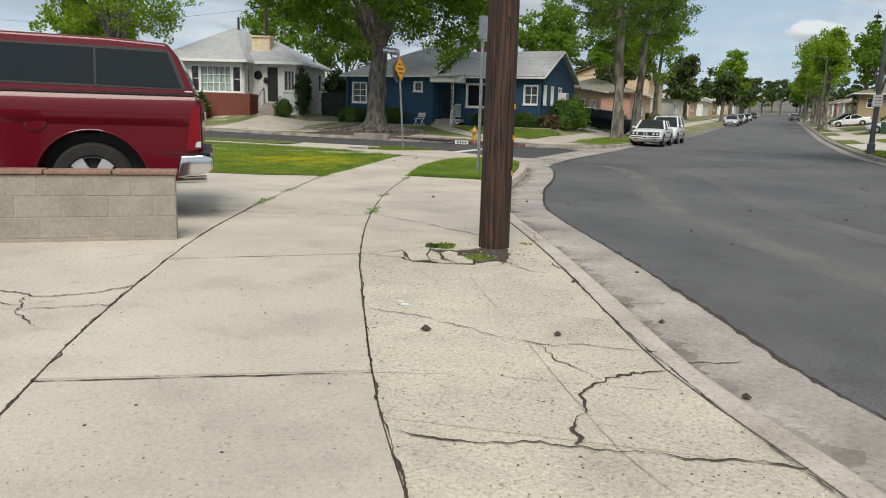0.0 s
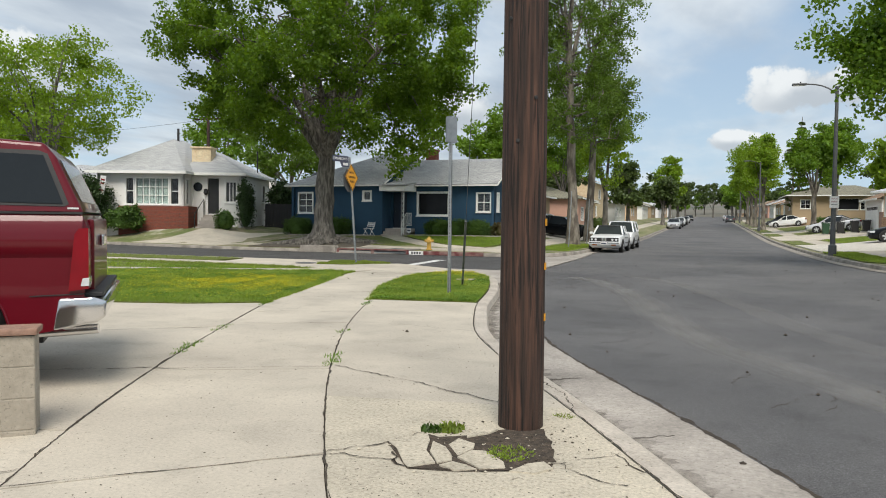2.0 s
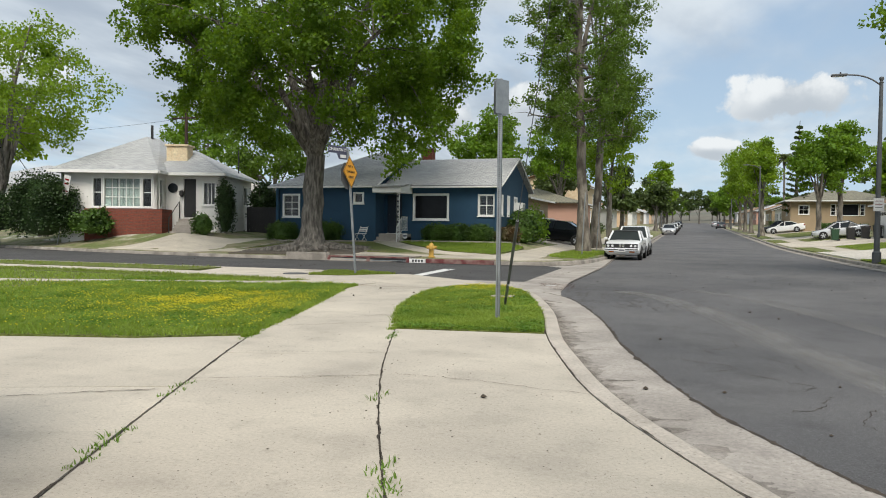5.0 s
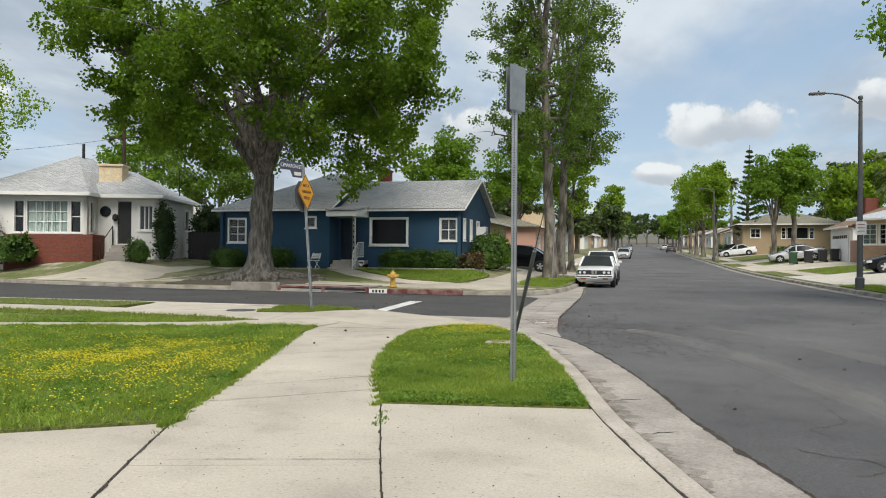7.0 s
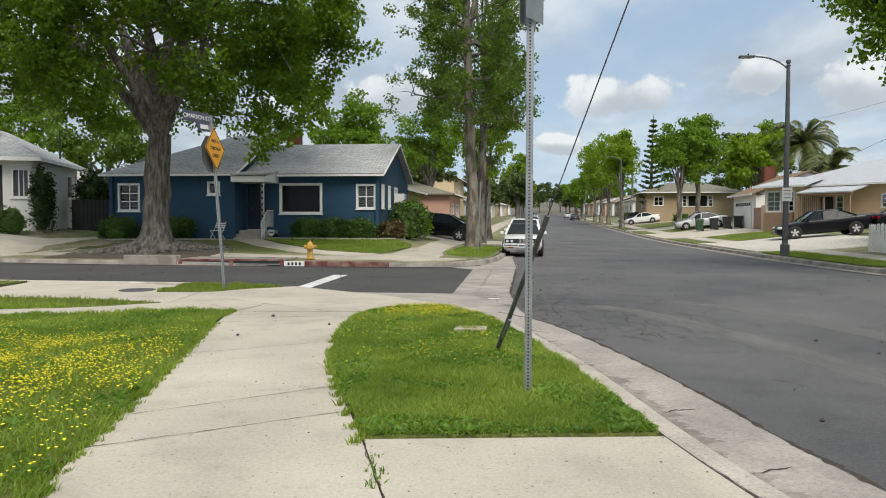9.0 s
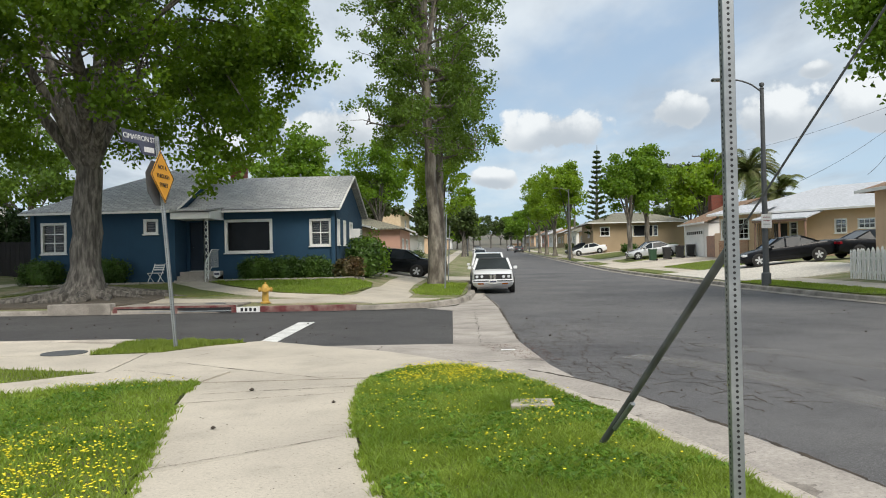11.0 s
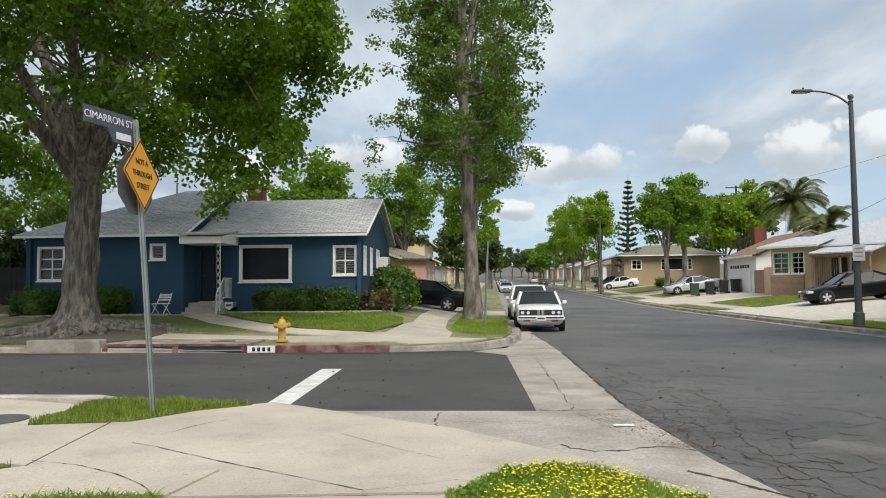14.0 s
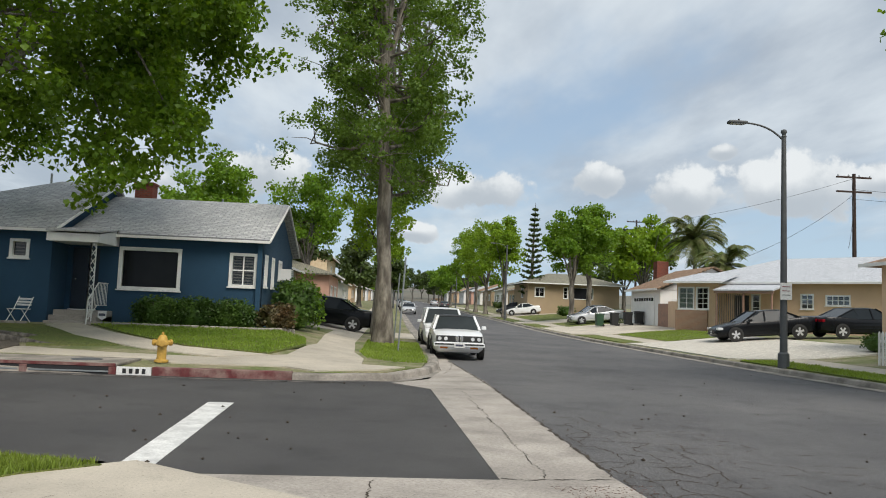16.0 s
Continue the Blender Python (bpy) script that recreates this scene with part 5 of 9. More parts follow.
# houses across the main street
def street_house(name, loc, label, y0, y1, xf, depth, zb, ze, zr, wallm, roofm, openings, side=-1, hip=True, over=0.5, bars=(2, 3)):
    """A bungalow whose long side faces the main street; side -1 looks to -x, +1 to +x."""
    h = thing(name, loc, label, "house")
    u = (0, -1) if side < 0 else (0, 1)
    m = face_m((xf, 0, 0), u, (side, 0))
    us = lambda a: -a if side < 0 else a
    ops = [(min(us(a), us(b)), max(us(a), us(b)), c, d) for a, b, c, d, *_ in openings]
    wall_face(h, m, min(us(y0), us(y1)), max(us(y0), us(y1)), zb - 0.4, ze + 0.05, ops, wallm)
    xb = xf - side * depth
    wall_face(h, face_m((0, y0, 0), (1, 0), (0, -1)), min(xf, xb) + 0.16 * (side < 0), max(xf, xb) - 0.16 * (side > 0), zb - 0.4, ze + 0.05, [], wallm)
    wall_face(h, face_m((0, y1, 0), (-1, 0), (0, 1)), -max(xf, xb) + 0.16 * (side > 0), -min(xf, xb) - 0.16 * (side < 0), zb - 0.4, ze + 0.05, [], wallm)
    for o, spec in zip(ops, openings):
        window(h, m, *o, *(spec[4] if len(spec) > 4 else bars), blind=True, tw=0.08)
    f, b, c = xf + side * over, xb - side * over, (xf + xb) / 2
    g = depth * 0.5 if hip else -0.0
    if hip:
        roof_poly(h, [(f, y0 - over, ze), (f, y1 + over, ze), (c, y1 + over - g, zr), (c, y0 - over + g, zr), (b, y0 - over, ze), (b, y1 + over, ze)], [(0, 1, 2, 3), (4, 3, 2, 5), (0, 3, 4), (1, 5, 2)], roofm)
    else:
        roof_poly(h, [(f, y0 - over, ze), (f, y1 + over, ze), (c, y1 + over, zr), (c, y0 - over, zr), (b, y0 - over, ze), (b, y1 + over, ze)], [(0, 1, 2, 3), (4, 3, 2, 5)], roofm)
        for yy in (y0, y1 - 0.14):
            bm = bmesh.new()
            bm_prism(bm, [(min(xf, xb), ze), (max(xf, xb), ze), (c, zr - 0.05)], 0.14, Matrix.Translation((0, yy, 0)))
            part("gable", bm, wallm, h)
    bar("gutter_board", h, (f + side * 0.03, y0 - over, ze + 0.05), (f + side * 0.03, y1 + over, ze + 0.05), 0.06, 0.14, TRIM if not hip or wallm is not TAN else TRIM)
    return h, m


tan, tm = street_house("tan_house", (12.0, 67.3, 0.8), "peach stucco bungalow with pale shingle roof and barred porch", 48.2, 67.3, 12.0, 10, 1.0, 3.85, 5.75, TAN, SHINGLE_PALE,
                       [(59.55, 58.75, 2.3, 3.25, (2, 3)), (58.1, 56.7, 2.55, 3.2, (4, 2)), (62.6, 62.0, 1.9, 3.2, (1, 3)), (54.5, 53.0, 2.1, 3.25, (3, 2))])
wall_face(tan, face_m((10.9, 0, 0), (0, -1), (-1, 0)), -67.25, -64.3, 2.05, 3.83, [(-67.15, -65.95, 2.1, 3.6), (-65.85, -64.9, 2.1, 3.6)], TAN, name="bay")
for y in (64.38, 67.17):
    bm = bmesh.new(); bm_box(bm, 11.062, 11.995, y - 0.08, y + 0.08, 2.05, 3.83); part("bay_cheek", bm, TAN, tan)
bm = bmesh.new(); bm_box(bm, 10.8, 11.99, 65.0, 67.3, 0.5, 2.04, 0.02); part("brick_apron", bm, BRICK_TAN, tan, "brown brick footing of the bay")
bm = bmesh.new(); bm_box(bm, 10.92, 11.99, 64.3, 64.99, 0.5, 2.04, 0.01); part("bay_base", bm, TAN, tan)
bm_m = face_m((10.9, 0, 0), (0, -1), (-1, 0))
window(tan, bm_m, -67.15, -65.95, 2.1, 3.6, 2, 4, curtain=True); window(tan, bm_m, -65.85, -64.9, 2.1, 3.6, 2, 4)
roof_poly(tan, [(10.3, 63.7, 3.86), (10.3, 67.9, 3.86), (12.6, 66.4, 4.55), (12.6, 63.7, 4.45), (12.6, 67.9, 3.95)], [(0, 1, 2, 3), (1, 4, 2)], SHINGLE_PALE, name="bay_roof")
bar("gutter_board", tan, (10.27, 63.7, 3.88), (10.27, 67.9, 3.88), 0.05, 0.12, TRIM)
roof_poly(tan, [(9.7, 60.2, 3.3), (9.7, 64.0, 3.3), (12.0, 64.0, 3.82), (12.0, 60.2, 3.82)], [(0, 1, 2, 3)], SHINGLE_PALE, name="porch_roof", thick=0.08)
bar("porch_beam", tan, (9.8, 60.2, 3.22), (9.8, 64.0, 3.22), 0.1, 0.14, CAPBRICK)
for y in (60.35, 62.1, 63.85):
    bar("porch_post", tan, (9.85, y, 0.7), (9.85, y, 3.2), 0.1, 0.1, CAPBRICK)
for k in range(12):
    bar("grille_bar", tan, (9.87, 62.2 + 0.145 * k, 0.9), (9.87, 62.2 + 0.145 * k, 3.1), 0.03, 0.03, BARK_GREY)
bm = bmesh.new(); bm_box(bm, 11.93, 11.99, 62.75, 63.7, 1.0, 3.1, 0.01); part("door", bm, DARKWOOD, tan, "dark front door under the porch")
tan.matrix_basis = Matrix.Translation((11.2, 66.6, 0)) @ pose(0, 0, 0, 0, 0, 38) @ Matrix.Translation((-11.0, -67.1, 0)) @ tan.matrix_basis
garage, gm = street_house("garage", (15, 75, 1.0), "white stucco garage with brown gabled roof and panelled door", 72.3, 79.0, 12.0, 8, 1.0, 3.55, 5.4, WHITE_STUCCO, SHINGLE_BROWN, [], hip=False, over=0.45)
bm = bmesh.new()
bm_box(bm, 11.93, 11.99, 73.4, 78.2, 0.8, 3.1, 0.01)
gd = part("garage_door", bm, TRIM, garage, "white panelled garage door with a row of lights")
for k in range(8):
    bm = bmesh.new(); bm_box(bm, 11.91, 11.94, 73.6 + 0.57 * k, 74.0 + 0.57 * k, 2.72, 2.98); part("light", bm, GLASS, gd)
bm = bmesh.new(); bm_box(bm, 12.9, 14.0, 72.24, 72.29, 0.8, 2.9, 0.01); part("side_door", bm, SIGN_WHITE, garage, "white side door")
bm = bmesh.new(); bm_box(bm, 16.2, 17.3, 84.4, 85.4, 3.5, 6.7, 0.03); solo("chimney", bm, BRICK, "tall red brick chimney beyond the garage roof", "chimney")
fw = thing("side_wall", (11.9, 69.8, 1.0), "low brown and peach garden wall beside the garage", "wall")
bm = bmesh.new(); bm_box(bm, 11.8, 12.0, 70.2, 72.2, 0.7, 2.5, 0.01); part("brown_panel", bm, CAPBRICK, fw)
bm = bmesh.new(); bm_box(bm, 11.8, 12.0, 67.4, 70.2, 0.7, 2.65, 0.01); part("peach_panel", bm, TAN, fw)
oc = thing("ochre_house", (15, 110, 1.8), "ochre stucco bungalow with olive hipped shingle roof", "house")
OF = face_m((0, 110, 0), (1, 0), (0, -1))
oc_open = [(9.8, 11.1, 3.5, 4.75), (13.5, 14.1, 3.4, 4.85), (14.2, 16.7, 3.4, 4.85), (16.8, 17.4, 3.4, 4.85)]
wall_face(oc, OF, 8.9, 20.8, 1.3, 5.2, oc_open, OCHRE)
wall_face(oc, face_m((8.9, 0, 0), (0, -1), (-1, 0)), -120, -110.16, 1.3, 5.2, [(-114.5, -113.0, 3.4, 4.75)], OCHRE)
wall_face(oc, face_m((20.8, 0, 0), (0, 1), (1, 0)), 110.16, 120, 1.3, 5.2, [], OCHRE)
wall_face(oc, face_m((0, 120, 0), (-1, 0), (0, 1)), -20.64, -9.06, 1.3, 5.2, [], OCHRE)
window(oc, OF, *oc_open[0], 2, 2, tw=0.12); window(oc, OF, *oc_open[1], 1, 3, tw=0.08); window(oc, OF, *oc_open[2], 1, 1, tw=0.05, pane=DARK_PANE); window(oc, OF, *oc_open[3], 1, 3, tw=0.08)
window(oc, face_m((8.9, 0, 0), (0, -1), (-1, 0)), -114.5, -113.0, 3.4, 4.75, 2, 2)
roof_poly(oc, [(8.1, 109.2, 5.2), (21.6, 109.2, 5.2), (17.0, 115, 6.7), (12.6, 115, 6.7), (8.1, 120.8, 5.2), (21.6, 120.8, 5.2)], [(0, 1, 2, 3), (4, 3, 2, 5), (0, 3, 4), (1, 5, 2)], SHINGLE_OLIVE, label="olive hipped shingle roof")
for p, q in (((8.07, 109.17, 5.23), (21.6, 109.17, 5.23)), ((8.07, 109.2, 5.23), (8.07, 120.8, 5.23))):
    bar("gutter_board", oc, p, q, 0.06, 0.14, TRIM)
street_house("corner_house", (15, 39, 1.0), "ochre stucco house with brown roof", 32.5, 45.2, 10.6, 9, 1.0, 3.75, 5.6, TAN, SHINGLE_BROWN, [(43.6, 42.4, 1.9, 3.1)], over=0.55)
for k, (y, w, wm, rm, hip) in enumerate(((122.5, 10, WHITE_STUCCO, SHINGLE, False), (134, 14, TAN, SHINGLE_BROWN, True), (152, 13, WHITE_STUCCO, SHINGLE_OLIVE, True), (170, 14, OCHRE, SHINGLE, False), (189, 13, WHITE_STUCCO, SHINGLE_BROWN, True), (208, 14, PINK, SHINGLE, True), (228, 14, WHITE_STUCCO, SHINGLE, False), (249, 14, TAN, SHINGLE_BROWN, True), (270, 14, OCHRE, SHINGLE_OLIVE, True), (292, 14, WHITE_STUCCO, SHINGLE, True))):
    z = street_h(y) + 0.95
    street_house("street_house", (17, y + w / 2, z), ("white" if wm is WHITE_STUCCO else "earth-coloured") + " stucco bungalow further up the street", y, y + w, 12.5, 9, z, z + 3.0, z + 4.8, wm, rm, [(y + 2, y + 4, z + 0.9, z + 2.3), (y + 7, y + 9.5, z + 0.9, z + 2.3), (y + 10.5, y + 12, z + 0.9, z + 2.3)], hip=hip)
for k, (y, w, wm, rm, hip) in enumerate(((60, 9, OCHRE, SHINGLE_OLIVE, True), (72.5, 9, PINK, SHINGLE_OLIVE, True), (86, 11, TAN, SHINGLE_BROWN, True), (118, 13, WHITE_STUCCO, SHINGLE, True), (140, 13, TAN, SHINGLE_BROWN, True), (165, 14, WHITE_STUCCO, SHINGLE, True), (190, 14, OCHRE, SHINGLE_OLIVE, True), (216, 14, WHITE_STUCCO, SHINGLE, True), (245, 14, TAN, SHINGLE, True), (275, 14, WHITE_STUCCO, SHINGLE_BROWN, True))):
    z = street_h(y) + 0.6
    xf = -15.0 if k != 1 else -13.0
    street_house("street_house", (xf - 5, y + w / 2, z), {WHITE_STUCCO: "white", PINK: "pink", TAN: "peach", OCHRE: "ochre"}[wm] + " stucco bungalow on the far side street lots", y, y + w, xf, 9, z, z + 2.9, z + 4.4, wm, rm, [(y + 1.5, y + 3, z + 0.9, z + 2.2), (y + 5, y + 7, z + 0.9, z + 2.2)], side=1, hip=hip)
bm_h, _ = street_house("two_storey_house", (-22, 100, 1.0), "beige two-storey house with brown roof", 98, 110, -15.5, 10, 1.2, 6.6, 8.6, CREAM, SHINGLE_BROWN, [(100, 101.5, 2.2, 3.6), (103, 105, 4.6, 5.9)], side=1, hip=False)
street_house("neighbour_house", (-52, 52, 1.0), "pale bungalow at the end of the lots", 47, 58, -47, 10, 1.0, 4.0, 5.8, WHITE_STUCCO, SHINGLE, [], side=1)
# street-end hall in the distance
street_house("end_building", (0, 347, 4.6), "low tan building closing the street view", 342, 352, 10, 22, 4.4, 5.9, 7.0, TAN, SHINGLE_BROWN, [], side=-1)

# ---- trees ----
def leaf_cloud(name, centres, radius, count, size, material, rng, parent, droop=0.5, label=""):
    """Many small folded leaves gathered in clumps round the twig ends."""
    C = np.array(centres)
    pick = rng.integers(0, len(C), count)
    off = rng.normal(0, 1, (count, 3)); off /= np.linalg.norm(off, axis=1)[:, None]
    off *= (rng.uniform(0, 1, count) ** 0.5)[:, None] * np.array([1, 1, 0.75]) * radius
    P = C[pick] + off
    a, tilt = rng.uniform(0, 2 * np.pi, count), rng.normal(-droop, 0.5, count)
    d = np.stack([np.cos(a) * np.cos(tilt), np.sin(a) * np.cos(tilt), np.sin(tilt)], 1)
    s = np.cross(d, rng.normal(0, 1, (count, 3))); s /= np.linalg.norm(s, axis=1)[:, None]
    nrm = np.cross(d, s)
    L = (size * rng.uniform(0.6, 1.25, count))[:, None]
    v = np.empty((count, 4, 3), np.float32)
    v[:, 0] = P
    v[:, 1] = P + d * L * 0.48 + s * L * 0.46 + nrm * L * 0.12
    v[:, 2] = P + d * L
    v[:, 3] = P + d * L * 0.48 - s * L * 0.46 + nrm * L * 0.12
    base = np.arange(count) * 4
    loops = np.stack([base, base + 1, base + 2, base, base + 2, base + 3], 1).astype(np.int32).ravel()
    me = bpy.data.meshes.new(name)
    me.vertices.add(count * 4); me.vertices.foreach_set("co", v.ravel())
    me.loops.add(count * 6); me.loops.foreach_set("vertex_index", loops)
    me.polygons.add(count * 2); me.polygons.foreach_set("loop_start", (np.arange(count * 2) * 3).astype(np.int32))
    me.update(calc_edges=True)
    me.materials.append(material)
    ob = new(name, me)
    ob.parent = parent
    if parent.parent is None:
        ob.matrix_parent_inverse = parent.matrix_basis.inverted()
    return tagged(ob, label)


def tree(name, loc, seed, trunk_r, fork, centre_z, rx, rz, leaves, size, leafm, bark, label, limbs=6, flare=1.6, clump=0.75, lean=(0, 0), gap=0.42, category="tree", group="", taper=0.75, twigs=9, core=0.35, sprays=(), per_clump=90, low_start=0.25):
    """A tapered trunk that forks into limbs and branches, with an uneven crown of leaf clumps."""
    rng = np.random.default_rng(seed)
    rnd = random.Random(seed)
    t = thing(name, loc, label, category, group)
    o = Vector(loc)
    bm = bmesh.new()
    top = o + Vector((lean[0], lean[1], fork))
    n = 9
    pts, rad = [], []
    for i in range(n):
        k = i / (n - 1)
        pts.append(o.lerp(top, k) + Vector((rnd.uniform(-1, 1), rnd.uniform(-1, 1), 0)) * trunk_r * 0.12 * (0 < i < n - 1) + Vector((0, 0, -0.1 if i == 0 else 0)))
        rad.append(trunk_r * (1 - (1 - taper) * k) * (1 + (flare - 1) * max(0, 1 - k * fork / 1.1) ** 2.2))
    bm_tube(bm, pts, rad, 14, wob=0.16)
    part("trunk", bm, bark, t, smooth=True)
    centre = o + Vector((lean[0] * 1.3, lean[1] * 1.3, centre_z))
    ends = []
    for i in range(limbs):
        a = 2 * math.pi * (i + rnd.uniform(-0.3, 0.3)) / limbs
        up = rnd.uniform(0.05, 0.9) if i else 0.98
        reach = math.sqrt(max(0.05, 1 - (up * 0.95) ** 2)) * rnd.uniform(0.6, 0.85)
        goal = centre + Vector((math.cos(a) * rx * reach, math.sin(a) * rx * reach, rz * (up * 1.5 - 0.65)))
        start = top - Vector((0, 0, rnd.uniform(0, low_start) * fork * (i > 0)))
        mid = start.lerp(goal, 0.45) + Vector((0, 0, (goal - start).length * 0.12)) + Vector((rnd.uniform(-1, 1), rnd.uniform(-1, 1), 0)) * rx * 0.06
        line = spline([start, start.lerp(mid, 0.5) + Vector((0, 0, 0.1 * rz * 0.3)), mid, goal], max(0.5, rx * 0.12))
        r0 = trunk_r * taper * rnd.uniform(0.46, 0.7) * (1.15 if i == 0 else 1.0) * (0.62 if limbs > 9 and i else 1.0)
        bm = bmesh.new()
        bm_tube(bm, line, [r0 * (1 - 0.85 * k / (len(line) - 1)) for k in range(len(line))], 8, wob=0.12)
        part("limb", bm, bark, t, smooth=True)
        bm = bmesh.new()
        for j in range(twigs):
            k = rnd.uniform(0.3, 1.0)
            p = line[min(len(line) - 1, int(k * len(line)))]
            dirv = Vector((rnd.gauss(0, 1), rnd.gauss(0, 1), max(-0.25, rnd.gauss(0.3, 0.7)))).normalized()
            q = p + dirv * rx * rnd.uniform(0.2, 0.42)
            bm_tube(bm, [p, p.lerp(q, 0.5) + Vector((0, 0, 0.08 * rx * 0.3)), q], [r0 * 0.28 * (1.2 - k * 0.7), r0 * 0.16, r0 * 0.05], 5, caps=False)
            ends += [q, p.lerp(q, 0.65)]
        part("branch", bm, bark, t, smooth=True)["kind"] = "stuff"
    # crown: clumps on the twig ends and in a lumpy shell
    want = int(26 + leaves / per_clump)
    tries = 0
    cl = []
    for p, q in sprays:
        line = spline([p, Vector(p).lerp(Vector(q), 0.45) + Vector((0, 0, 0.5)), q], 0.25)
        bm = bmesh.new(); bm_tube(bm, line, [0.05 * (1 - 0.8 * k / len(line)) for k in range(len(line))], 5); part("hanging_branch", bm, bark, t, smooth=True)
        for k, c in enumerate(line):
            cl += [tuple(c + Vector((rnd.gauss(0, 0.45), rnd.gauss(0, 0.45), rnd.gauss(-0.25, 0.3)))) for _ in range(2 + k % 2)]
    for e in ends:
        r = Vector(((e.x - centre.x) / rx, (e.y - centre.y) / rx, (e.z - centre.z) / rz))
        if r.length < 1.08 and not (r.z < -0.2 and math.hypot(r.x, r.y) < 0.45):
            cl.append(tuple(e))
    while len(cl) < want and tries < want * 40:
        tries += 1
        v = Vector((rnd.gauss(0, 1), rnd.gauss(0, 1), rnd.gauss(0, 1))).normalized() * rnd.uniform(core, 1.0) ** 0.6
        lump = 1 + 0.22 * noise.noise(v * 2.3 + Vector((seed * 3.1, 0, 0)))
        if v.z < -0.2 and math.hypot(v.x, v.y) < 0.45:
            continue
        p = centre + Vector((v.x * rx * lump, v.y * rx * lump, v.z * rz * lump))
        if noise.noise(p * (2.2 / rx) * 1.7 + Vector((0, 0, seed * 7.7))) * 0.5 + 0.5 > gap:
            cl.append(tuple(p))
    leaf_cloud("crown", cl, clump, leaves, size, leafm, rng, t)
    return t


def leader_tree(name, loc, seed, trunk_r, split_z, top_z, crown_z, reach, leaves, size, leafm, bark, label, lean=(0, 0), clump=0.42):
    """A tall street tree: one straight stem, twisting side boughs and a fan of leaders above."""
    rng = np.random.default_rng(seed)
    rnd = random.Random(seed)
    t = thing(name, loc, label, "tree")
    o = Vector(loc)
    axis = lambda z: o + Vector((lean[0] * z / split_z, lean[1] * z / split_z, z))
    pts = [axis(split_z * k / 12) + Vector((rnd.uniform(-1, 1), rnd.uniform(-1, 1), 0)) * 0.04 for k in range(13)]
    pts[0].z -= 0.15
    bm = bmesh.new(); bm_tube(bm, pts, [trunk_r * (1 - 0.035 * k) * (1 + 0.55 * max(0, 1 - k / 1.5)) for k in range(13)], 14, wob=0.18)
    part("trunk", bm, bark, t, smooth=True)
    cl = []

    def bough(start, goal, r0, twist, twigs):
        n = 9
        line = []
        for k in range(n + 1):
            f = k / n
            p = start.lerp(goal, f) + Vector((0, 0, -0.35 * math.sin(math.pi * f) * (goal - start).length * 0.25))
            line.append(p + Vector((math.sin(f * 7 + seed + r0 * 99), math.cos(f * 6 + goal.x * 3), 0.6 * math.sin(f * 9 + goal.y))) * twist * f)
        bm = bmesh.new(); bm_tube(bm, line, [r0 * (1 - 0.86 * k / n) for k in range(n + 1)], 8, wob=0.2)
        part("limb", bm, bark, t, smooth=True)
        bm = bmesh.new()
        for _ in range(twigs):
            k = rnd.randint(2, n)
            p = line[k]
            q = p + Vector((rnd.gauss(0, 0.7), rnd.gauss(0, 0.7), rnd.gauss(0.35, 0.55))) * reach * 0.30
            m = p.lerp(q, 0.5) + Vector((rnd.gauss(0, 0.1), rnd.gauss(0, 0.1), 0.1))
            bm_tube(bm, [p, m, q], [r0 * 0.25, r0 * 0.16, 0.006], 5, caps=False)
            r = math.hypot(q.x - o.x, q.y - o.y)
            cl.extend(tuple(v + Vector((rnd.gauss(0, 0.28), rnd.gauss(0, 0.28), rnd.gauss(-0.1, 0.3)))) for v in (q, q, m, p.lerp(q, 0.8)) if r > reach * 0.42)
        part("branch", bm, bark, t, smooth=True)["kind"] = "stuff"

    for k in range(15):
        z = crown_z + 0.4 + (split_z - crown_z) * k / 15
        a = k * 2.4 + rnd.uniform(-0.3, 0.3)
        r = reach * rnd.uniform(0.72, 1.0)
        bough(axis(z), axis(z) + Vector((math.cos(a) * r, math.sin(a) * r, rnd.uniform(-0.5, 2.2))), trunk_r * rnd.uniform(0.22, 0.36), 0.22, 12)
    for k in range(9):
        a = k * 2.4 + 0.5
        r = reach * (0.12 + 0.62 * ((k * 0.37) % 1.0))
        z = top_z - (r / reach) * 2.2 * rnd.uniform(0.6, 1.2)
        bough(axis(split_z - 0.15 * k), o + Vector((lean[0] * 1.3 + math.cos(a) * r, lean[1] + math.sin(a) * r, z)), trunk_r * rnd.uniform(0.30, 0.5), 0.30, 22)
    rnd.shuffle(cl)
    leaf_cloud("crown", cl[: int(len(cl) * 0.72)], clump, leaves, size, leafm, rng, t, droop=0.35)
    return t


tree("street_tree", (-20.3, 37.0, 0.15), 11, 0.54, 4.5, 10.4, 8.3, 6.3, 150000, 0.15, LEAF_BIG, BARK_GREY, "broad mature maple with a thick furrowed trunk on the parkway", limbs=9, flare=2.0, clump=0.50, gap=0.56, twigs=18, core=0.5, low_start=0.10, lean=(0.3, 0), per_clump=70,
     sprays=(((-17.0, 36.4, 8.0), (-14.9, 35.5, 4.3)), ((-16.0, 36.2, 8.4), (-13.5, 35.5, 5.2)), ((-15.5, 36.6, 9.0), (-12.6, 36.4, 7.4))))
leader_tree("street_tree", (-8.6, 45.3, 0.12), 21, 0.30, 11.0, 19.8, 5.9, 3.05, 44000, 0.125, LEAF_POP, BARK_PALE, "tall slender sycamore with pale trunk beside the kerb", (-0.45, 0.0))
leader_tree("street_tree", (-8.95, 53.0, 0.15), 22, 0.28, 10.5, 18.6, 6.2, 3.0, 26000, 0.135, LEAF_POP, BARK_PALE, "tall slender sycamore behind another on the parkway", (0.3, 0.0), 0.5)
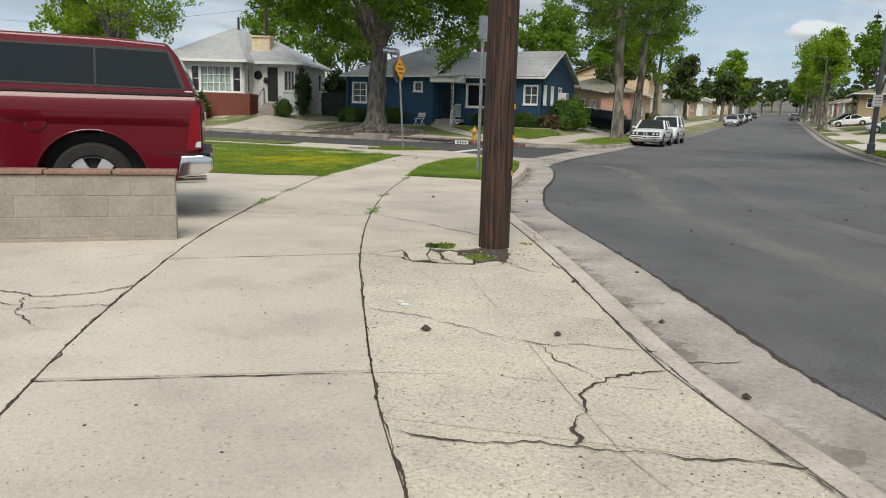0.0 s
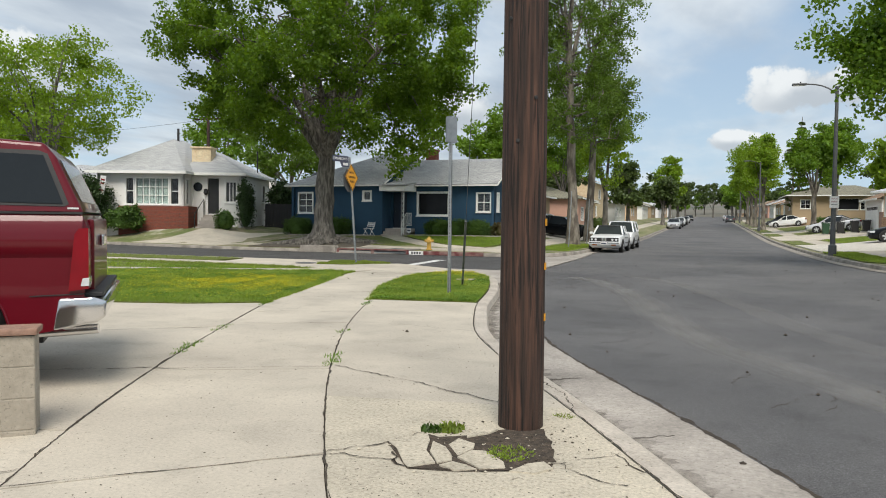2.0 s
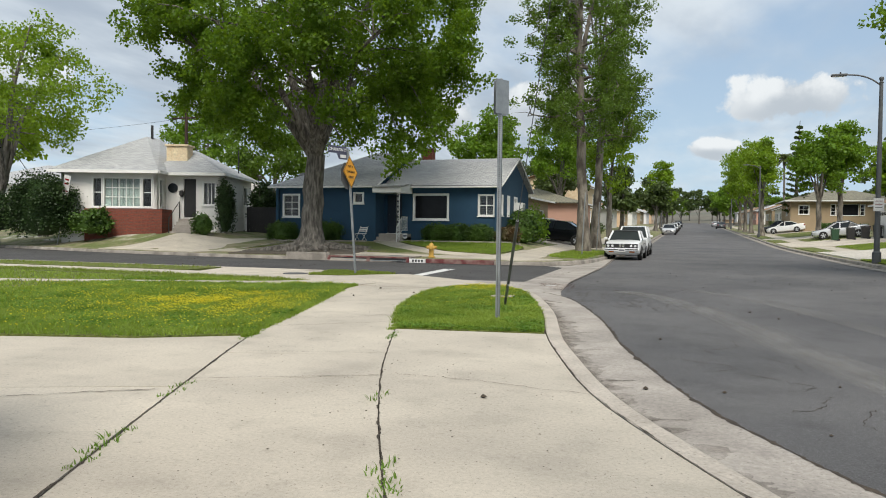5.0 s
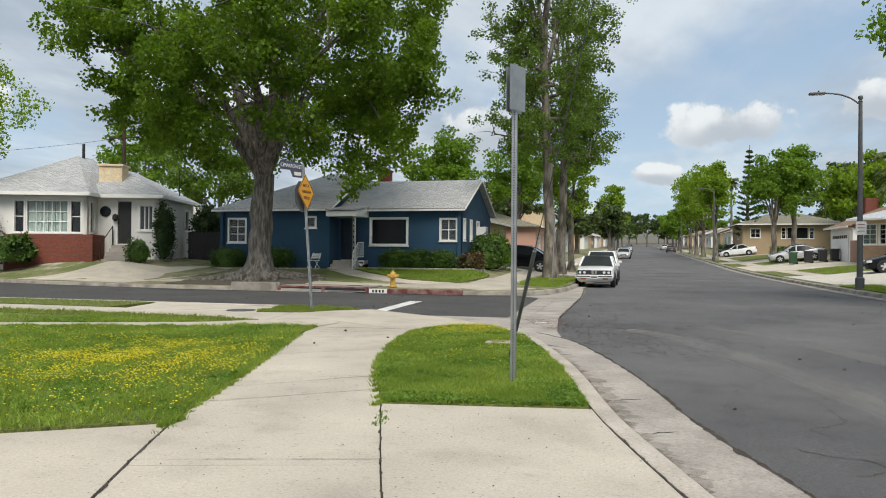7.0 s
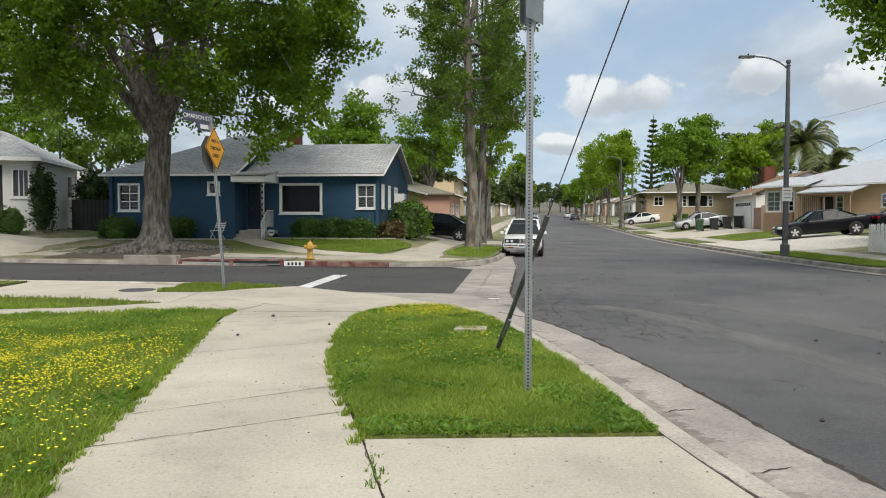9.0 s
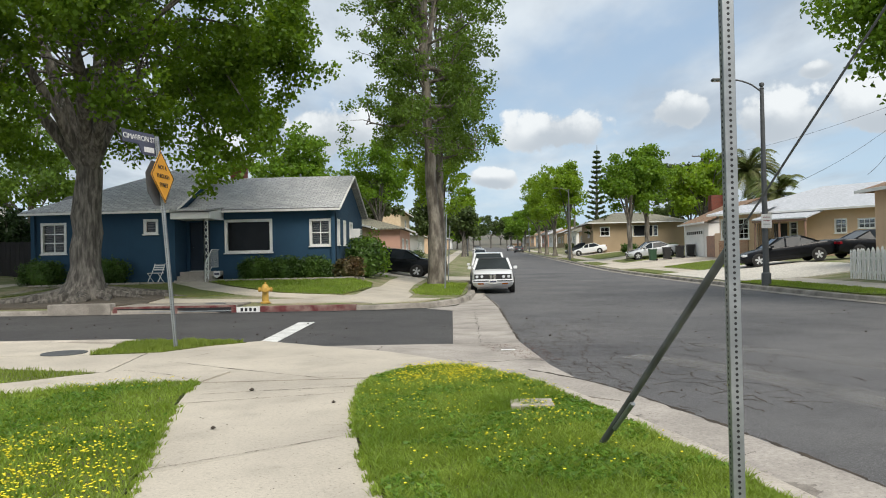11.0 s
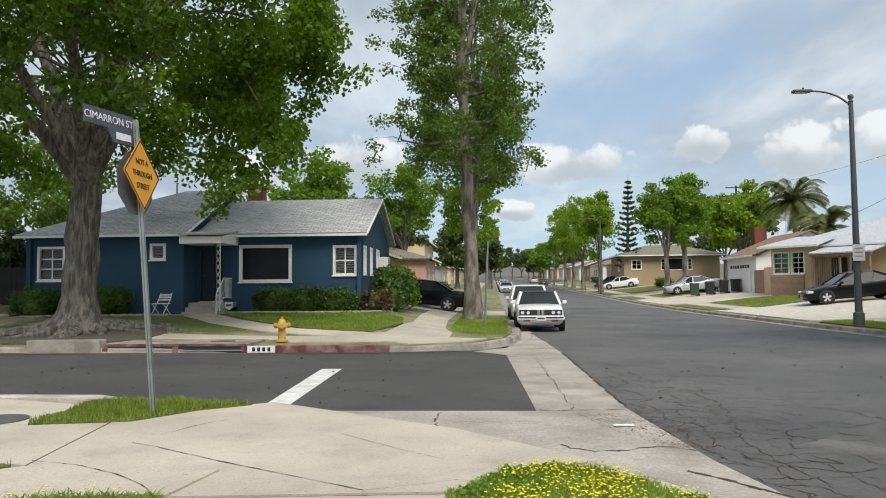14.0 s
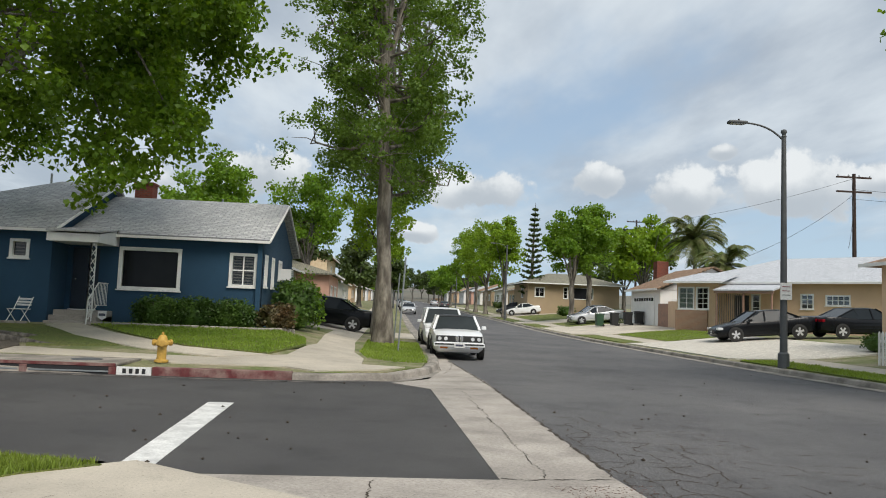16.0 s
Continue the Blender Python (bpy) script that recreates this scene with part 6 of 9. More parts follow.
tree("street_tree", (-9.0, 61.5, 0.2), 23, 0.22, 3.6, 7.6, 2.6, 4.2, 8000, 0.19, LEAF_YELLOW, BARK_PALE, "young yellow-green street tree", limbs=6, clump=0.6, gap=0.5)
tree("street_tree", (-40.9, 37.2, 0.3), 31, 0.36, 4.0, 8.7, 5.0, 3.9, 19000, 0.16, LEAF_YELLOW, BARK_GREY, "leaning street tree with thin young leaves", limbs=7, lean=(1.2, 0), clump=0.75, gap=0.5)
tree("street_tree", (7.8, 31.0, 0.1), 41, 0.35, 4.5, 9.3, 5.4, 3.9, 44000, 0.15, LEAF_MID, BARK_GREY, "leafy street tree across the street", limbs=7, clump=0.6, gap=0.34, sprays=(((5.8, 31.0, 8.4), (3.2, 30.8, 6.2)), ((5.4, 30.5, 8.4), (3.8, 30.5, 6.0)), ((5.6, 31.4, 8.8), (2.8, 31.0, 7.3))))
tree("garden_tree", (-15.0, 75.0, 0.6), 51, 0.24, 3.8, 7.9, 2.9, 3.0, 9000, 0.22, LEAF_MID, BARK_GREY, "round green tree on a slim trunk", limbs=6, clump=0.65, gap=0.4)
tree("garden_tree", (-60.0, 82.0, 1.0), 52, 0.35, 4.5, 12.0, 5.0, 5.2, 9000, 0.35, LEAF_MID, BARK_GREY, "green tree behind the white house", limbs=6, clump=0.9)
tree("garden_tree", (-40.3, 66.0, 1.0), 53, 0.3, 3.5, 8.3, 4.6, 4.2, 8000, 0.30, LEAF_POP, BARK_GREY, "pale green tree between the houses", limbs=6, clump=0.9, gap=0.45)
tree("garden_tree", (-24.0, 82.0, 1.0), 54, 0.35, 4.5, 9.3, 4.4, 3.8, 9000, 0.32, LEAF_MID, BARK_GREY, "green tree behind the blue house", limbs=6, clump=0.9)
tree("garden_tree", (-68, 60, 1.0), 55, 0.35, 4.5, 9.0, 6.0, 4.0, 8000, 0.4, LEAF_YELLOW, BARK_GREY, "pale tree beyond the side street lots", limbs=6, clump=1.0)
for i, (x, y, h, rx, rz, m, n) in enumerate(((8.6, 86.0, 7.6, 2.7, 3.2, LEAF_MID, 9000), (10.8, 88.0, 7.9, 2.6, 3.3, LEAF_MID, 9000), (5.0, 104.0, 8.0, 2.6, 4.4, LEAF_YELLOW, 7000), (5.0, 121.0, 9.0, 3.6, 4.6, LEAF_YELLOW, 9000), (5.0, 133.0, 9.5, 3.6, 4.6, LEAF_YELLOW, 9000), (5.0, 146.0, 9.5, 3.6, 4.6, LEAF_MID, 7000))):
    tree("street_tree", (x, y, land(x, y)), 60 + i, 0.28, 4.0, h, rx, rz, n, 0.26, m, BARK_PALE, "street tree with fresh leaves across the street" if m is LEAF_MID else "yellow-green street tree across the street", limbs=6, clump=0.75, gap=0.42, group="trees across the street")
for i, (x, y, h, rx, rz, m) in enumerate(((5.2, 185, 6.5, 3.5, 3.4, LEAF_MID), (5.2, 215, 7, 4, 4, LEAF_MID), (5.2, 250, 7, 4, 4, LEAF_DARK), (-8.6, 150, 8.5, 3.2, 4.6, LEAF_YELLOW), (-8.6, 128, 5.0, 3.0, 2.6, LEAF_DARK), (-8.6, 185, 6, 3.5, 3.2, LEAF_DARK), (-8.6, 240, 7, 4, 4, LEAF_DARK), (24, 118, 7.5, 5, 4.5, LEAF_DARK), (22, 104, 6.5, 5, 4, LEAF_DARK), (-18, 92, 6, 3.2, 3.2, LEAF_DARK), (-12.5, 112, 5.5, 3.2, 3.4, LEAF_DARK), (19, 96, 7.5, 4.2, 3.6, LEAF_YELLOW), (30, 150, 9, 7, 6, LEAF_DARK), (-30, 140, 9, 7, 6, LEAF_DARK), (-14, 325, 7, 7, 5, LEAF_DARK), (12, 330, 7, 6, 5, LEAF_DARK), (-4, 362, 10, 8, 5, LEAF_DARK), (6, 366, 10, 8, 5, LEAF_DARK), (-26, 350, 9, 10, 6, LEAF_DARK), (26, 345, 9, 10, 6, LEAF_DARK))):
    tree("street_tree" if abs(x) < 10 else "garden_tree", (x, y, land(x, y) if y < 200 else street_h(y)), 80 + i, 0.3, 3.2, h, rx, rz, 5000, 0.32 + y * 0.0009, m, BARK_GREY, {LEAF_DARK: "dark evergreen tree in the distance", LEAF_MID: "green street tree in the distance", LEAF_YELLOW: "yellow-green tree in the distance"}[m], limbs=5, clump=0.9, gap=0.38)


def conifer(name, loc, seed, height, label):
    """A tall pine with whorls of upturned boughs."""
    rng = np.random.default_rng(seed)
    rnd = random.Random(seed)
    t = thing(name, loc, label, "tree")
    o = Vector(loc)
    bm = bmesh.new(); bm_tube(bm, [o, o + Vector((0.1, 0, height * 0.5)), o + Vector((0.3, 0, height))], [0.3, 0.18, 0.03], 9); part("trunk", bm, BARK_GREY, t, smooth=True)
    cl = []
    bm = bmesh.new()
    n = 17
    for i in range(n):
        k = i / n
        z = height * (0.16 + 0.82 * k)
        for j in range(6):
            a = 2 * math.pi * j / 6 + i * 0.5
            r = (1 - k) ** 0.75 * height * 0.125 * rnd.uniform(0.75, 1.1)
            p = o + Vector((0.3 * k, 0, z)); q = p + Vector((math.cos(a) * r, math.sin(a) * r, r * 0.34))
            bm_tube(bm, [p, q], [0.05, 0.015], 4, caps=False)
            cl += [tuple(p.lerp(q, f)) for f in (0.4, 0.6, 0.8, 1.0)]
    part("bough", bm, BARK_GREY, t)["kind"] = "stuff"
    leaf_cloud("crown", cl, 0.13, 6000, 0.22, LEAF_DARK, rng, t, droop=-0.3)
    return t


conifer("pine_tree", (9.7, 112.0, land(9.7, 112)), 7, 14.6, "tall narrow pine with tiered branches")


def palm(name, loc, height, frond, seed, label):
    rnd = random.Random(seed)
    t = thing(name, loc, label, "palm")
    o = Vector(loc)
    bm = bmesh.new(); bm_tube(bm, [o, o + Vector((0.1, 0, height * 0.5)), o + Vector((0, 0, height))], [0.28, 0.2, 0.17], 9, wob=0.2); part("trunk", bm, BARK_GREY, t)
    for i in range(54):
        a = 2 * math.pi * i / 54 + rnd.uniform(-0.2, 0.2)
        up = rnd.uniform(-0.4, 1.7)
        line = []
        for k in range(8):
            f = k / 7
            line.append(o + Vector((math.cos(a) * frond * f * 0.85, math.sin(a) * frond * f * 0.85, height + frond * (up * f - (0.5 + 0.4 * up) * f * f))))
        vs, fs = [], []
        for p, q in zip(line, line[1:]):
            d = (q - p).normalized(); s = d.cross(Vector((0, 0, 1))).normalized()
            for j in range(6):
                c = p.lerp(q, j / 6)
                for sg in (-1, 1):
                    tip = c + s * sg * frond * 0.17 + d * 0.2 - Vector((0, 0, 0.16 * frond * 0.6))
                    b = len(vs)
                    vs += [tuple(c), tuple(c + d * 0.09), tuple(tip)]
                    fs.append((b, b + 1, b + 2))
        ob = soup("frond", vs, fs, LEAF_PALM)
        ob.parent = t; ob.matrix_parent_inverse = t.matrix_basis.inverted()
    return t


palm("palm_tree", (20.0, 85.0, 1.0), 8.0, 3.4, 3, "feathery palm behind the roofs")
palm("palm_tree", (20.5, 79.5, 1.0), 5.2, 3.0, 4, "lower feathery palm behind the roofs")
palm("palm_tree", (14.0, 165.0, 2.6), 13.0, 1.8, 5, "tall thin fan palm in the distance")


def shrub(name, loc, sx, sy, sz, n, size, m, seed, label, category="shrub"):
    """A clipped or loose bush: a twiggy core with leaves over a lumpy form."""
    rng = np.random.default_rng(seed)
    t = thing(name, loc, label, category)
    o = Vector(loc)
    bm = bmesh.new()
    for k in range(7):
        a = k * 0.9
        bm_tube(bm, [o + Vector((math.cos(a) * sx * 0.15, math.sin(a) * sy * 0.15, -0.05)), o + Vector((math.cos(a) * sx * 0.6, math.sin(a) * sy * 0.6, sz * 0.75))], [0.03, 0.012], 5)
    part("stem", bm, BARK_GREY, t)
    bm = bmesh.new()
    bmesh.ops.create_icosphere(bm, subdivisions=3, radius=1.0)
    for v in bm.verts:
        k = 0.74 * (1 + 0.2 * noise.noise(v.co * 2.2 + o))
        c = [math.copysign(abs(q) ** 0.75, q) for q in v.co]
        v.co = Vector((o.x + c[0] * sx * k, o.y + c[1] * sy * k, o.z + max(-0.02, (c[2] * 0.5 + 0.5) * sz * k * 1.05)))
    part("inner_growth", bm, m, t, smooth=True)
    cl = []
    for k in range(int(n / 22)):
        v = rng.normal(0, 1, 3); v /= np.linalg.norm(v); v[2] = abs(v[2])
        v = np.sign(v) * np.abs(v) ** 0.6
        v *= rng.uniform(0.7, 0.95) * (1 + 0.12 * noise.noise(Vector(v) * 2 + o))
        cl.append((o.x + v[0] * sx, o.y + v[1] * sy, o.z + max(0.05, v[2] * sz * 0.95)))
    leaf_cloud("foliage", cl, (sx * sy * sz) ** (1 / 3) * 0.3, n, size, m, rng, t, droop=0.1)
    return t


g = lambda x, y: land(x, y) + 0.02
shrub("hedge", (-16.0, 42.8, g(-16, 42.8)), 0.75, 0.45, 1.0, 5200, 0.075, LEAF_HEDGE, 1, "clipped green hedge bush under the window", "hedge")
shrub("hedge", (-14.8, 42.8, g(-14.8, 42.8)), 0.75, 0.45, 1.02, 5200, 0.075, LEAF_HEDGE, 2, "clipped green hedge bush under the window", "hedge")
shrub("hedge", (-13.6, 42.75, g(-13.6, 42.8)), 0.75, 0.5, 1.05, 5200, 0.075, LEAF_HEDGE, 3, "clipped green hedge bush at the house corner", "hedge")
shrub("hedge", (-24.6, 41.7, g(-24.6, 41.7)), 0.9, 0.5, 1.15, 5200, 0.075, LEAF_HEDGE, 4, "clipped green hedge bush behind the trunk", "hedge")
shrub("hedge", (-22.0, 41.7, g(-22, 41.7)), 0.95, 0.5, 1.2, 5200, 0.075, LEAF_HEDGE, 5, "clipped green hedge bush beside the chair", "hedge")
shrub("shrub", (-12.2, 43.2, g(-12.2, 43.2)), 0.6, 0.6, 1.0, 1500, 0.12, LEAF_RED, 6, "reddish leafy shrub at the house corner")
shrub("shrub", (-11.9, 45.6, g(-11.9, 45.6)), 0.8, 0.9, 1.9, 1800, 0.14, LEAF_HEDGE, 7, "loose green shrub beside the house")
shrub("shrub", (-12.0, 48.2, g(-12, 48.2)), 0.8, 1.0, 2.2, 1800, 0.14, LEAF_MID, 8, "loose green shrub beside the house")
shrub("shrub", (*by_white(-11.35, 37.75), 0.9), 0.42, 0.4, 3.1, 5000, 0.10, LEAF_CYPRESS, 9, "tall dark clipped cypress against the wall")
shrub("shrub", (*by_white(-12.0, 36.2), 0.75), 0.55, 0.5, 1.35, 1600, 0.08, LEAF_HEDGE, 10, "rounded green bush beside the steps")
shrub("shrub", (*by_white(-17.6, 36.1), 0.75), 1.1, 0.7, 1.5, 1800, 0.16, LEAF_HEDGE, 11, "spreading leafy plant below the bay window")
shrub("shrub", (*by_white(-20.3, 36.6), 0.6), 1.75, 1.2, 3.7, 14000, 0.12, LEAF_CYPRESS, 12, "large dark clipped bush at the lot edge")
shrub("hedge", (*by_white(-23.2, 37.2), 0.85), 2.0, 1.0, 2.3, 6000, 0.13, LEAF_CYPRESS, 13, "dark hedge along the lot edge", "hedge")
shrub("shrub", (*by_white(-10.4, 42.4), 0.7), 0.95, 0.8, 3.6, 5000, 0.14, LEAF_CYPRESS, 14, "dark bush behind the board fence")
shrub("shrub", (9.6, 44.0, g(9.6, 44)), 0.5, 0.5, 0.75, 1200, 0.07, LEAF_HEDGE, 15, "small clipped round bush by the forecourt")
shrub("shrub", (9.6, 42.6, g(9.6, 42.6)), 0.55, 0.55, 0.75, 1200, 0.07, LEAF_HEDGE, 16, "small clipped round bush by the forecourt")
for i, (x, y) in enumerate(((11.2, 82), (11.5, 100), (11, 115), (-13.5, 69), (-12.8, 84), (11, 128), (11, 150))):
    shrub("shrub", (x, y, g(x, y)), 1.0, 1.0, 1.3, 1000, 0.14, LEAF_HEDGE if i % 2 else LEAF_DARK, 20 + i, "garden shrub in front of a house")

# ---- vehicles ----
def wheel(parent, x, y, r, w, side, rim=ALLOY, spokes=5, m=None):
    """A tyre with its rim and spokes; side is +1 for the left."""
    M0 = m or Matrix()
    T = Matrix.Translation((x, y, r)) @ pose(0, 0, 0, -90 * side, 0, 0)
    bm = bmesh.new(); bm_lathe(bm, [(r * 0.66, -w * 0.5), (r * 0.9, -w * 0.5), (r, -w * 0.35), (r, w * 0.35), (r * 0.93, w * 0.5), (r * 0.7, w * 0.5), (r * 0.66, w * 0.42)], 28, M0 @ T, False)
    ty = part("tyre", bm, RUBBER, parent, smooth=True)
    bm = bmesh.new()
    bm_lathe(bm, [(r * 0.14, w * 0.1), (r * 0.60, w * 0.05), (r * 0.66, w * 0.44), (r * 0.71, w * 0.46), (r * 0.71, w * 0.3), (r * 0.66, 0)], 28, M0 @ T)
    # behind spokes the dish is coloured black so the gaps look shaded
    part("rim", bm, BLACK if spokes else rim, ty, smooth=True)
    bm = bmesh.new()
    for k in range(spokes):
        bm_prism(bm, [(-r * 0.11, 0.05), (r * 0.11, 0.05), (r * 0.17, r * 0.66), (-r * 0.17, r * 0.66)], w * 0.16, M0 @ T @ pose(0, 0, 0, 0, 0, 360 * k / spokes) @ pose(0, 0, w * 0.42, -90) @ Matrix.Diagonal((1, 1, -1, 1)))
    bm_lathe(bm, [(r * 0.2, w * 0.2), (r * 0.2, w * 0.44), (r * 0.1, w * 0.48)], 14, M0 @ T)
    bm_lathe(bm, [(r * 0.62, w * 0.30), (r * 0.70, w * 0.47), (r * 0.715, w * 0.3)], 28, M0 @ T, False)
    part("spokes", bm, rim, ty, "alloy spokes")


def loft(bm, stations, ring):
    """Skins cross-sections; ring(x, lo, hi, hw) gives (y, z) pairs for half a section."""
    rings = []
    for s in stations:
        half = ring(*s)
        pts = half + [(-y, z) for y, z in reversed(half)]
        rings.append([bm.verts.new((s[0], y, z)) for y, z in pts])
    n = len(rings[0])
    for a, b in zip(rings, rings[1:]):
        for k in range(n):
            bm.faces.new((a[k], a[(k + 1) % n], b[(k + 1) % n], b[k]))
    bm.faces.new(rings[0][::-1]); bm.faces.new(rings[-1])


def sedan(loc, turn, paint, label, L=4.7, W=1.82, H=1.44, hood=0.92, trunk=1.0, boxy=False, wagon=False, soft_top=None, group="", kind_front="plain", lot=False):
    """A parked car: lofted body, glasshouse, wheels, lamps, mirrors and plates. x is forward."""
    t = thing("car", (0, 0, 0), label, "car", group)
    hw, f, r = W / 2, L / 2, -L / 2
    sq = 0.5 if boxy else 1.0
    belt = hood + 0.02
    st = [(f, 0.36, 0.62 + 0.1 * boxy, hw * (0.86 if boxy else 0.68)), (f - 0.12, 0.26, 0.70 + 0.06 * boxy, hw * (0.93 if boxy else 0.84)), (f - 0.45, 0.22, hood - 0.10 * sq, hw * 0.97), (f - 1.2, 0.20, hood, hw), (0.25, 0.20, belt + 0.02, hw), (-0.9, 0.20, belt + 0.05, hw),
          (r + 1.0, 0.20, trunk, hw), (r + 0.35, 0.24, trunk - 0.02, hw * 0.97), (r + 0.08, 0.30, trunk - 0.08 * sq, hw * (0.93 if boxy else 0.86)), (r, 0.36, trunk - 0.22, hw * (0.86 if boxy else 0.74))]
    if not boxy:
        st = [(f, 0.34, 0.56, hw * 0.62), (f - 0.10, 0.24, 0.66, hw * 0.80), (f - 0.30, 0.20, 0.74, hw * 0.91), (f - 0.7, 0.19, 0.84, hw * 0.98), (f - 1.25, 0.19, 0.93, hw), (f - 1.6, 0.19, 0.96, hw), (0.1, 0.19, 0.97, hw), (-0.9, 0.19, 1.0, hw), (r + 1.05, 0.19, 1.04, hw), (r + 0.55, 0.22, 1.05, hw * 0.98), (r + 0.25, 0.26, 1.04, hw * 0.93), (r + 0.06, 0.30, 0.98, hw * 0.84), (r, 0.36, 0.80, hw * 0.74)]
        trunk = 1.03
    bm = bmesh.new()
    loft(bm, st, lambda x, lo, hi, w: [(w * 0.80, lo), (w * 0.96, lo + 0.10), (w, (lo + hi) * 0.5), (w * 0.985, hi - 0.16), (w * 0.93, hi - 0.04), (w * 0.80, hi), (w * 0.4, hi + 0.02)])
    body = part("body", bm, paint, t, smooth=True)
    wx0, wx1, rx0, rx1 = (f - 1.25, f - 2.05, -0.75, r + 0.62) if not wagon else (f - 1.2, f - 1.75, r + 0.45, r + 0.12)
    if boxy and not wagon:
        wx0, wx1, rx0, rx1 = f - 1.3, f - 1.78, r + 1.42, r + 0.98
    b0 = belt - 0.02
    bm = bmesh.new()
    lo = [(wx0, hw * 0.90), (wx1 - 0.2, hw * 0.955), (rx0 + 0.2, hw * 0.955), (rx1, hw * 0.86)]
    hi = [(wx1, hw * 0.70), (wx1 - 0.35, hw * 0.75), (rx0, hw * 0.74), (rx0 - 0.0 if wagon else rx0 - 0.05, hw * 0.72)]
    vl = [[bm.verts.new((x, s * y, b0)) for x, y in lo] for s in (1, -1)]
    vh = [[bm.verts.new((x, s * y, H - 0.05 if i in (0, 3) else H - 0.03)) for i, (x, y) in enumerate(hi)] for s in (1, -1)]
    for s in (0, 1):
        for k in range(3):
            bm.faces.new((vl[s][k], vl[s][k + 1], vh[s][k + 1], vh[s][k]))
    bm.faces.new((vl[0][0], vl[1][0], vh[1][0], vh[0][0])); bm.faces.new((vl[0][3], vh[0][3], vh[1][3], vl[1][3]))
    bm.faces.new(vh[0] + vh[1][::-1])
    part("glasshouse", bm, CAR_GLASS if boxy else GLASS, t, "dark tinted windows")
    bm = bmesh.new()
    rs = [(wx1 + 0.02, H - 0.06, H - 0.045, hw * 0.71), (wx1 - 0.35, H - 0.06, H - 0.005, hw * 0.765), ((wx1 + rx0) / 2, H - 0.06, H, hw * 0.77), (rx0, H - 0.06, H - 0.015, hw * 0.75), (rx0 - 0.07, H - 0.08, H - 0.05, hw * 0.72)]
    loft(bm, rs, lambda x, l, h, w: [(w, l), (w * 0.99, (l + h) / 2), (w * 0.9, h), (w * 0.5, h + 0.01)])
    part("roof", bm, soft_top or paint, t, smooth=True)
    for s in (1, -1):
        for p, q in (((wx0, s * hw * 0.905, b0), (wx1, s * hw * 0.715, H - 0.04)), (((wx0 + rx0) / 2 - 0.1, s * hw * 0.958, b0), ((wx0 + rx0) / 2 - 0.15, s * hw * 0.765, H - 0.04)), ((rx1, s * hw * 0.87, b0), (rx0, s * hw * 0.735, H - 0.04))):
            bar("pillar", t, p, q, 0.08, 0.06, paint)
        bm = bmesh.new(); bm_box(bm, wx0 - 0.42, wx0 - 0.26, s * (hw + 0.02), s * (hw + 0.17), b0 + 0.02, b0 + 0.14, 0.03); part("mirror", bm, paint, t)
        for wx in (f - 0.88, r + 0.98):
            # flat black disc on the body paints the shade of the wheel arch
            bm = bmesh.new(); bm_lathe(bm, [(0.375, 0), (0.375, 0.02), (0.30, 0.022)], 24, Matrix.Translation((wx, s * (hw - 0.018), 0.33)) @ pose(0, 0, 0, -90 * s)); part("arch_shade_disc", bm, BLACK, body)
            wheel(t, wx, s * (hw - 0.075), 0.325, 0.2, s)
        for dz in (0.52, 0.80):
            bar("door_trim", t, (f - 1.5, s * (hw + 0.002), dz * 0.92), (r + 1.4, s * (hw + 0.002), dz * 0.92), 0.012, 0.03, BLACK if boxy else paint)
        bm = bmesh.new()
        if kind_front == "quad":
            for k in range(2):
                bm_lathe(bm, [(0.085, 0), (0.085, 0.03), (0.05, 0.045)], 16, Matrix.Translation((f - 0.03, s * (hw * 0.50 + 0.19 * k), 0.66)) @ pose(0, 0, 0, 0, 90))
        else:
            bm_box(bm, f - 0.32, f - 0.05, s * hw * 0.55, s * hw * 0.9, 0.58, 0.71, 0.04)
        part("headlight", bm, LENS, t)
        bm = bmesh.new(); bm_box(bm, r - 0.005, r + 0.14, s * hw * 0.5, s * hw * 0.9, trunk - 0.26, trunk - 0.12, 0.02); part("tail_light", bm, TAIL_RED, t)
        bm = bmesh.new(); bm_box(bm, f - 0.06, f + 0.02, s * hw * 0.42, s * hw * 0.7, 0.36, 0.43, 0.01); part("fog_lamp", bm, AMBER if boxy else BLACK, t)
    bm = bmesh.new()
    if kind_front == "quad":
        bm_box(bm, f - 0.04, f + 0.012, -hw * 0.86, hw * 0.86, 0.565, 0.755, 0.01)
        part("grille", bm, BLACK, t, "black grille with twin chrome kidneys")
        for s in (1, -1):
            bm = bmesh.new(); bm_box(bm, f, f + 0.025, s * 0.02, s * 0.12, 0.58, 0.75, 0.012); part("kidney", bm, CHROME, t)
        bm = bmesh.new(); bm_box(bm, f - 0.1, f + 0.10, -hw * 0.95, hw * 0.95, 0.42, 0.53, 0.03); part("bumper", bm, paint, t)
        bar("bumper_strip", t, (f + 0.11, -hw * 0.9, 0.50), (f + 0.11, hw * 0.9, 0.50), 0.02, 0.04, BLACK)
    else:
        bm_box(bm, f - 0.06, f + 0.012, -hw * 0.42, hw * 0.42, 0.44, 0.62, 0.02)
        part("grille", bm, BLACK, t)
    for x, zz in ((f + (0.125 if kind_front == "quad" else 0.03), 0.47), (r - 0.02, 0.62)):
        bm = bmesh.new(); bm_box(bm, x - 0.006, x + 0.006, -0.16, 0.16, zz - 0.075, zz + 0.075, 0.004)
        pl = part("number_plate", bm, SIGN_WHITE, t)
        bar("plate_bar", pl, (x + math.copysign(0.008, x), -0.12, zz), (x + math.copysign(0.008, x), 0.12, zz), 0.003, 0.06, SIGN_NAVY)
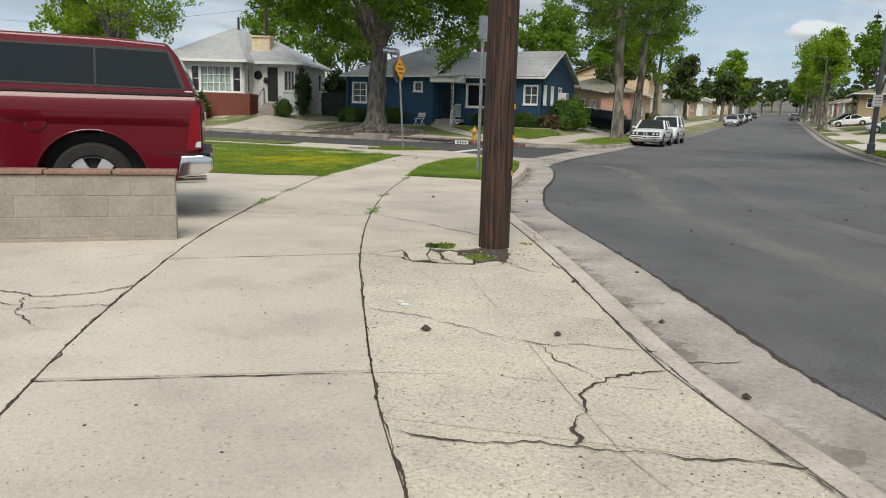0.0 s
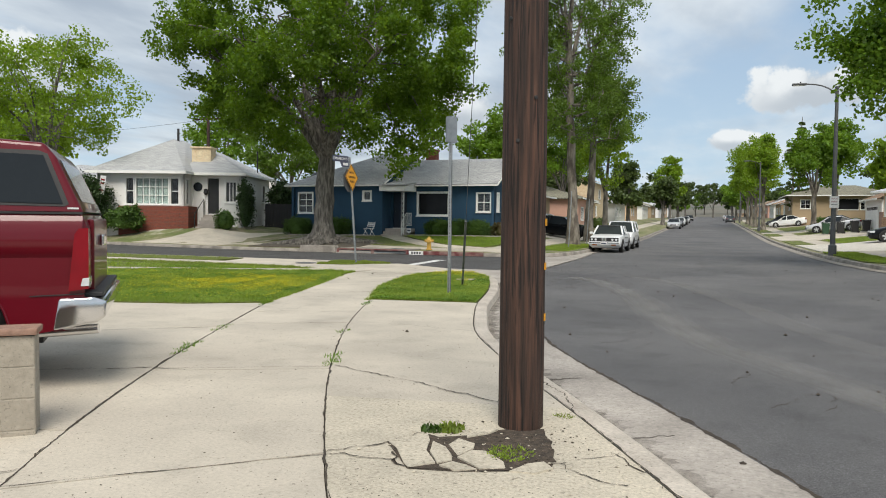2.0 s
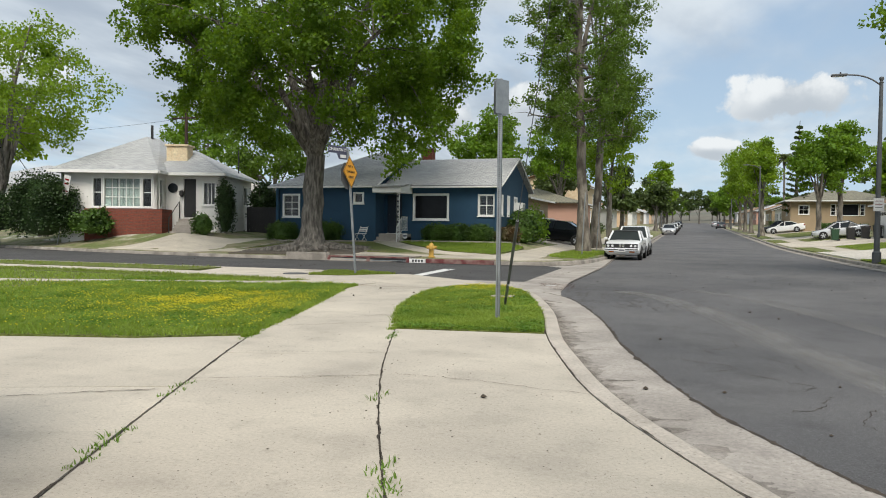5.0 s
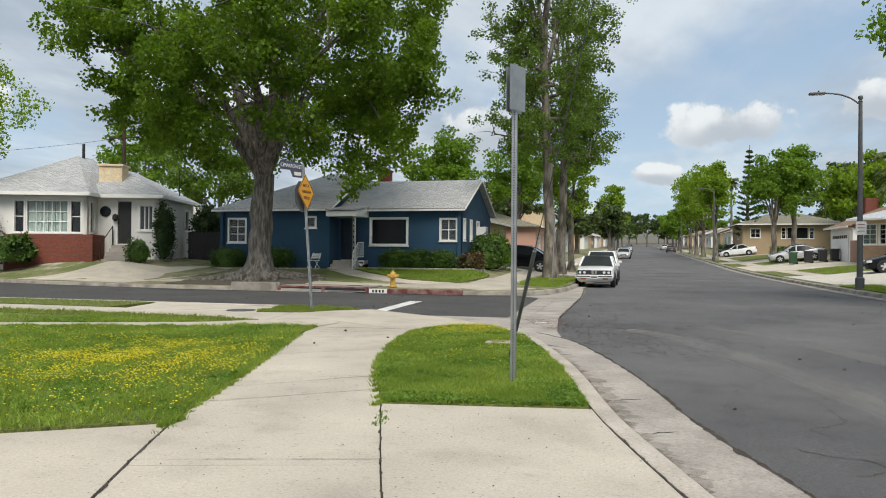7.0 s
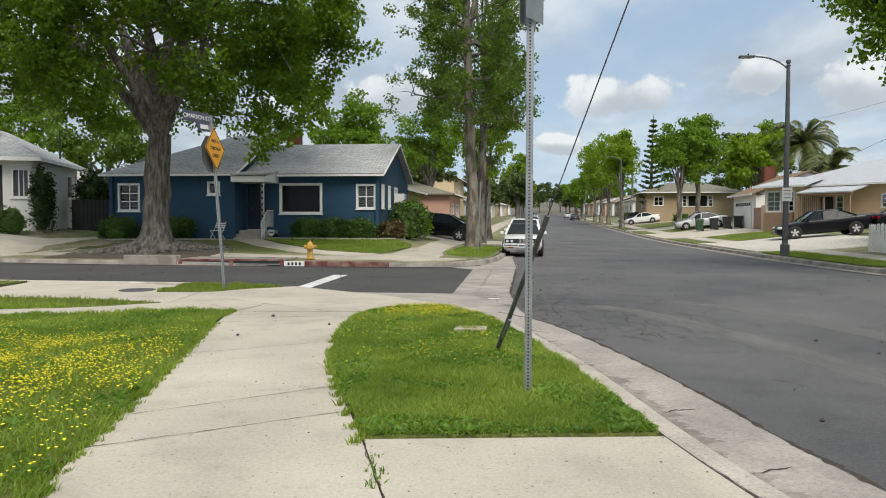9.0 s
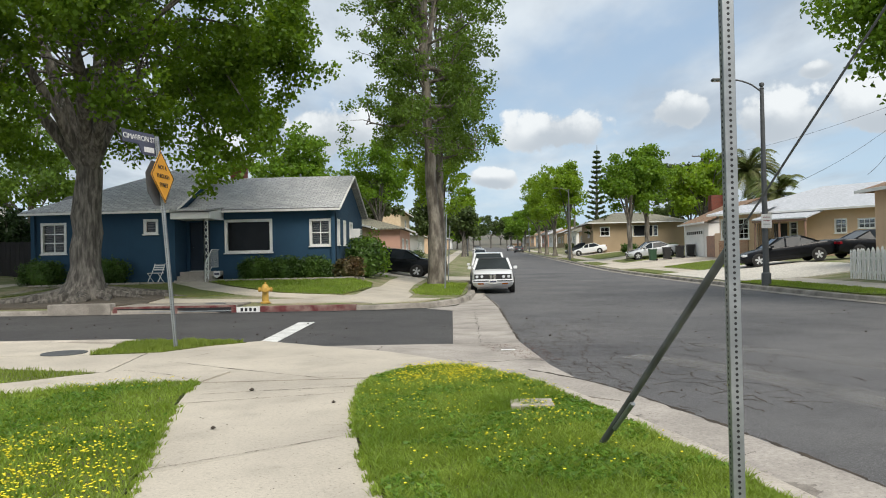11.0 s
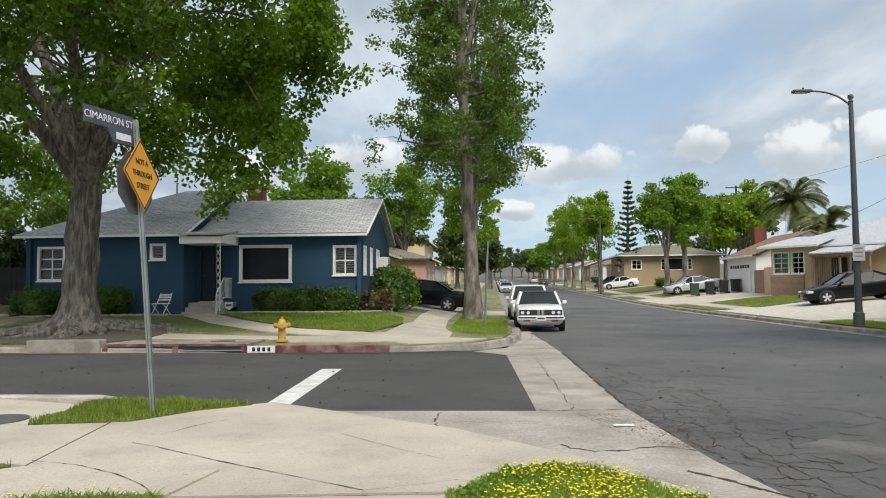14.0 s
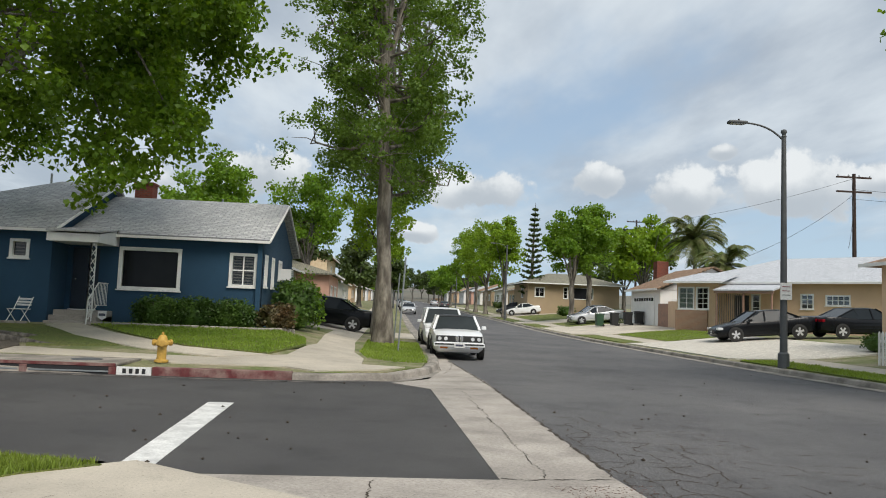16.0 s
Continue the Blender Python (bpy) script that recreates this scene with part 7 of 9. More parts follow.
    tip = 0.0
    if lot:
        c, s = math.cos(math.radians(turn)) * 1.4, math.sin(math.radians(turn)) * 1.4
        front, back = land(loc[0] + c, loc[1] + s), land(loc[0] - c, loc[1] - s)
        tip = -math.degrees(math.atan2(front - back, 2.8))
        loc = (loc[0], loc[1], (front + back) / 2 + 0.045)
    t.matrix_basis = Matrix.Translation(loc) @ pose(0, 0, 0, 0, 0, turn) @ pose(0, 0, 0, 0, tip)
    return t


rz = lambda x, y: street_h(y) + ROAD_Z + 0.005
# tree tops closing the far end of the street
for i in range(13):
    x = -40 + 6.6 * i
    tree("garden_tree", (x, 292 + 11 * (i % 3), street_h(300) - 0.2), 140 + i, 0.3, 2.5, 5.2 + 1.1 * (i % 4), 5.0, 3.4, 1800, 0.62, (LEAF_DARK, LEAF_MID, LEAF_POP)[i % 3], BARK_GREY, "leafy tree at the far end of the street", limbs=4, clump=1.0, gap=0.3, group="trees at the street end", twigs=4)
sedan((-6.2, 42.75, rz(-6.2, 42.7)), -91, WHITE_PAINT, "white boxy convertible with black soft top parked at the kerb", L=4.33, W=1.66, H=1.38, hood=0.90, trunk=0.98, boxy=True, soft_top=BLACK, kind_front="quad")
sedan((-6.25, 48.6, rz(-6.2, 48.6)), -90, WHITE_PAINT, "white estate wagon parked behind the convertible", L=4.6, W=1.72, H=1.62, hood=0.98, trunk=1.02, boxy=True, wagon=True)
sedan((-11.6, 54.0, g(-11.6, 54) + 0.02), 177, BLACK_PAINT, "black sedan parked on the driveway beside the blue house", L=4.9, W=1.84, H=1.46, lot=True)
sedan((-13.2, 56.4, g(-13, 56.4) + 0.02), 172, SILVER_PAINT, "silver car parked behind the black sedan", L=4.7, W=1.8, H=1.5, lot=True)
sedan((10.3, 53.8, g(10.3, 53.8) + 0.03), 174, BLACK_PAINT, "glossy black saloon parked on the stone forecourt", L=4.95, W=1.88, H=1.46, lot=True)
sedan((15.0, 53.2, g(15.0, 53.2) + 0.03), 2, BLACK_PAINT, "black saloon with red tail lamps parked on the forecourt", L=4.95, W=1.88, H=1.48, lot=True)
sedan((9.8, 81.6, g(9.8, 81.6) + 0.03), 176, SILVER_PAINT, "silver saloon parked on a driveway", L=4.7, W=1.82, H=1.45, lot=True)
sedan((10.2, 84.2, g(10.2, 84.2) + 0.03), 180, GREY_PAINT, "dark car parked on a driveway", L=4.6, W=1.82, H=1.5, lot=True)
sedan((8.5, 110.5, g(8.5, 110.5) + 0.03), 170, WHITE_PAINT, "white car parked on a driveway", L=4.6, W=1.8, H=1.45, lot=True)
sedan((8.5, 118, g(8.5, 118)), 165, GREY_PAINT, "dark car parked on a driveway", L=4.6, W=1.8, H=1.5, lot=True)
for i, (x, y, p, lab) in enumerate(((-6.1, 112, SILVER_PAINT, "silver"), (-6.1, 122, GREY_PAINT, "dark grey"), (-6.1, 132, WHITE_PAINT, "white"), (-6.1, 143, BLACK_PAINT, "black"), (2.7, 170, GREY_PAINT, "dark grey"), (-6.1, 160, SILVER_PAINT, "silver"), (2.7, 205, SILVER_PAINT, "silver"), (-6.1, 190, BLACK_PAINT, "black"))):
    sedan((x, y, rz(x, y)), -90 if x < 0 else 90, p, lab + " car parked along the kerb in the distance", group="cars along the street")

# ---- the red pickup and the block wall ----
def pickup():
    """Built along x with its tail at 0 and its near side at y 0, then turned into place."""
    t = thing("pickup_truck", (0, 0, 0), "dark red pickup with matching camper shell and chrome bumper", "pickup truck")
    Y0, Y1 = 0.0, 1.98
    WX, FX, WR = -1.10, -4.67, 0.42
    arch = [(WX + 0.56 * math.cos(a), 0.44 + 0.56 * math.sin(a)) for a in [math.pi * k / 16 for k in range(17)]]
    farch = [(x + FX - WX, z) for x, z in arch]
    outline = [(-0.22, 0.50), (-0.03, 0.72), (0.0, 0.95), (0.0, 1.30), (-0.04, 1.40), (-4.1, 1.40), (-5.1, 1.27), (-5.45, 1.12), (-5.52, 0.8), (-5.5, 0.5)] + list(reversed(farch)) + list(reversed(arch))
    bm = bmesh.new()
    bm_prism(bm, outline, Y1 - Y0, Matrix.Translation((0, Y0, 0)))
    bmesh.ops.recalc_face_normals(bm, faces=bm.faces)
    es = [e for e in bm.edges if len(e.link_faces) == 2 and e.calc_face_angle(0) > 0.9 and max(v.co.z for v in e.verts) > 1.2]
    bmesh.ops.bevel(bm, geom=es, offset=0.06, segments=4, profile=0.6, affect="EDGES", clamp_overlap=True)
    body = part("body", bm, RED_PAINT, t, smooth=True)
    # rounded shoulder swelling along the bed side
    for y, s in ((Y0, -1), (Y1, 1)):
        bm = bmesh.new()
        loft_rows = []
        for x in np.linspace(-0.03, -2.05, 12):
            loft_rows.append([bm.verts.new((x, y + s * o, z)) for z, o in ((1.385, 0.0), (1.33, 0.028), (1.2, 0.04), (1.12, 0.035), (1.06, 0.0))])
        for ra, rb in zip(loft_rows, loft_rows[1:]):
            for k in range(4):
                bm.faces.new((ra[k], ra[k + 1], rb[k + 1], rb[k]))
        part("shoulder", bm, RED_PAINT, body, smooth=True)
        for cx in (WX, FX):
            line = [(cx + 0.57 * math.cos(a), y + s * 0.0, 0.44 + 0.57 * math.sin(a)) for a in [math.pi * k / 24 for k in range(25)]]
            bm = bmesh.new(); bm_tube(bm, line, 0.010, 8); part("arch_flare", bm, RED_PAINT, body, smooth=True)
            wheel(t, cx, y - s * 0.13, WR, 0.28, s, spokes=5, m=Matrix.Translation((0, 0, 0.03)))
        bar("rail_gap", body, (-0.03, y + s * 0.002, 1.402), (-2.05, y + s * 0.002, 1.402), 0.02, 0.016, BLACK)
        bar("panel_gap", body, (-2.08, y + s * 0.002, 0.62), (-2.08, y + s * 0.002, 1.4), 0.012, 0.012, BLACK)
        bar("bumper_gap", body, (-0.02, y + s * 0.002, 0.775), (-0.40, y + s * 0.002, 0.765), 0.012, 0.008, BLACK)
    for cx in (WX, FX):
        bm = bmesh.new(); bm_box(bm, cx - 0.53, cx + 0.53, Y0 + 0.30, Y1 - 0.30, 0.35, 0.96); part("wheel_well", bm, BLACK, body)
    bm = bmesh.new(); bm_lathe(bm, [(0.105, 0), (0.105, 0.014), (0.098, 0.016)], 24, pose(-1.62, Y0, 1.09, 90)); part("fuel_door", bm, RED_PAINT, body)
    bm = bmesh.new(); bm_lathe(bm, [(0.112, 0), (0.112, 0.011)], 24, pose(-1.62, Y0, 1.09, 90)); part("fuel_door_gap", bm, BLACK, body)
    # camper shell
    prof = [(-0.03, 1.415), (-0.22, 1.84), (-0.31, 1.95), (-0.9, 1.985), (-2.08, 2.0), (-2.08, 1.415)]
    lean_in = 0.16
    bm = bmesh.new()
    a = [bm.verts.new((x, Y0 + 0.03 + (z - 1.415) * lean_in, z)) for x, z in prof]
    b = [bm.verts.new((x, Y1 - 0.03 - (z - 1.415) * lean_in, z)) for x, z in prof]
    n = len(prof)
    bm.faces.new(a); bm.faces.new(b[::-1])
    for k in range(n):
        bm.faces.new((a[k], b[k], b[(k + 1) % n], a[(k + 1) % n]))
    bmesh.ops.recalc_face_normals(bm, faces=bm.faces)
    bmesh.ops.bevel(bm, geom=[e for e in bm.edges if max(v.co.z for v in e.verts) > 1.6 and e.calc_face_angle(0) > 0.25], offset=0.04, segments=4, profile=0.6, affect="EDGES", clamp_overlap=True)
    shell = part("camper_shell", bm, RED_PAINT, t, "red camper shell", smooth=True)

    def on_side(x, z, out):
        return (x, Y0 + 0.03 + (z - 1.415) * lean_in - out, z)

    def pane(name, pts, out, m, parent):
        bm = bmesh.new()
        f = [bm.verts.new(on_side(x, z, out)) for x, z in pts]
        g2 = [bm.verts.new(on_side(x, z, -0.01)) for x, z in pts]
        bm.faces.new(f); bm.faces.new(g2[::-1])
        for k in range(len(pts)):
            bm.faces.new((f[k], g2[k], g2[(k + 1) % len(pts)], f[(k + 1) % len(pts)]))
        return part(name, bm, m, parent)

    fr = pane("window_frame", [(-0.13, 1.475), (-0.16, 1.455), (-2.0, 1.475), (-2.03, 1.50), (-2.03, 1.90), (-0.34, 1.885), (-0.28, 1.86)], 0.006, BLACK, shell)
    pane("pane", [(-0.17, 1.475), (-1.02, 1.49), (-1.02, 1.865), (-0.31, 1.85)], 0.012, GLASS, fr)
    pane("pane", [(-1.045, 1.49), (-2.0, 1.50), (-2.0, 1.88), (-1.045, 1.865)], 0.010, GLASS, fr)
    bar("badge", shell, on_side(-0.06, 1.44, 0.003), on_side(-0.14, 1.44, 0.003), 0.004, 0.014, SIGN_WHITE)
    bm = bmesh.new()
    bm_prism(bm, [(-0.062, 1.50), (-0.212, 1.83), (-0.26, 1.82), (-0.10, 1.49)], Y1 - Y0 - 0.6, Matrix.Translation((0, Y0 + 0.30, 0))); part("rear_pane", bm, DARK_PANE, shell)
    # cab
    lo4 = [(-2.12, Y0 + 0.05), (-4.35, Y0 + 0.09), (-4.35, Y1 - 0.09), (-2.12, Y1 - 0.05)]
    hi4 = [(-2.25, Y0 + 0.20), (-3.65, Y0 + 0.22), (-3.65, Y1 - 0.22), (-2.25, Y1 - 0.20)]
    bm = bmesh.new()
    lo = [bm.verts.new((x, y, 1.39)) for x, y in lo4]; hi = [bm.verts.new((x, y, 1.89)) for x, y in hi4]
    for k in range(4):
        bm.faces.new((lo[k], lo[(k + 1) % 4], hi[(k + 1) % 4], hi[k]))
    bm.faces.new(hi); bm.faces.new(lo[::-1])
    part("cab_glass", bm, GLASS, t, "dark cab windows")
    bm = bmesh.new(); bm_box(bm, -3.7, -2.2, Y0 + 0.18, Y1 - 0.18, 1.87, 1.95, 0.035); part("cab_roof", bm, RED_PAINT, t, smooth=True)
    for (x, y), (x2, y2) in zip(lo4, hi4):
        bar("pillar", t, (x, y, 1.38), (x2, y2, 1.90), 0.08, 0.07, RED_PAINT)
    for y in (Y0 + 0.04, Y1 - 0.04):
        bar("pillar", t, (-3.2, y, 1.38), (-3.2, y + (0.16 if y < 1 else -0.16), 1.90), 0.1, 0.05, RED_PAINT)
    # rear end: lamps, tailgate, bumper
    for y, s in ((Y0, 1), (Y1, -1)):
        bm = bmesh.new()
        bm_prism(bm, [(-0.13, 0.80), (0.012, 0.82), (0.012, 1.29), (-0.055, 1.285), (-0.085, 1.24)], 0.24, Matrix.Translation((0, y - 0.048 if s > 0 else y - 0.192, 0)))
        tl = part("tail_light", bm, TAIL_RED, t)
        bm = bmesh.new(); bm_prism(bm, [(-0.045, 0.84), (0.016, 0.84), (0.016, 0.905), (-0.03, 0.90)], 0.25, Matrix.Translation((0, y - 0.054 if s > 0 else y - 0.196, 0))); part("reverse_lens", bm, LENS, tl)
    bm = bmesh.new(); bm_box(bm, -0.02, 0.03, Y0 + 0.26, Y1 - 0.26, 0.74, 1.36, 0.02); tg = part("tailgate", bm, RED_PAINT, t)
    bm = bmesh.new(); bm_box(bm, 0.03, 0.065, 0.85, 1.13, 1.12, 1.22, 0.015); part("handle", bm, CHROME, tg)
    bm = bmesh.new()
    bm_prism(bm, [(-0.24, 0.50), (0.06, 0.55), (0.13, 0.60), (0.14, 0.72), (0.03, 0.755), (-0.20, 0.745)], Y1 - Y0 + 0.08, Matrix.Translation((0, Y0 - 0.05, 0)))
    bmesh.ops.bevel(bm, geom=bm.edges[:], offset=0.022, segments=3, profile=0.6, affect="EDGES", clamp_overlap=True)
    bp = part("rear_bumper", bm, CHROME, t, "chrome rear bumper", smooth=True)
    bm = bmesh.new(); bm_box(bm, -0.06, 0.11, Y0 + 0.05, Y1 - 0.05, 0.75, 0.785, 0.01); part("step_pad", bm, BLACK, bp)
    bm = bmesh.new(); bm_tube(bm, [(-0.7, Y0 + 0.35, 0.42), (0.06, Y0 + 0.22, 0.47)], 0.04, 12); part("exhaust", bm, CHROME, t, "chrome exhaust tip", smooth=True)
    for y, s in ((Y0, -1), (Y1, 1)):
        bm = bmesh.new(); bm_box(bm, -4.2, -3.95, y + s * 0.05, y + s * 0.30, 1.42, 1.68, 0.04); part("mirror", bm, RED_PAINT, t)
        bm = bmesh.new(); bm_box(bm, -5.56, -5.35, y - s * 0.08, y - s * 0.45, 0.85, 1.08, 0.03); part("headlight", bm, LENS, t)
    bm = bmesh.new(); bm_box(bm, -5.6, -5.48, Y0 + 0.5, Y1 - 0.5, 0.72, 1.14, 0.03); part("grille", bm, CHROME, t)
    bm = bmesh.new(); bm_box(bm, -5.7, -5.45, Y0, Y1, 0.42, 0.68, 0.04); part("front_bumper", bm, CHROME, t)
    bm = bmesh.new(); bm_box(bm, -5.3, -0.35, Y0 + 0.3, Y1 - 0.3, 0.36, 0.55); part("chassis", bm, BLACK, t)
    bm = bmesh.new(); bm_tube(bm, [(WX, Y0 + 0.2, 0.43), (WX, Y1 - 0.2, 0.43)], 0.07, 10); part("axle", bm, BLACK, t)
    t.matrix_basis = pose(-5.78, 7.75, 0.0, 0, 0, 41.35)
    return t


pickup()

wall = thing("block_wall", (-5.8, 6.3, 0), "low wall of grey concrete blocks with a brick cap", "wall")
A = Vector((-5.19, 6.77, 0))
wd = Vector((-0.75, -0.66, 0)).normalized()
wm = Matrix(((wd.x, wd.y, 0, A.x), (wd.y, -wd.x, 0, A.y), (0, 0, 1, 0), (0, 0, 0, 1)))
for row in range(4):
    x = -0.2 if row % 2 == 0 else 0.0
    while x < 1.58:
        x0, x1 = max(0.0, x) + 0.006, min(1.58, x + 0.4) - 0.006
        if x1 - x0 > 0.05:
            bm = bmesh.new(); bm_box(bm, x0, x1, 0.0 + random.uniform(-0.002, 0.002), 0.19, -0.17 + 0.2 * row + 0.004, 0.03 + 0.2 * row - 0.004, 0.005, wm); part("block", bm, BLOCK, wall)
        x += 0.4
bm = bmesh.new(); bm_box(bm, 0.004, 1.574, 0.004, 0.186, -0.14, 0.624, 0, wm); part("mortar", bm, MORTAR, wall)
x = -0.02
while x < 1.56:
    bm = bmesh.new(); bm_box(bm, x + 0.004, min(1.58, x + 0.58) - 0.004, -0.025, 0.215, 0.632, 0.675 + random.uniform(-0.003, 0.003), 0.012, wm); part("cap_brick", bm, CAPBRICK, wall)
    x += 0.58
for row in range(7):
    bm = bmesh.new(); bm_box(bm, 1.585, 1.97, -0.03, 0.25, -0.15 + 0.19 * row + 0.005, 0.04 + 0.19 * row - 0.005, 0.008, wm); part("pier_block", bm, BLOCK, wall)
bm = bmesh.new(); bm_box(bm, 1.56, 2.0, -0.05, 0.28, 1.182, 1.235, 0.012, wm); part("pier_cap", bm, CAPBRICK, wall)

# ---- wooden pole, posts and signs ----
pole = thing("utility_pole", (-2.40, 8.14, 0), "dark creosoted wooden utility pole set in broken concrete", "utility pole")
bm = bmesh.new()
bm_tube(bm, [(-2.40, 8.14, z) for z in np.linspace(-0.2, 10.8, 30)], [0.153 - 0.003 * k / 3 for k in range(30)], 40, wob=0.03)
for v in bm.verts:
    a = math.atan2(v.co.y - 8.14, v.co.x + 2.40)
    k = 1 + 0.022 * noise.noise(Vector((math.cos(a) * 9, math.sin(a) * 9, v.co.z * 0.25)))
    v.co.x, v.co.y = -2.40 + (v.co.x + 2.40) * k, 8.14 + (v.co.y - 8.14) * k
part("shaft", bm, POLE_WOOD, pole, smooth=True)
for z, a in ((1.37, -0.02), (1.08, 0.02), (0.74, 0.0)):
    bm = bmesh.new(); bm_box(bm, -0.003, 0.003, -0.018, 0.018, -0.024, 0.024, 0.002, Matrix.Translation((-2.40 + 0.155 * math.cos(-a), 8.14 + 0.155 * math.sin(-a), z)) @ pose(0, 0, 0, 0, 0, -math.degrees(a)))
    if a < 2:
        part("yellow_tag", bm, SIGN_YELLOW, pole, "small yellow tag nailed to the pole")
    else:
        bm.free()
for k in range(9):
    a, z = random.uniform(3.4, 5.6), random.uniform(0.5, 3.6)
    bm = bmesh.new(); bm_lathe(bm, [(0.0, 0), (0.014, 0.002), (0.012, 0.008), (0.0, 0.01)], 8, Matrix.Translation((-2.40 + 0.150 * math.cos(a), 8.14 + 0.150 * math.sin(a), z)) @ pose(0, 0, 0, 0, 90, math.degrees(a))); part("bolt", bm, BLACK, pole)
bm = bmesh.new(); bm_box(bm, -3.6, -1.2, 8.09, 8.19, 10.2, 10.32, 0.01); part("crossarm", bm, POLE_WOOD, pole)
# guy wire with its guard tube
g0, g1 = Vector((-6.08, 17.82, 0.0)), Vector((-2.40, 8.14, 10.4))
guy = thing("guy_wire", tuple(g0), "steel guy wire with a dark guard tube at its foot", "guy wire")
bm = bmesh.new(); bm_tube(bm, [g0 - (g1 - g0).normalized() * 0.1, g1], 0.0055, 6); part("wire", bm, LAMP_STEEL, guy)
d = (g1 - g0).normalized()
bm = bmesh.new(); bm_tube(bm, [g0 + d * 0.02, g0 + d * 1.95], 0.023, 12); part("guard", bm, STEEL_DULL, guy, "weathered grey guard tube", smooth=True)
bm = bmesh.new(); bm_tube(bm, [g0 + d * 0.30 + Vector((0, 0, -0.03)), g0 + d * 0.62 + Vector((0, 0, -0.045))], 0.018, 8); part("clamp", bm, STEEL, guy)


def perforated_post(parent, x, y, z0, z1, w=0.05):
    """A square steel post with a row of holes on each side."""
    bm = bmesh.new(); bm_box(bm, x - w / 2, x + w / 2, y - w / 2, y + w / 2, z0, z1, 0.004)
    p = part("post", bm, STEEL, parent, "perforated galvanised square post")
    vs, fs = [], []
    n = int((z1 - z0 - 0.1) / 0.026)
    for k in range(n):
        z = z0 + 0.05 + k * 0.026
        for s, ax in ((1, 0), (-1, 0), (1, 1), (-1, 1)):
            b = len(vs)
            for i in range(6):
                a = math.pi * i / 3
                u, v = 0.0075 * math.cos(a), 0.0075 * math.sin(a)
                vs.append((x + s * (w / 2 + 0.0008), y + u, z + v) if ax == 0 else (x + u, y + s * (w / 2 + 0.0008), z + v))
            fs.append(tuple(range(b, b + 6)))
    ob = soup("perforation", vs, fs, SIGN_BLACK)
    ob.parent = p
    ob["kind"] = "stuff"
    return p


def words(text, size, material, m, parent, name="lettering"):
    """Lettering as flat raised mesh in x, z of the axes m, centred."""
    cu = bpy.data.curves.new(name, "FONT")
    cu.body, cu.size, cu.extrude, cu.align_x, cu.align_y = text, size, 0.002, "CENTER", "CENTER"
    tmp = bpy.data.objects.new(name, cu)
    me = bpy.data.meshes.new_from_object(tmp)
    bpy.data.objects.remove(tmp)
    me.transform(m @ pose(0, 0, 0, 90))
    me.materials.clear(); me.materials.append(material)
    ob = new(name, me)
    ob.parent = parent
    if parent.parent is None:
        ob.matrix_parent_inverse = parent.matrix_basis.inverted()
    return ob


np_ = thing("sign_post", (-5.74, 16.05, 0), "perforated steel post with two small sign plates", "sign post")
perforated_post(np_, -5.74, 16.05, -0.05, 3.3, 0.055)
for dy, dx in ((-0.05, -0.02), (0.05, 0.05)):
    bm = bmesh.new(); bm_box(bm, -5.74 - 0.13 + dx, -5.74 + 0.13 + dx, -0.002, 0.002, 2.82, 3.28, 0.0, Matrix.Translation((0, 16.05 + dy, 0)))
    bmesh.ops.rotate(bm, cent=(-5.74, 16.05, 0), matrix=Matrix.Rotation(radians(62), 3, "Z"), verts=bm.verts)
    part("sign_plate", bm, STEEL, np_, "bare grey-white sign plate")

ss = thing("street_sign", (-11.65, 23.9, 0), "steel post with an amber diamond sign and a street name plate", "street sign")
perforated_post(ss, -11.65, 23.9, -0.05, 3.36)
DM = Matrix.Translation((-11.60, 23.88, 2.72)) @ pose(0, 0, 0, 0, 0, 89.5)     # diamond axes: x to its right, -y out of it
bm = bmesh.new(); bm_prism(bm, [(0, -0.42), (0.42, 0), (0, 0.42), (-0.42, 0)], 0.004, DM)
dia = part("diamond_plate", bm, SIGN_YELLOW, ss, "amber diamond plate with black words")
for k in range(4):
    a = [(0, -0.395), (0.395, 0), (0, 0.395), (-0.395, 0)]
    p, q = a[k], a[(k + 1) % 4]
    bar("border", dia, DM @ Vector((p[0], -0.003, p[1])), DM @ Vector((q[0], -0.003, q[1])), 0.008, 0.008, SIGN_BLACK)
for txt, z in (("NOT A", 0.14), ("THROUGH", 0.0), ("STREET", -0.14)):
    words(txt, 0.092, SIGN_BLACK, DM @ Matrix.Translation((0, -0.005, z)), dia)
OM = Matrix.Translation((-11.70, 23.90, 2.62)) @ pose(0, 0, 0, 0, 0, 86)
bm = bmesh.new(); bm_prism(bm, [(0.38 * math.cos(math.pi * (k + 0.5) / 4), 0.38 * math.sin(math.pi * (k + 0.5) / 4)) for k in range(8)], 0.004, OM)
part("octagon_plate", bm, LAMP_STEEL, ss, "dark back of an octagonal sign")
NM = Matrix.Translation((-11.68, 23.88, 3.20)) @ pose(0, 0, 0, 0, 0, 78)
bm = bmesh.new(); bm_prism(bm, [(-0.74, 0.0), (-0.40, 0.0), (-0.32, -0.15), (0.0, -0.15), (0.0, 0.19), (-0.74, 0.19)], 0.02, NM)
nmp = part("name_plate", bm, SIGN_NAVY, ss, "faded dark blue street name plate")
words("CIMARRON ST", 0.115, SIGN_WHITE, NM @ Matrix.Translation((-0.37, -0.003, 0.09)), nmp)
bar("number_bar", nmp, NM @ Vector((-0.28, -0.002, -0.07)), NM @ Vector((-0.04, -0.002, -0.07)), 0.004, 0.08, SIGN_WHITE)

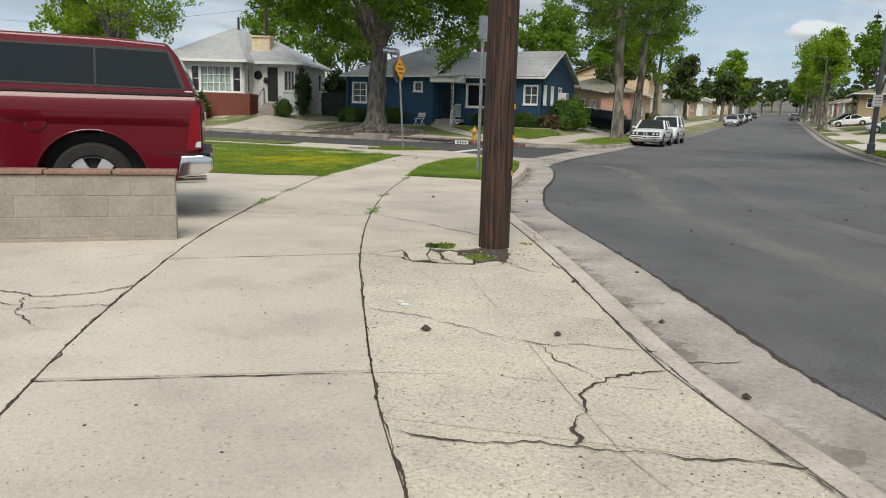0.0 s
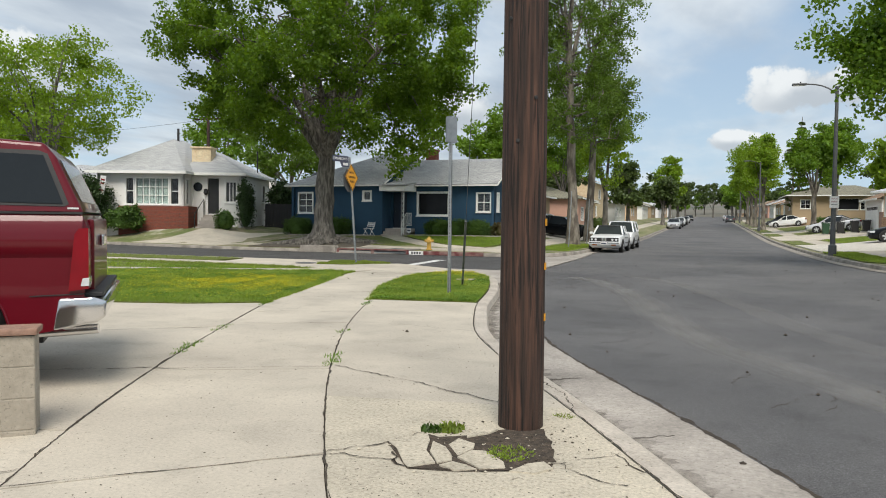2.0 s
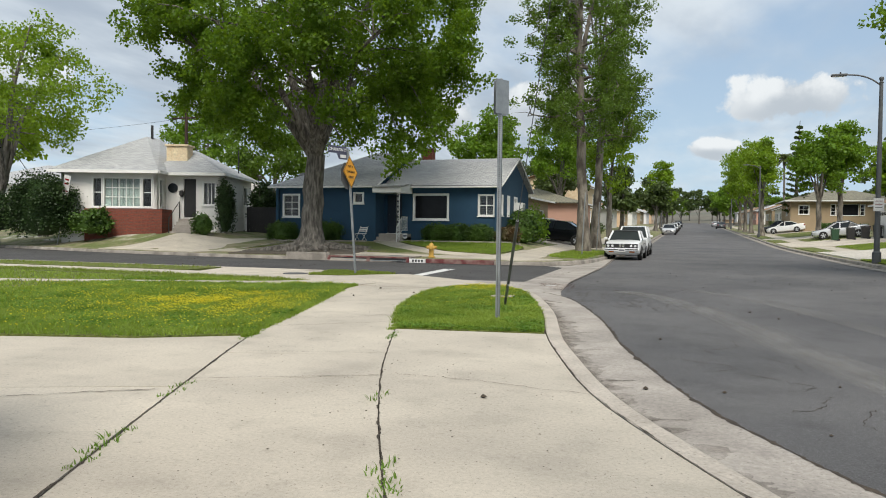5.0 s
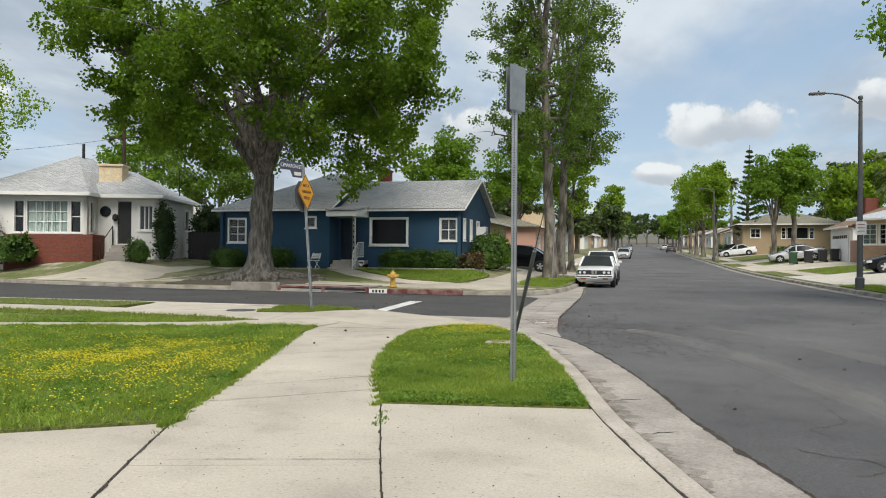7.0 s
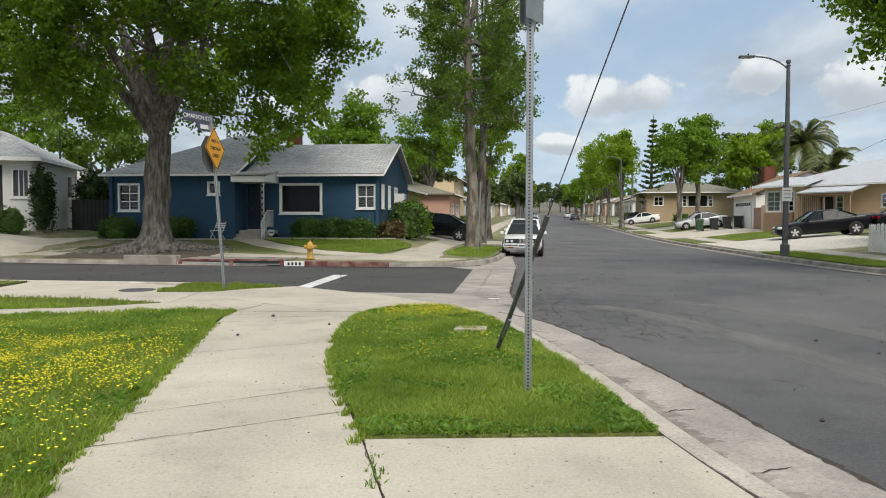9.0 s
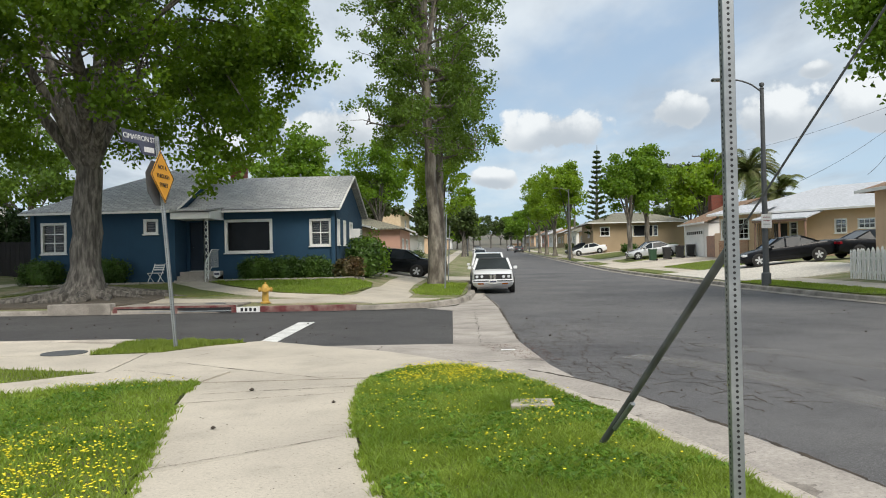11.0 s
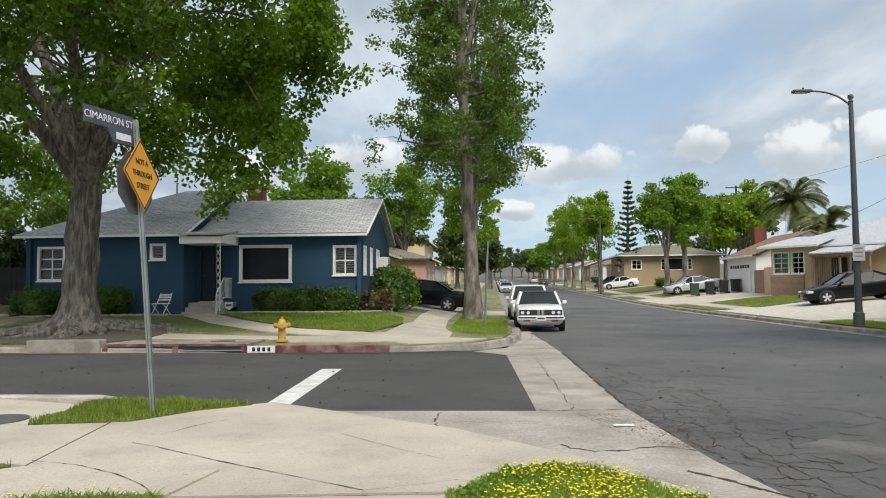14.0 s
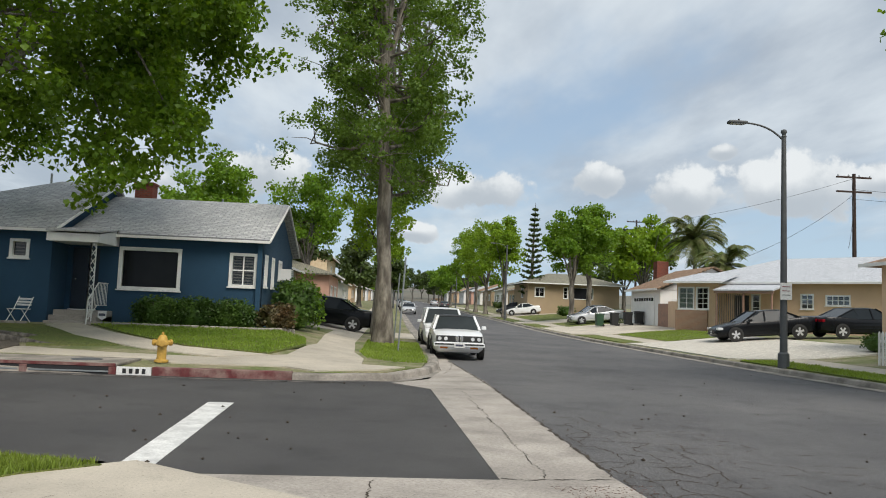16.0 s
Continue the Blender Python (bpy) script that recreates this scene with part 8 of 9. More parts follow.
ss.matrix_basis = Matrix.Translation((-11.65, 23.9, 0)) @ pose(0, 0, 0, 0, -4.3, 0)
sp = thing("parking_sign", (-35.6, 36.9, 0.15), "leaning post with a small white parking sign", "sign post")
px, py = -35.6, 36.9
bm = bmesh.new(); bm_tube(bm, [(px, py, 0.1), (px + 0.75, py, 3.75)], 0.03, 8); part("post", bm, STEEL, sp)
bm = bmesh.new(); bm_box(bm, -0.22, 0.22, -0.05, -0.04, -0.55, 0.55, 0.003); bmesh.ops.transform(bm, matrix=Matrix.Translation((px + 0.68, py, 3.3)) @ pose(0, 0, 0, 0, 11.6, 0), verts=bm.verts); pkp = part("sign_plate", bm, SIGN_WHITE, sp)
for k, zz in enumerate((0.32, 0.1, -0.3)):
    q = Matrix.Translation((px + 0.68, py, 3.3)) @ pose(0, 0, 0, 0, 11.6, 0)
    bar("text_bar", pkp, q @ Vector((-0.14, -0.054, zz)), q @ Vector((0.14, -0.054, zz)), 0.004, 0.09 if k < 2 else 0.05, TAIL_RED)
for x, y, zt in ((-8.1, 41.0, 3.0), (-8.2, 47.5, 2.8)):
    t = thing("kerb_post", (x, y, 0.05), "thin weathered steel sign post at the kerb", "sign post")
    bm = bmesh.new(); bm_tube(bm, [(x, y, 0), (x + 0.12, y, zt)], 0.028, 8); part("post", bm, STEEL, t)


def street_lamp(x, y, h, label):
    """A tapered lamp post with a curved arm to -x and a flat lantern."""
    z = land(x, y)
    t = thing("street_lamp", (x, y, z), label, "street lamp", "street lamps")
    bm = bmesh.new(); bm_tube(bm, [(x, y, z - 0.1), (x, y, z + 0.45), (x, y, z + 0.5), (x, y, z + h)], [0.17, 0.17, 0.115, 0.07], 14); part("post", bm, LAMP_STEEL, t, smooth=True)
    bm = bmesh.new(); bm_lathe(bm, [(0.07, 0), (0.085, 0.04), (0.05, 0.09), (0.095, 0.17), (0.08, 0.25), (0.0, 0.28)], 12, Matrix.Translation((x, y, z + h))); part("finial", bm, LAMP_STEEL, t, smooth=True)
    line = spline([(x, y, z + h - 0.1), (x - 0.35, y, z + h + 0.18), (x - 0.8, y, z + h + 0.36), (x - 1.3, y, z + h + 0.42)], 0.15)
    bm = bmesh.new(); bm_tube(bm, line, 0.032, 8); part("arm", bm, LAMP_STEEL, t, smooth=True)
    bm = bmesh.new(); bm_box(bm, x - 1.85, x - 1.25, y - 0.13, y + 0.13, z + h + 0.37, z + h + 0.46, 0.035); ln = part("lantern", bm, LAMP_STEEL, t)
    bm = bmesh.new(); bm_box(bm, x - 1.8, x - 1.35, y - 0.1, y + 0.1, z + h + 0.355, z + h + 0.368); part("lens", bm, LENS, ln)
    bm = bmesh.new(); bm_lathe(bm, [(0.03, 0), (0.03, 0.07), (0.0, 0.08)], 8, Matrix.Translation((x - 1.5, y, z + h + 0.46))); part("photocell", bm, BLACK, ln)
    return t


lp = street_lamp(3.98, 40.4, 7.35, "tall grey steel street lamp with a curved arm")
bm = bmesh.new(); bm_box(bm, 3.79, 4.17, 40.25, 40.26, 2.15, 2.68, 0.003); pl = part("sign_plate", bm, SIGN_WHITE, lp, "small white parking notice")
for k, m in enumerate((TAIL_RED, TAIL_RED, LAMP_STEEL)):
    bar("text_bar", pl, (3.85, 40.245, 2.56 - 0.13 * k), (4.11, 40.245, 2.56 - 0.13 * k), 0.004, 0.022, m)
for x, y in ((4.2, 98), (4.2, 160), (-8.0, 135)):
    street_lamp(x, y, 8.0, "distant grey street lamp with a curved arm")

# far utility poles and their wires
def far_pole(x, y, h, label):
    z = 0.5
    t = thing("utility_pole", (x, y, z), label, "utility pole")
    bm = bmesh.new(); bm_tube(bm, [(x, y, z), (x, y, z + h)], [0.2, 0.13], 8); part("shaft", bm, POLE_WOOD, t)
    for dz in (0.3, 1.5):
        bm = bmesh.new(); bm_box(bm, x - 1.5, x + 1.5, y - 0.06, y + 0.06, z + h - dz - 0.07, z + h - dz + 0.07, 0.01); part("crossarm", bm, POLE_WOOD, t)
    for k in range(4):
        bm = bmesh.new(); bm_lathe(bm, [(0.05, 0), (0.06, 0.1), (0.03, 0.18)], 8, Matrix.Translation((x - 1.35 + 0.9 * k, y, z + h - 0.23))); part("insulator", bm, STEEL, t)
    return t


far_pole(29.2, 75, 13.4, "tall wooden utility pole with crossarms behind the roofs")
far_pole(28.0, 125, 15.5, "wooden utility pole with crossarms beyond the houses")
far_pole(-17.5, 92, 9.5, "wooden utility pole with crossarm beyond the blue house")
far_pole(-47, 62, 12.0, "wooden utility pole beyond the white house")
wires = thing("overhead_wires", (20, 70, 10), "thin dark overhead wires between poles and houses", "wires")
for a, b, sag in (((29.2, 75, 12.2), (14.0, 66, 5.2), 0.6), ((29.2, 75, 12.0), (15.0, 54, 5.4), 0.6), ((29.2, 75, 12.6), (60, 62, 12), 1.0), ((28.8, 75, 11.8), (60, 60, 11.5), 1.0), ((-47, 62, 11.6), (-22, 60, 11.0), 0.6), ((-47, 62, 11.0), (-90, 62, 11.0), 0.9), ((-47, 62, 10.2), (-20, 58, 9.6), 0.6), ((29.2, 75, 13.5), (28.0, 125, 15.6), 0.8)):
    a, b = Vector(a), Vector(b)
    line = [a.lerp(b, k / 10) - Vector((0, 0, sag * 4 * (k / 10) * (1 - k / 10))) for k in range(11)]
    bm = bmesh.new(); bm_tube(bm, line, 0.014, 5); part("wire", bm, SIGN_BLACK, wires)

# ---- the far kerb: storm drain, hydrant, number ----
drain = thing("storm_drain", (-15.5, 33.5, 0), "kerb storm drain with red-edged concrete lid and dark mouth", "storm drain")
bm = bmesh.new(); bm_box(bm, -17.3, -13.75, 33.12, 34.6, 0.03, 0.10, 0.02); lid = part("lid", bm, KERB_OLD, drain)
bm = bmesh.new(); bm_box(bm, -17.3, -13.75, 33.09, 33.13, 0.035, 0.10, 0.01); part("painted_lip", bm, KERB_RED, drain, "worn red painted lip")
# no hollow here: a solid black block gives the opening its shade
bm = bmesh.new(); bm_box(bm, -17.2, -13.85, 33.10, 33.30, -0.13, 0.028); part("mouth", bm, SIGN_BLACK, drain, "dark drain opening")
for x in (-17.25, -15.5, -13.8):
    bm = bmesh.new(); bm_box(bm, x - 0.07, x + 0.07, 33.07, 33.2, -0.14, 0.03, 0.01); part("pillar", bm, KERB_RED, drain)
for k in range(2):
    bar("grate_bar", drain, (-17.15 + 1.75 * k, 33.09, -0.06), (-15.6 + 1.75 * k, 33.09, -0.06), 0.02, 0.03, STEEL)
bm = bmesh.new(); bm_lathe(bm, [(0.3, 0.0), (0.3, 0.012), (0.26, 0.016)], 20, Matrix.Translation((-14.6, 33.85, 0.10))); part("manhole_cover", bm, LAMP_STEEL, drain)
bm = bmesh.new(); bm_box(bm, -13.72, -13.05, 33.075, 33.12, -0.13, 0.045, 0.008)
num = solo("kerb_number_panel", bm, SIGN_WHITE, "white painted panel on the kerb face with dark digits", "kerb marking")
for k in range(4):
    bm = bmesh.new(); bm_box(bm, -13.60 + 0.125 * k, -13.53 + 0.125 * k, 33.070, 33.074, -0.085, 0.01)
    ob = finish("digit_bar", bm, SIGN_BLACK); ob.parent = num
bm = bmesh.new(); bm_box(bm, -13.04, -10.3, 33.085, 33.31, -0.13, 0.05, 0.02); solo("red_kerb", bm, KERB_RED, "kerb stretch with worn red paint", "kerb", "structure")
bm = bmesh.new(); bm_box(bm, -19.2, -17.35, 33.0, 33.35, -0.13, 0.20, 0.03); solo("lifted_kerb", bm, KERB_OLD, "kerb blocks lifted by tree roots", "kerb", "structure")
# roots and bare soil round the big tree
bm = bmesh.new()
for k in range(11):
    a = k * 0.6 + 0.2
    p = Vector((-20.3, 37.0, 0))
    l = random.uniform(1.8, 3.4)
    pts = [p + Vector((math.cos(a + 0.15 * math.sin(i * 1.3)) * (0.6 + l * i / 5), math.sin(a + 0.15 * math.sin(i)) * (0.6 + l * i / 5) * 0.8, 0)) for i in range(6)]
    for i, q in enumerate(pts):
        q.z = land(q.x, max(q.y, 33.6)) + 0.22 * (1 - i / 5) ** 1.5 - 0.02
    bm_tube(bm, pts, [0.26, 0.2, 0.15, 0.1, 0.07, 0.03], 8, wob=0.2)
roots = solo("surface_roots", bm, BARK_GREY, "thick grey surface roots spreading from the big trunk", "tree roots", "stuff", smooth=True)
sheet("bare_soil", [(-22.6, 33.8), (-18.2, 33.9), (-17.2, 34.9), (-17.3, 36.6), (-18.4, 38.8), (-22.3, 39.0), (-23.0, 36.5)], lambda x, y: land(x, y) + 0.05, SOIL, 0.8, 0.05, label="bare soil round the roots", category="soil")

hyd = thing("fire_hydrant", (-13.22, 34.25, 0.05), "yellow fire hydrant beside the kerb", "fire hydrant")
HM = Matrix.Translation((-13.22, 34.25, 0.06))
bm = bmesh.new(); bm_lathe(bm, [(0.15, 0), (0.15, 0.04), (0.10, 0.06), (0.095, 0.34), (0.13, 0.36), (0.13, 0.40), (0.115, 0.42), (0.105, 0.50), (0.06, 0.57), (0.0, 0.59)], 16, HM); part("barrel", bm, HYDRANT_Y, hyd, smooth=True)
for a in (0, 120, 240):
    bm = bmesh.new(); bm_lathe(bm, [(0.055, 0.08), (0.055, 0.17), (0.07, 0.17), (0.07, 0.21), (0.0, 0.215)], 10, HM @ pose(0, 0, 0.41, 0, 90, a - 75)); part("outlet_cap", bm, HYDRANT_Y, hyd)
bm = bmesh.new(); bm_lathe(bm, [(0.025, 0.58), (0.025, 0.64)], 5, HM); part("top_nut", bm, HYDRANT_Y, hyd)

# folding chair, alarm sign, satellite dish at the blue house
chair = thing("garden_chair", (-19.95, 41.75, 0.55), "white tubular folding chair leaning by the wall", "chair")
cz = land(-19.95, 41.75)
for s in (0, 0.42):
    bm = bmesh.new(); bm_tube(bm, [(-20.15 + s, 41.5, cz), (-20.05 + s, 41.75, cz + 0.42), (-20.0 + s, 41.95, cz + 0.80)], 0.014, 6); part("frame_tube", bm, TRIM, chair)
    bm = bmesh.new(); bm_tube(bm, [(-20.05 + s, 41.95, cz), (-20.15 + s, 41.55, cz + 0.42)], 0.014, 6); part("leg", bm, TRIM, chair)
bm = bmesh.new(); bm_box(bm, -20.12, -19.62, 41.55, 41.92, cz + 0.40, cz + 0.43, 0.01); part("seat", bm, SIGN_WHITE, chair)
for k in range(3):
    bar("back_strap", chair, (-20.02, 41.86 + 0.03 * k, cz + 0.55 + 0.09 * k), (-19.58, 41.86 + 0.03 * k, cz + 0.55 + 0.09 * k), 0.01, 0.06, SIGN_WHITE)
al = thing("alarm_sign", (-17.35, 41.7, 0.5), "small blue and white yard sign on a stake", "yard sign")
bm = bmesh.new(); bm_box(bm, -17.36, -17.34, 41.69, 41.71, 0.35, 0.7); part("stake", bm, STEEL, al)
bm = bmesh.new(); bm_prism(bm, [(-17.48, 0.95), (-17.22, 0.95), (-17.22, 0.75), (-17.35, 0.66), (-17.48, 0.75)], 0.01, Matrix.Translation((0, 41.68, 0))); pl = part("plate", bm, SIGN_WHITE, al)
bar("band", pl, (-17.45, 41.675, 0.83), (-17.25, 41.675, 0.83), 0.004, 0.08, SIGN_NAVY)
dish = thing("satellite_dish", (-26.0, 46.5, 3.5), "dark satellite dish on a mast behind the fence", "satellite dish")
bm = bmesh.new(); bm_tube(bm, [(-26.0, 46.5, 0.6), (-26.0, 46.5, 4.2)], 0.04, 8); part("mast", bm, STEEL, dish)
bm = bmesh.new(); bm_lathe(bm, [(0.0, 0.12), (0.25, 0.05), (0.42, 0.0), (0.43, 0.02), (0.2, 0.09), (0.0, 0.14)], 18, pose(-26.0, 46.4, 4.2, 65, 0, 20)); part("bowl", bm, LAMP_STEEL, dish, smooth=True)

# ---- bins and picket fence across the street ----
def wheelie_bin(x, y, m, label):
    z = land(x, y) + 0.05
    t = thing("wheelie_bin", (x, y, z), label, "bin", "bins by the driveway")
    bm = bmesh.new()
    vs = bm_box(bm, x - 0.3, x + 0.3, y - 0.32, y + 0.32, z + 0.06, z + 0.98, 0.03)
    for v in bm.verts:
        k = 0.84 + 0.16 * (v.co.z - z) / 0.98
        v.co.x, v.co.y = x + (v.co.x - x) * k, y + (v.co.y - y) * k
    part("tub", bm, m, t)
    bm = bmesh.new(); bm_box(bm, x - 0.34, x + 0.33, y - 0.34, y + 0.34, z + 0.985, z + 1.06, 0.03); part("lid", bm, m, t)
    for s in (-1, 1):
        bm = bmesh.new(); bm_lathe(bm, [(0.1, -0.03), (0.1, 0.03)], 12, Matrix.Translation((x + 0.27, y + s * 0.28, z + 0.10)) @ pose(0, 0, 0, 90)); part("wheel", bm, RUBBER, t)
    bar("handle", t, (x + 0.38, y - 0.25, z + 0.98), (x + 0.38, y + 0.25, z + 0.98), 0.03, 0.03, m)


wheelie_bin(8.4, 76.0, BIN_GREEN, "green wheelie bin standing on the driveway")
for x in (9.5, 10.6, 11.5):
    wheelie_bin(x, 75.6, BLACK, "black wheelie bin standing on the driveway")
pf = thing("picket_fence", (7.0, 38, 0.2), "white wooden picket fence in front of a yard", "fence")
for k in range(44):
    y = 40.2 - 0.16 * k
    z = land(7.0, y)
    bm = bmesh.new(); bm_prism(bm, [(-0.045, 0), (0.045, 0), (0.045, 1.0), (0, 1.07), (-0.045, 1.0)], 0.02, Matrix.Translation((7.0, y, z + 0.04)) @ pose(0, 0, 0, 0, 0, 90)); part("picket", bm, TRIM, pf)
for dz in (0.3, 0.8):
    bar("rail", pf, (7.04, 40.25, land(7, 38) + dz), (7.04, 33.2, land(7, 38) + dz), 0.04, 0.08, TRIM)
for k in range(20):
    x = 7.15 + 0.17 * k
    bm = bmesh.new(); bm_prism(bm, [(-0.045, 0), (0.045, 0), (0.045, 1.0), (0, 1.07), (-0.045, 1.0)], 0.02, Matrix.Translation((x, 40.25, land(x, 40.2) + 0.03))); part("picket", bm, TRIM, pf)

# ---- cracks, broken concrete, weeds, litter ----
def crack(bm, pts, w, z=0.0035, jag=0.03, seed=1):
    """A ragged line of dirt lying in a crack."""
    rnd = random.Random(seed)
    line = spline(pts, 0.022)
    prev = None
    for i, p in enumerate(line):
        d = (line[min(i + 1, len(line) - 1)] - line[max(i - 1, 0)]).normalized()
        n = Vector((-d.y, d.x, 0))
        o = n * (noise.noise(p * 4 + Vector((seed, 0, 0))) * jag * 1.6 + noise.noise(p * 17 + Vector((0, seed, 0))) * jag * 0.9 + noise.noise(p * 48 + Vector((0, seed, 2))) * min(jag * 0.6, 0.012))
        h = w * (0.2 + 1.3 * max(0, noise.noise(p * 6 + Vector((seed, 3, 0))) + 0.3) + 0.7 * max(0, noise.noise(p * 37 + Vector((seed, 5, 0))))) * 0.5
        a, b = bm.verts.new((p.x + o.x + n.x * h, p.y + o.y + n.y * h, z)), bm.verts.new((p.x + o.x - n.x * h, p.y + o.y - n.y * h, z))
        if prev:
            bm.faces.new((prev[0], prev[1], b, a))
        prev = (a, b)


bm = bmesh.new()
CRACKS = [
    ([(-0.32, 5.27), (-0.52, 5.09), (-0.62, 4.87), (-0.65, 4.65), (-0.58, 4.3), (-0.54, 4.15)], 0.022),
    ([(-1.23, 3.88), (-0.9, 3.99), (-0.54, 4.14), (-0.06, 4.27), (0.3, 4.37)], 0.016),
    ([(-2.29, 5.49), (-2.02, 5.52), (-1.66, 5.45), (-1.15, 5.35), (-0.75, 5.46), (-0.43, 5.52)], 0.010),
    ([(-1.15, 5.35), (-0.85, 5.12), (-0.63, 4.91)], 0.009),
    ([(-4.52, 9.42), (-3.94, 9.22), (-3.1, 8.86), (-2.6, 8.6)], 0.016),
    ([(-4.71, 4.62), (-4.38, 4.63), (-4.17, 4.85), (-4.07, 5.2)], 0.02),
    ([(-4.27, 4.32), (-4.04, 4.5), (-3.77, 4.74)], 0.012), ([(-4.41, 4.6), (-4.2, 4.4), (-4.03, 4.28), (-3.75, 4.17)], 0.01), ([(-4.6, 4.45), (-4.3, 4.42), (-4.15, 4.62)], 0.01),
    ([(-8.6, 7.25), (-6.7, 8.29), (-6.29, 8.51), (-5.85, 8.75)], 0.02), ([(-8.9, 9.72), (-8.18, 10.21), (-7.65, 10.58), (-7.14, 10.95)], 0.016),
    ([(-5.36, 5.07), (-5.1, 5.63), (-4.71, 6.25)], 0.006),
    ([(-5.66, 12.21), (-5.01, 12.17), (-4.41, 12.08), (-3.96, 12.01)], 0.009),
    ([(-3.35, 7.12), (-3.2, 7.3), (-3.05, 7.5), (-2.95, 7.72)], 0.012), ([(-3.3, 7.1), (-3.0, 7.15), (-2.8, 7.08)], 0.01), ([(-2.95, 7.29), (-2.8, 7.08), (-2.3, 7.2), (-1.95, 7.45)], 0.022), ([(-2.0, 7.45), (-1.75, 7.25), (-1.6, 7.2)], 0.012), ([(-1.95, 7.5), (-1.7, 7.75)], 0.008),
    ([(-1.05, 6.6), (-1.45, 7.35), (-1.75, 7.75)], 0.010), ([(-2.6, 9.6), (-2.3, 9.1), (-2.1, 8.6)], 0.012),
]
for i, (pts, w) in enumerate(CRACKS):
    crack(bm, pts, w * 0.9, 0.006, seed=i)
# dirt packed into the long joints and some cross joints
crack(bm, [tuple(p.xy) for p in L_EDGE[::4] if p.y < 13.8], 0.016, 0.004, 0.012, 401)
crack(bm, [tuple(p.xy) for p in R_EDGE[::4] if p.y < 15.0], 0.014, 0.004, 0.010, 402)
crack(bm, [(p.x - 0.03, p.y) for p in KERB_L[::3] if p.y < 15.2], 0.010, 0.0075, 0.008, 403)
for k, (yl, yr) in enumerate(zip(CUTS_L, CUTS_R)):
    pa, pb = min(L_EDGE, key=lambda p: abs(p.y - yl)), min(R_EDGE, key=lambda p: abs(p.y - yr))
    crack(bm, [tuple(pa.xy), tuple(((pa + pb) / 2).xy), tuple(pb.xy)], 0.007 if k != 2 else 0.012, 0.004, 0.006, 410 + k)
for i, (pts, w) in enumerate((([(-11.15, 22.45), (-10.74, 22.21), (-9.98, 21.71), (-9.2, 21.24), (-8.74, 20.96)], 0.015), ([(-8.74, 20.96), (-8.4, 21.12), (-8.1, 21.26)], 0.007), ([(-11.6, 21.66), (-11.13, 21.52), (-10.63, 21.22), (-10.23, 20.85), (-10.0, 20.5)], 0.013), ([(-9.78, 20.02), (-9.22, 20.17), (-8.58, 20.32), (-8.16, 20.41)], 0.011), ([(-11.04, 22.79), (-10.9, 23.3), (-10.7, 23.62)], 0.008), ([(-9.3, 22.9), (-8.6, 22.2), (-8.25, 21.9)], 0.005))):
    crack(bm, pts, w, 0.0225 if i == 2 else 0.004, 0.008, 430 + i)
solo("pavement_cracks", bm, CRACK, "dark ragged cracks in the concrete pavement", "cracks", "stuff")
bm = bmesh.new()
for i, (pts, w) in enumerate((([(-2.09, 6.76), (-1.15, 5.35), (-0.7, 4.66), (-0.37, 4.18), (-0.12, 3.92)], 0.006), ([(-1.66, 4.48), (-1.18, 4.7), (-0.69, 4.83), (-0.15, 4.99)], 0.004), ([(-2.6, 6.2), (-1.9, 6.45), (-1.1, 6.7)], 0.004))):
    crack(bm, pts, w, 0.003, 0.004, 50 + i)
solo("scored_lines", bm, GUTTER, "faint scored lines in the worn slabs", "scored lines", "stuff")
bm = bmesh.new()
for i, (pts, w) in enumerate((([(-8.75, 23.35), (-8.48, 23.9), (-8.52, 24.35), (-8.45, 24.8)], 0.02), ([(-7.2, 23.0), (-6.9, 22.7), (-6.3, 22.9), (-6.0, 22.75)], 0.025), ([(-7.3, 24.95), (-6.7, 24.93), (-6.2, 25.0)], 0.02), ([(-7.55, 32.3), (-6.9, 32.45), (-6.35, 32.4)], 0.02), ([(-6.85, 25.0), (-6.9, 28.0), (-6.95, 32.0)], 0.012), ([(-8.4, 24.2), (-7.6, 24.05), (-7.1, 23.9)], 0.012))):
    crack(bm, pts, w, ROAD_Z + 0.0265, 0.04, 70 + i)
for i, y in enumerate((3.2, 5.6, 7.0, 8.4, 10.0, 11.6, 13.1, 14.6, 16.1, 17.6, 19.0)):
    p = min(KERB_L, key=lambda q: abs(q.y - y))
    d = Vector((0.85, 0.45, 0)).normalized()
    crack(bm, [tuple((p + d * 0.22).xy), tuple((p + d * 0.5 + Vector((0, 0.04, 0))).xy), tuple((p + d * 0.84).xy)], 0.014, -0.1135, 0.03, 90 + i)
soft = bmesh.new()
for i, (o, w) in enumerate(((0.25, 0.34), (0.22, 0.20))):
    crack(soft, [(p.x + q.y * o, p.y - q.x * o) for p, q in ((p, (KERB_L[min(k + 1, len(KERB_L) - 1)] - KERB_L[max(k - 1, 0)]).normalized()) for k, p in enumerate(KERB_L)) if p.y > 0][::2], w, -0.1158 + 0.0006 * i, 0.03, 120 + i)
solo("gutter_stain", soft, STAIN, "brown stain along the foot of the kerb", "stain", "stuff")
solo("gutter_cracks", bm, CRACK, "cracks and joints in the concrete gutter", "cracks", "stuff")
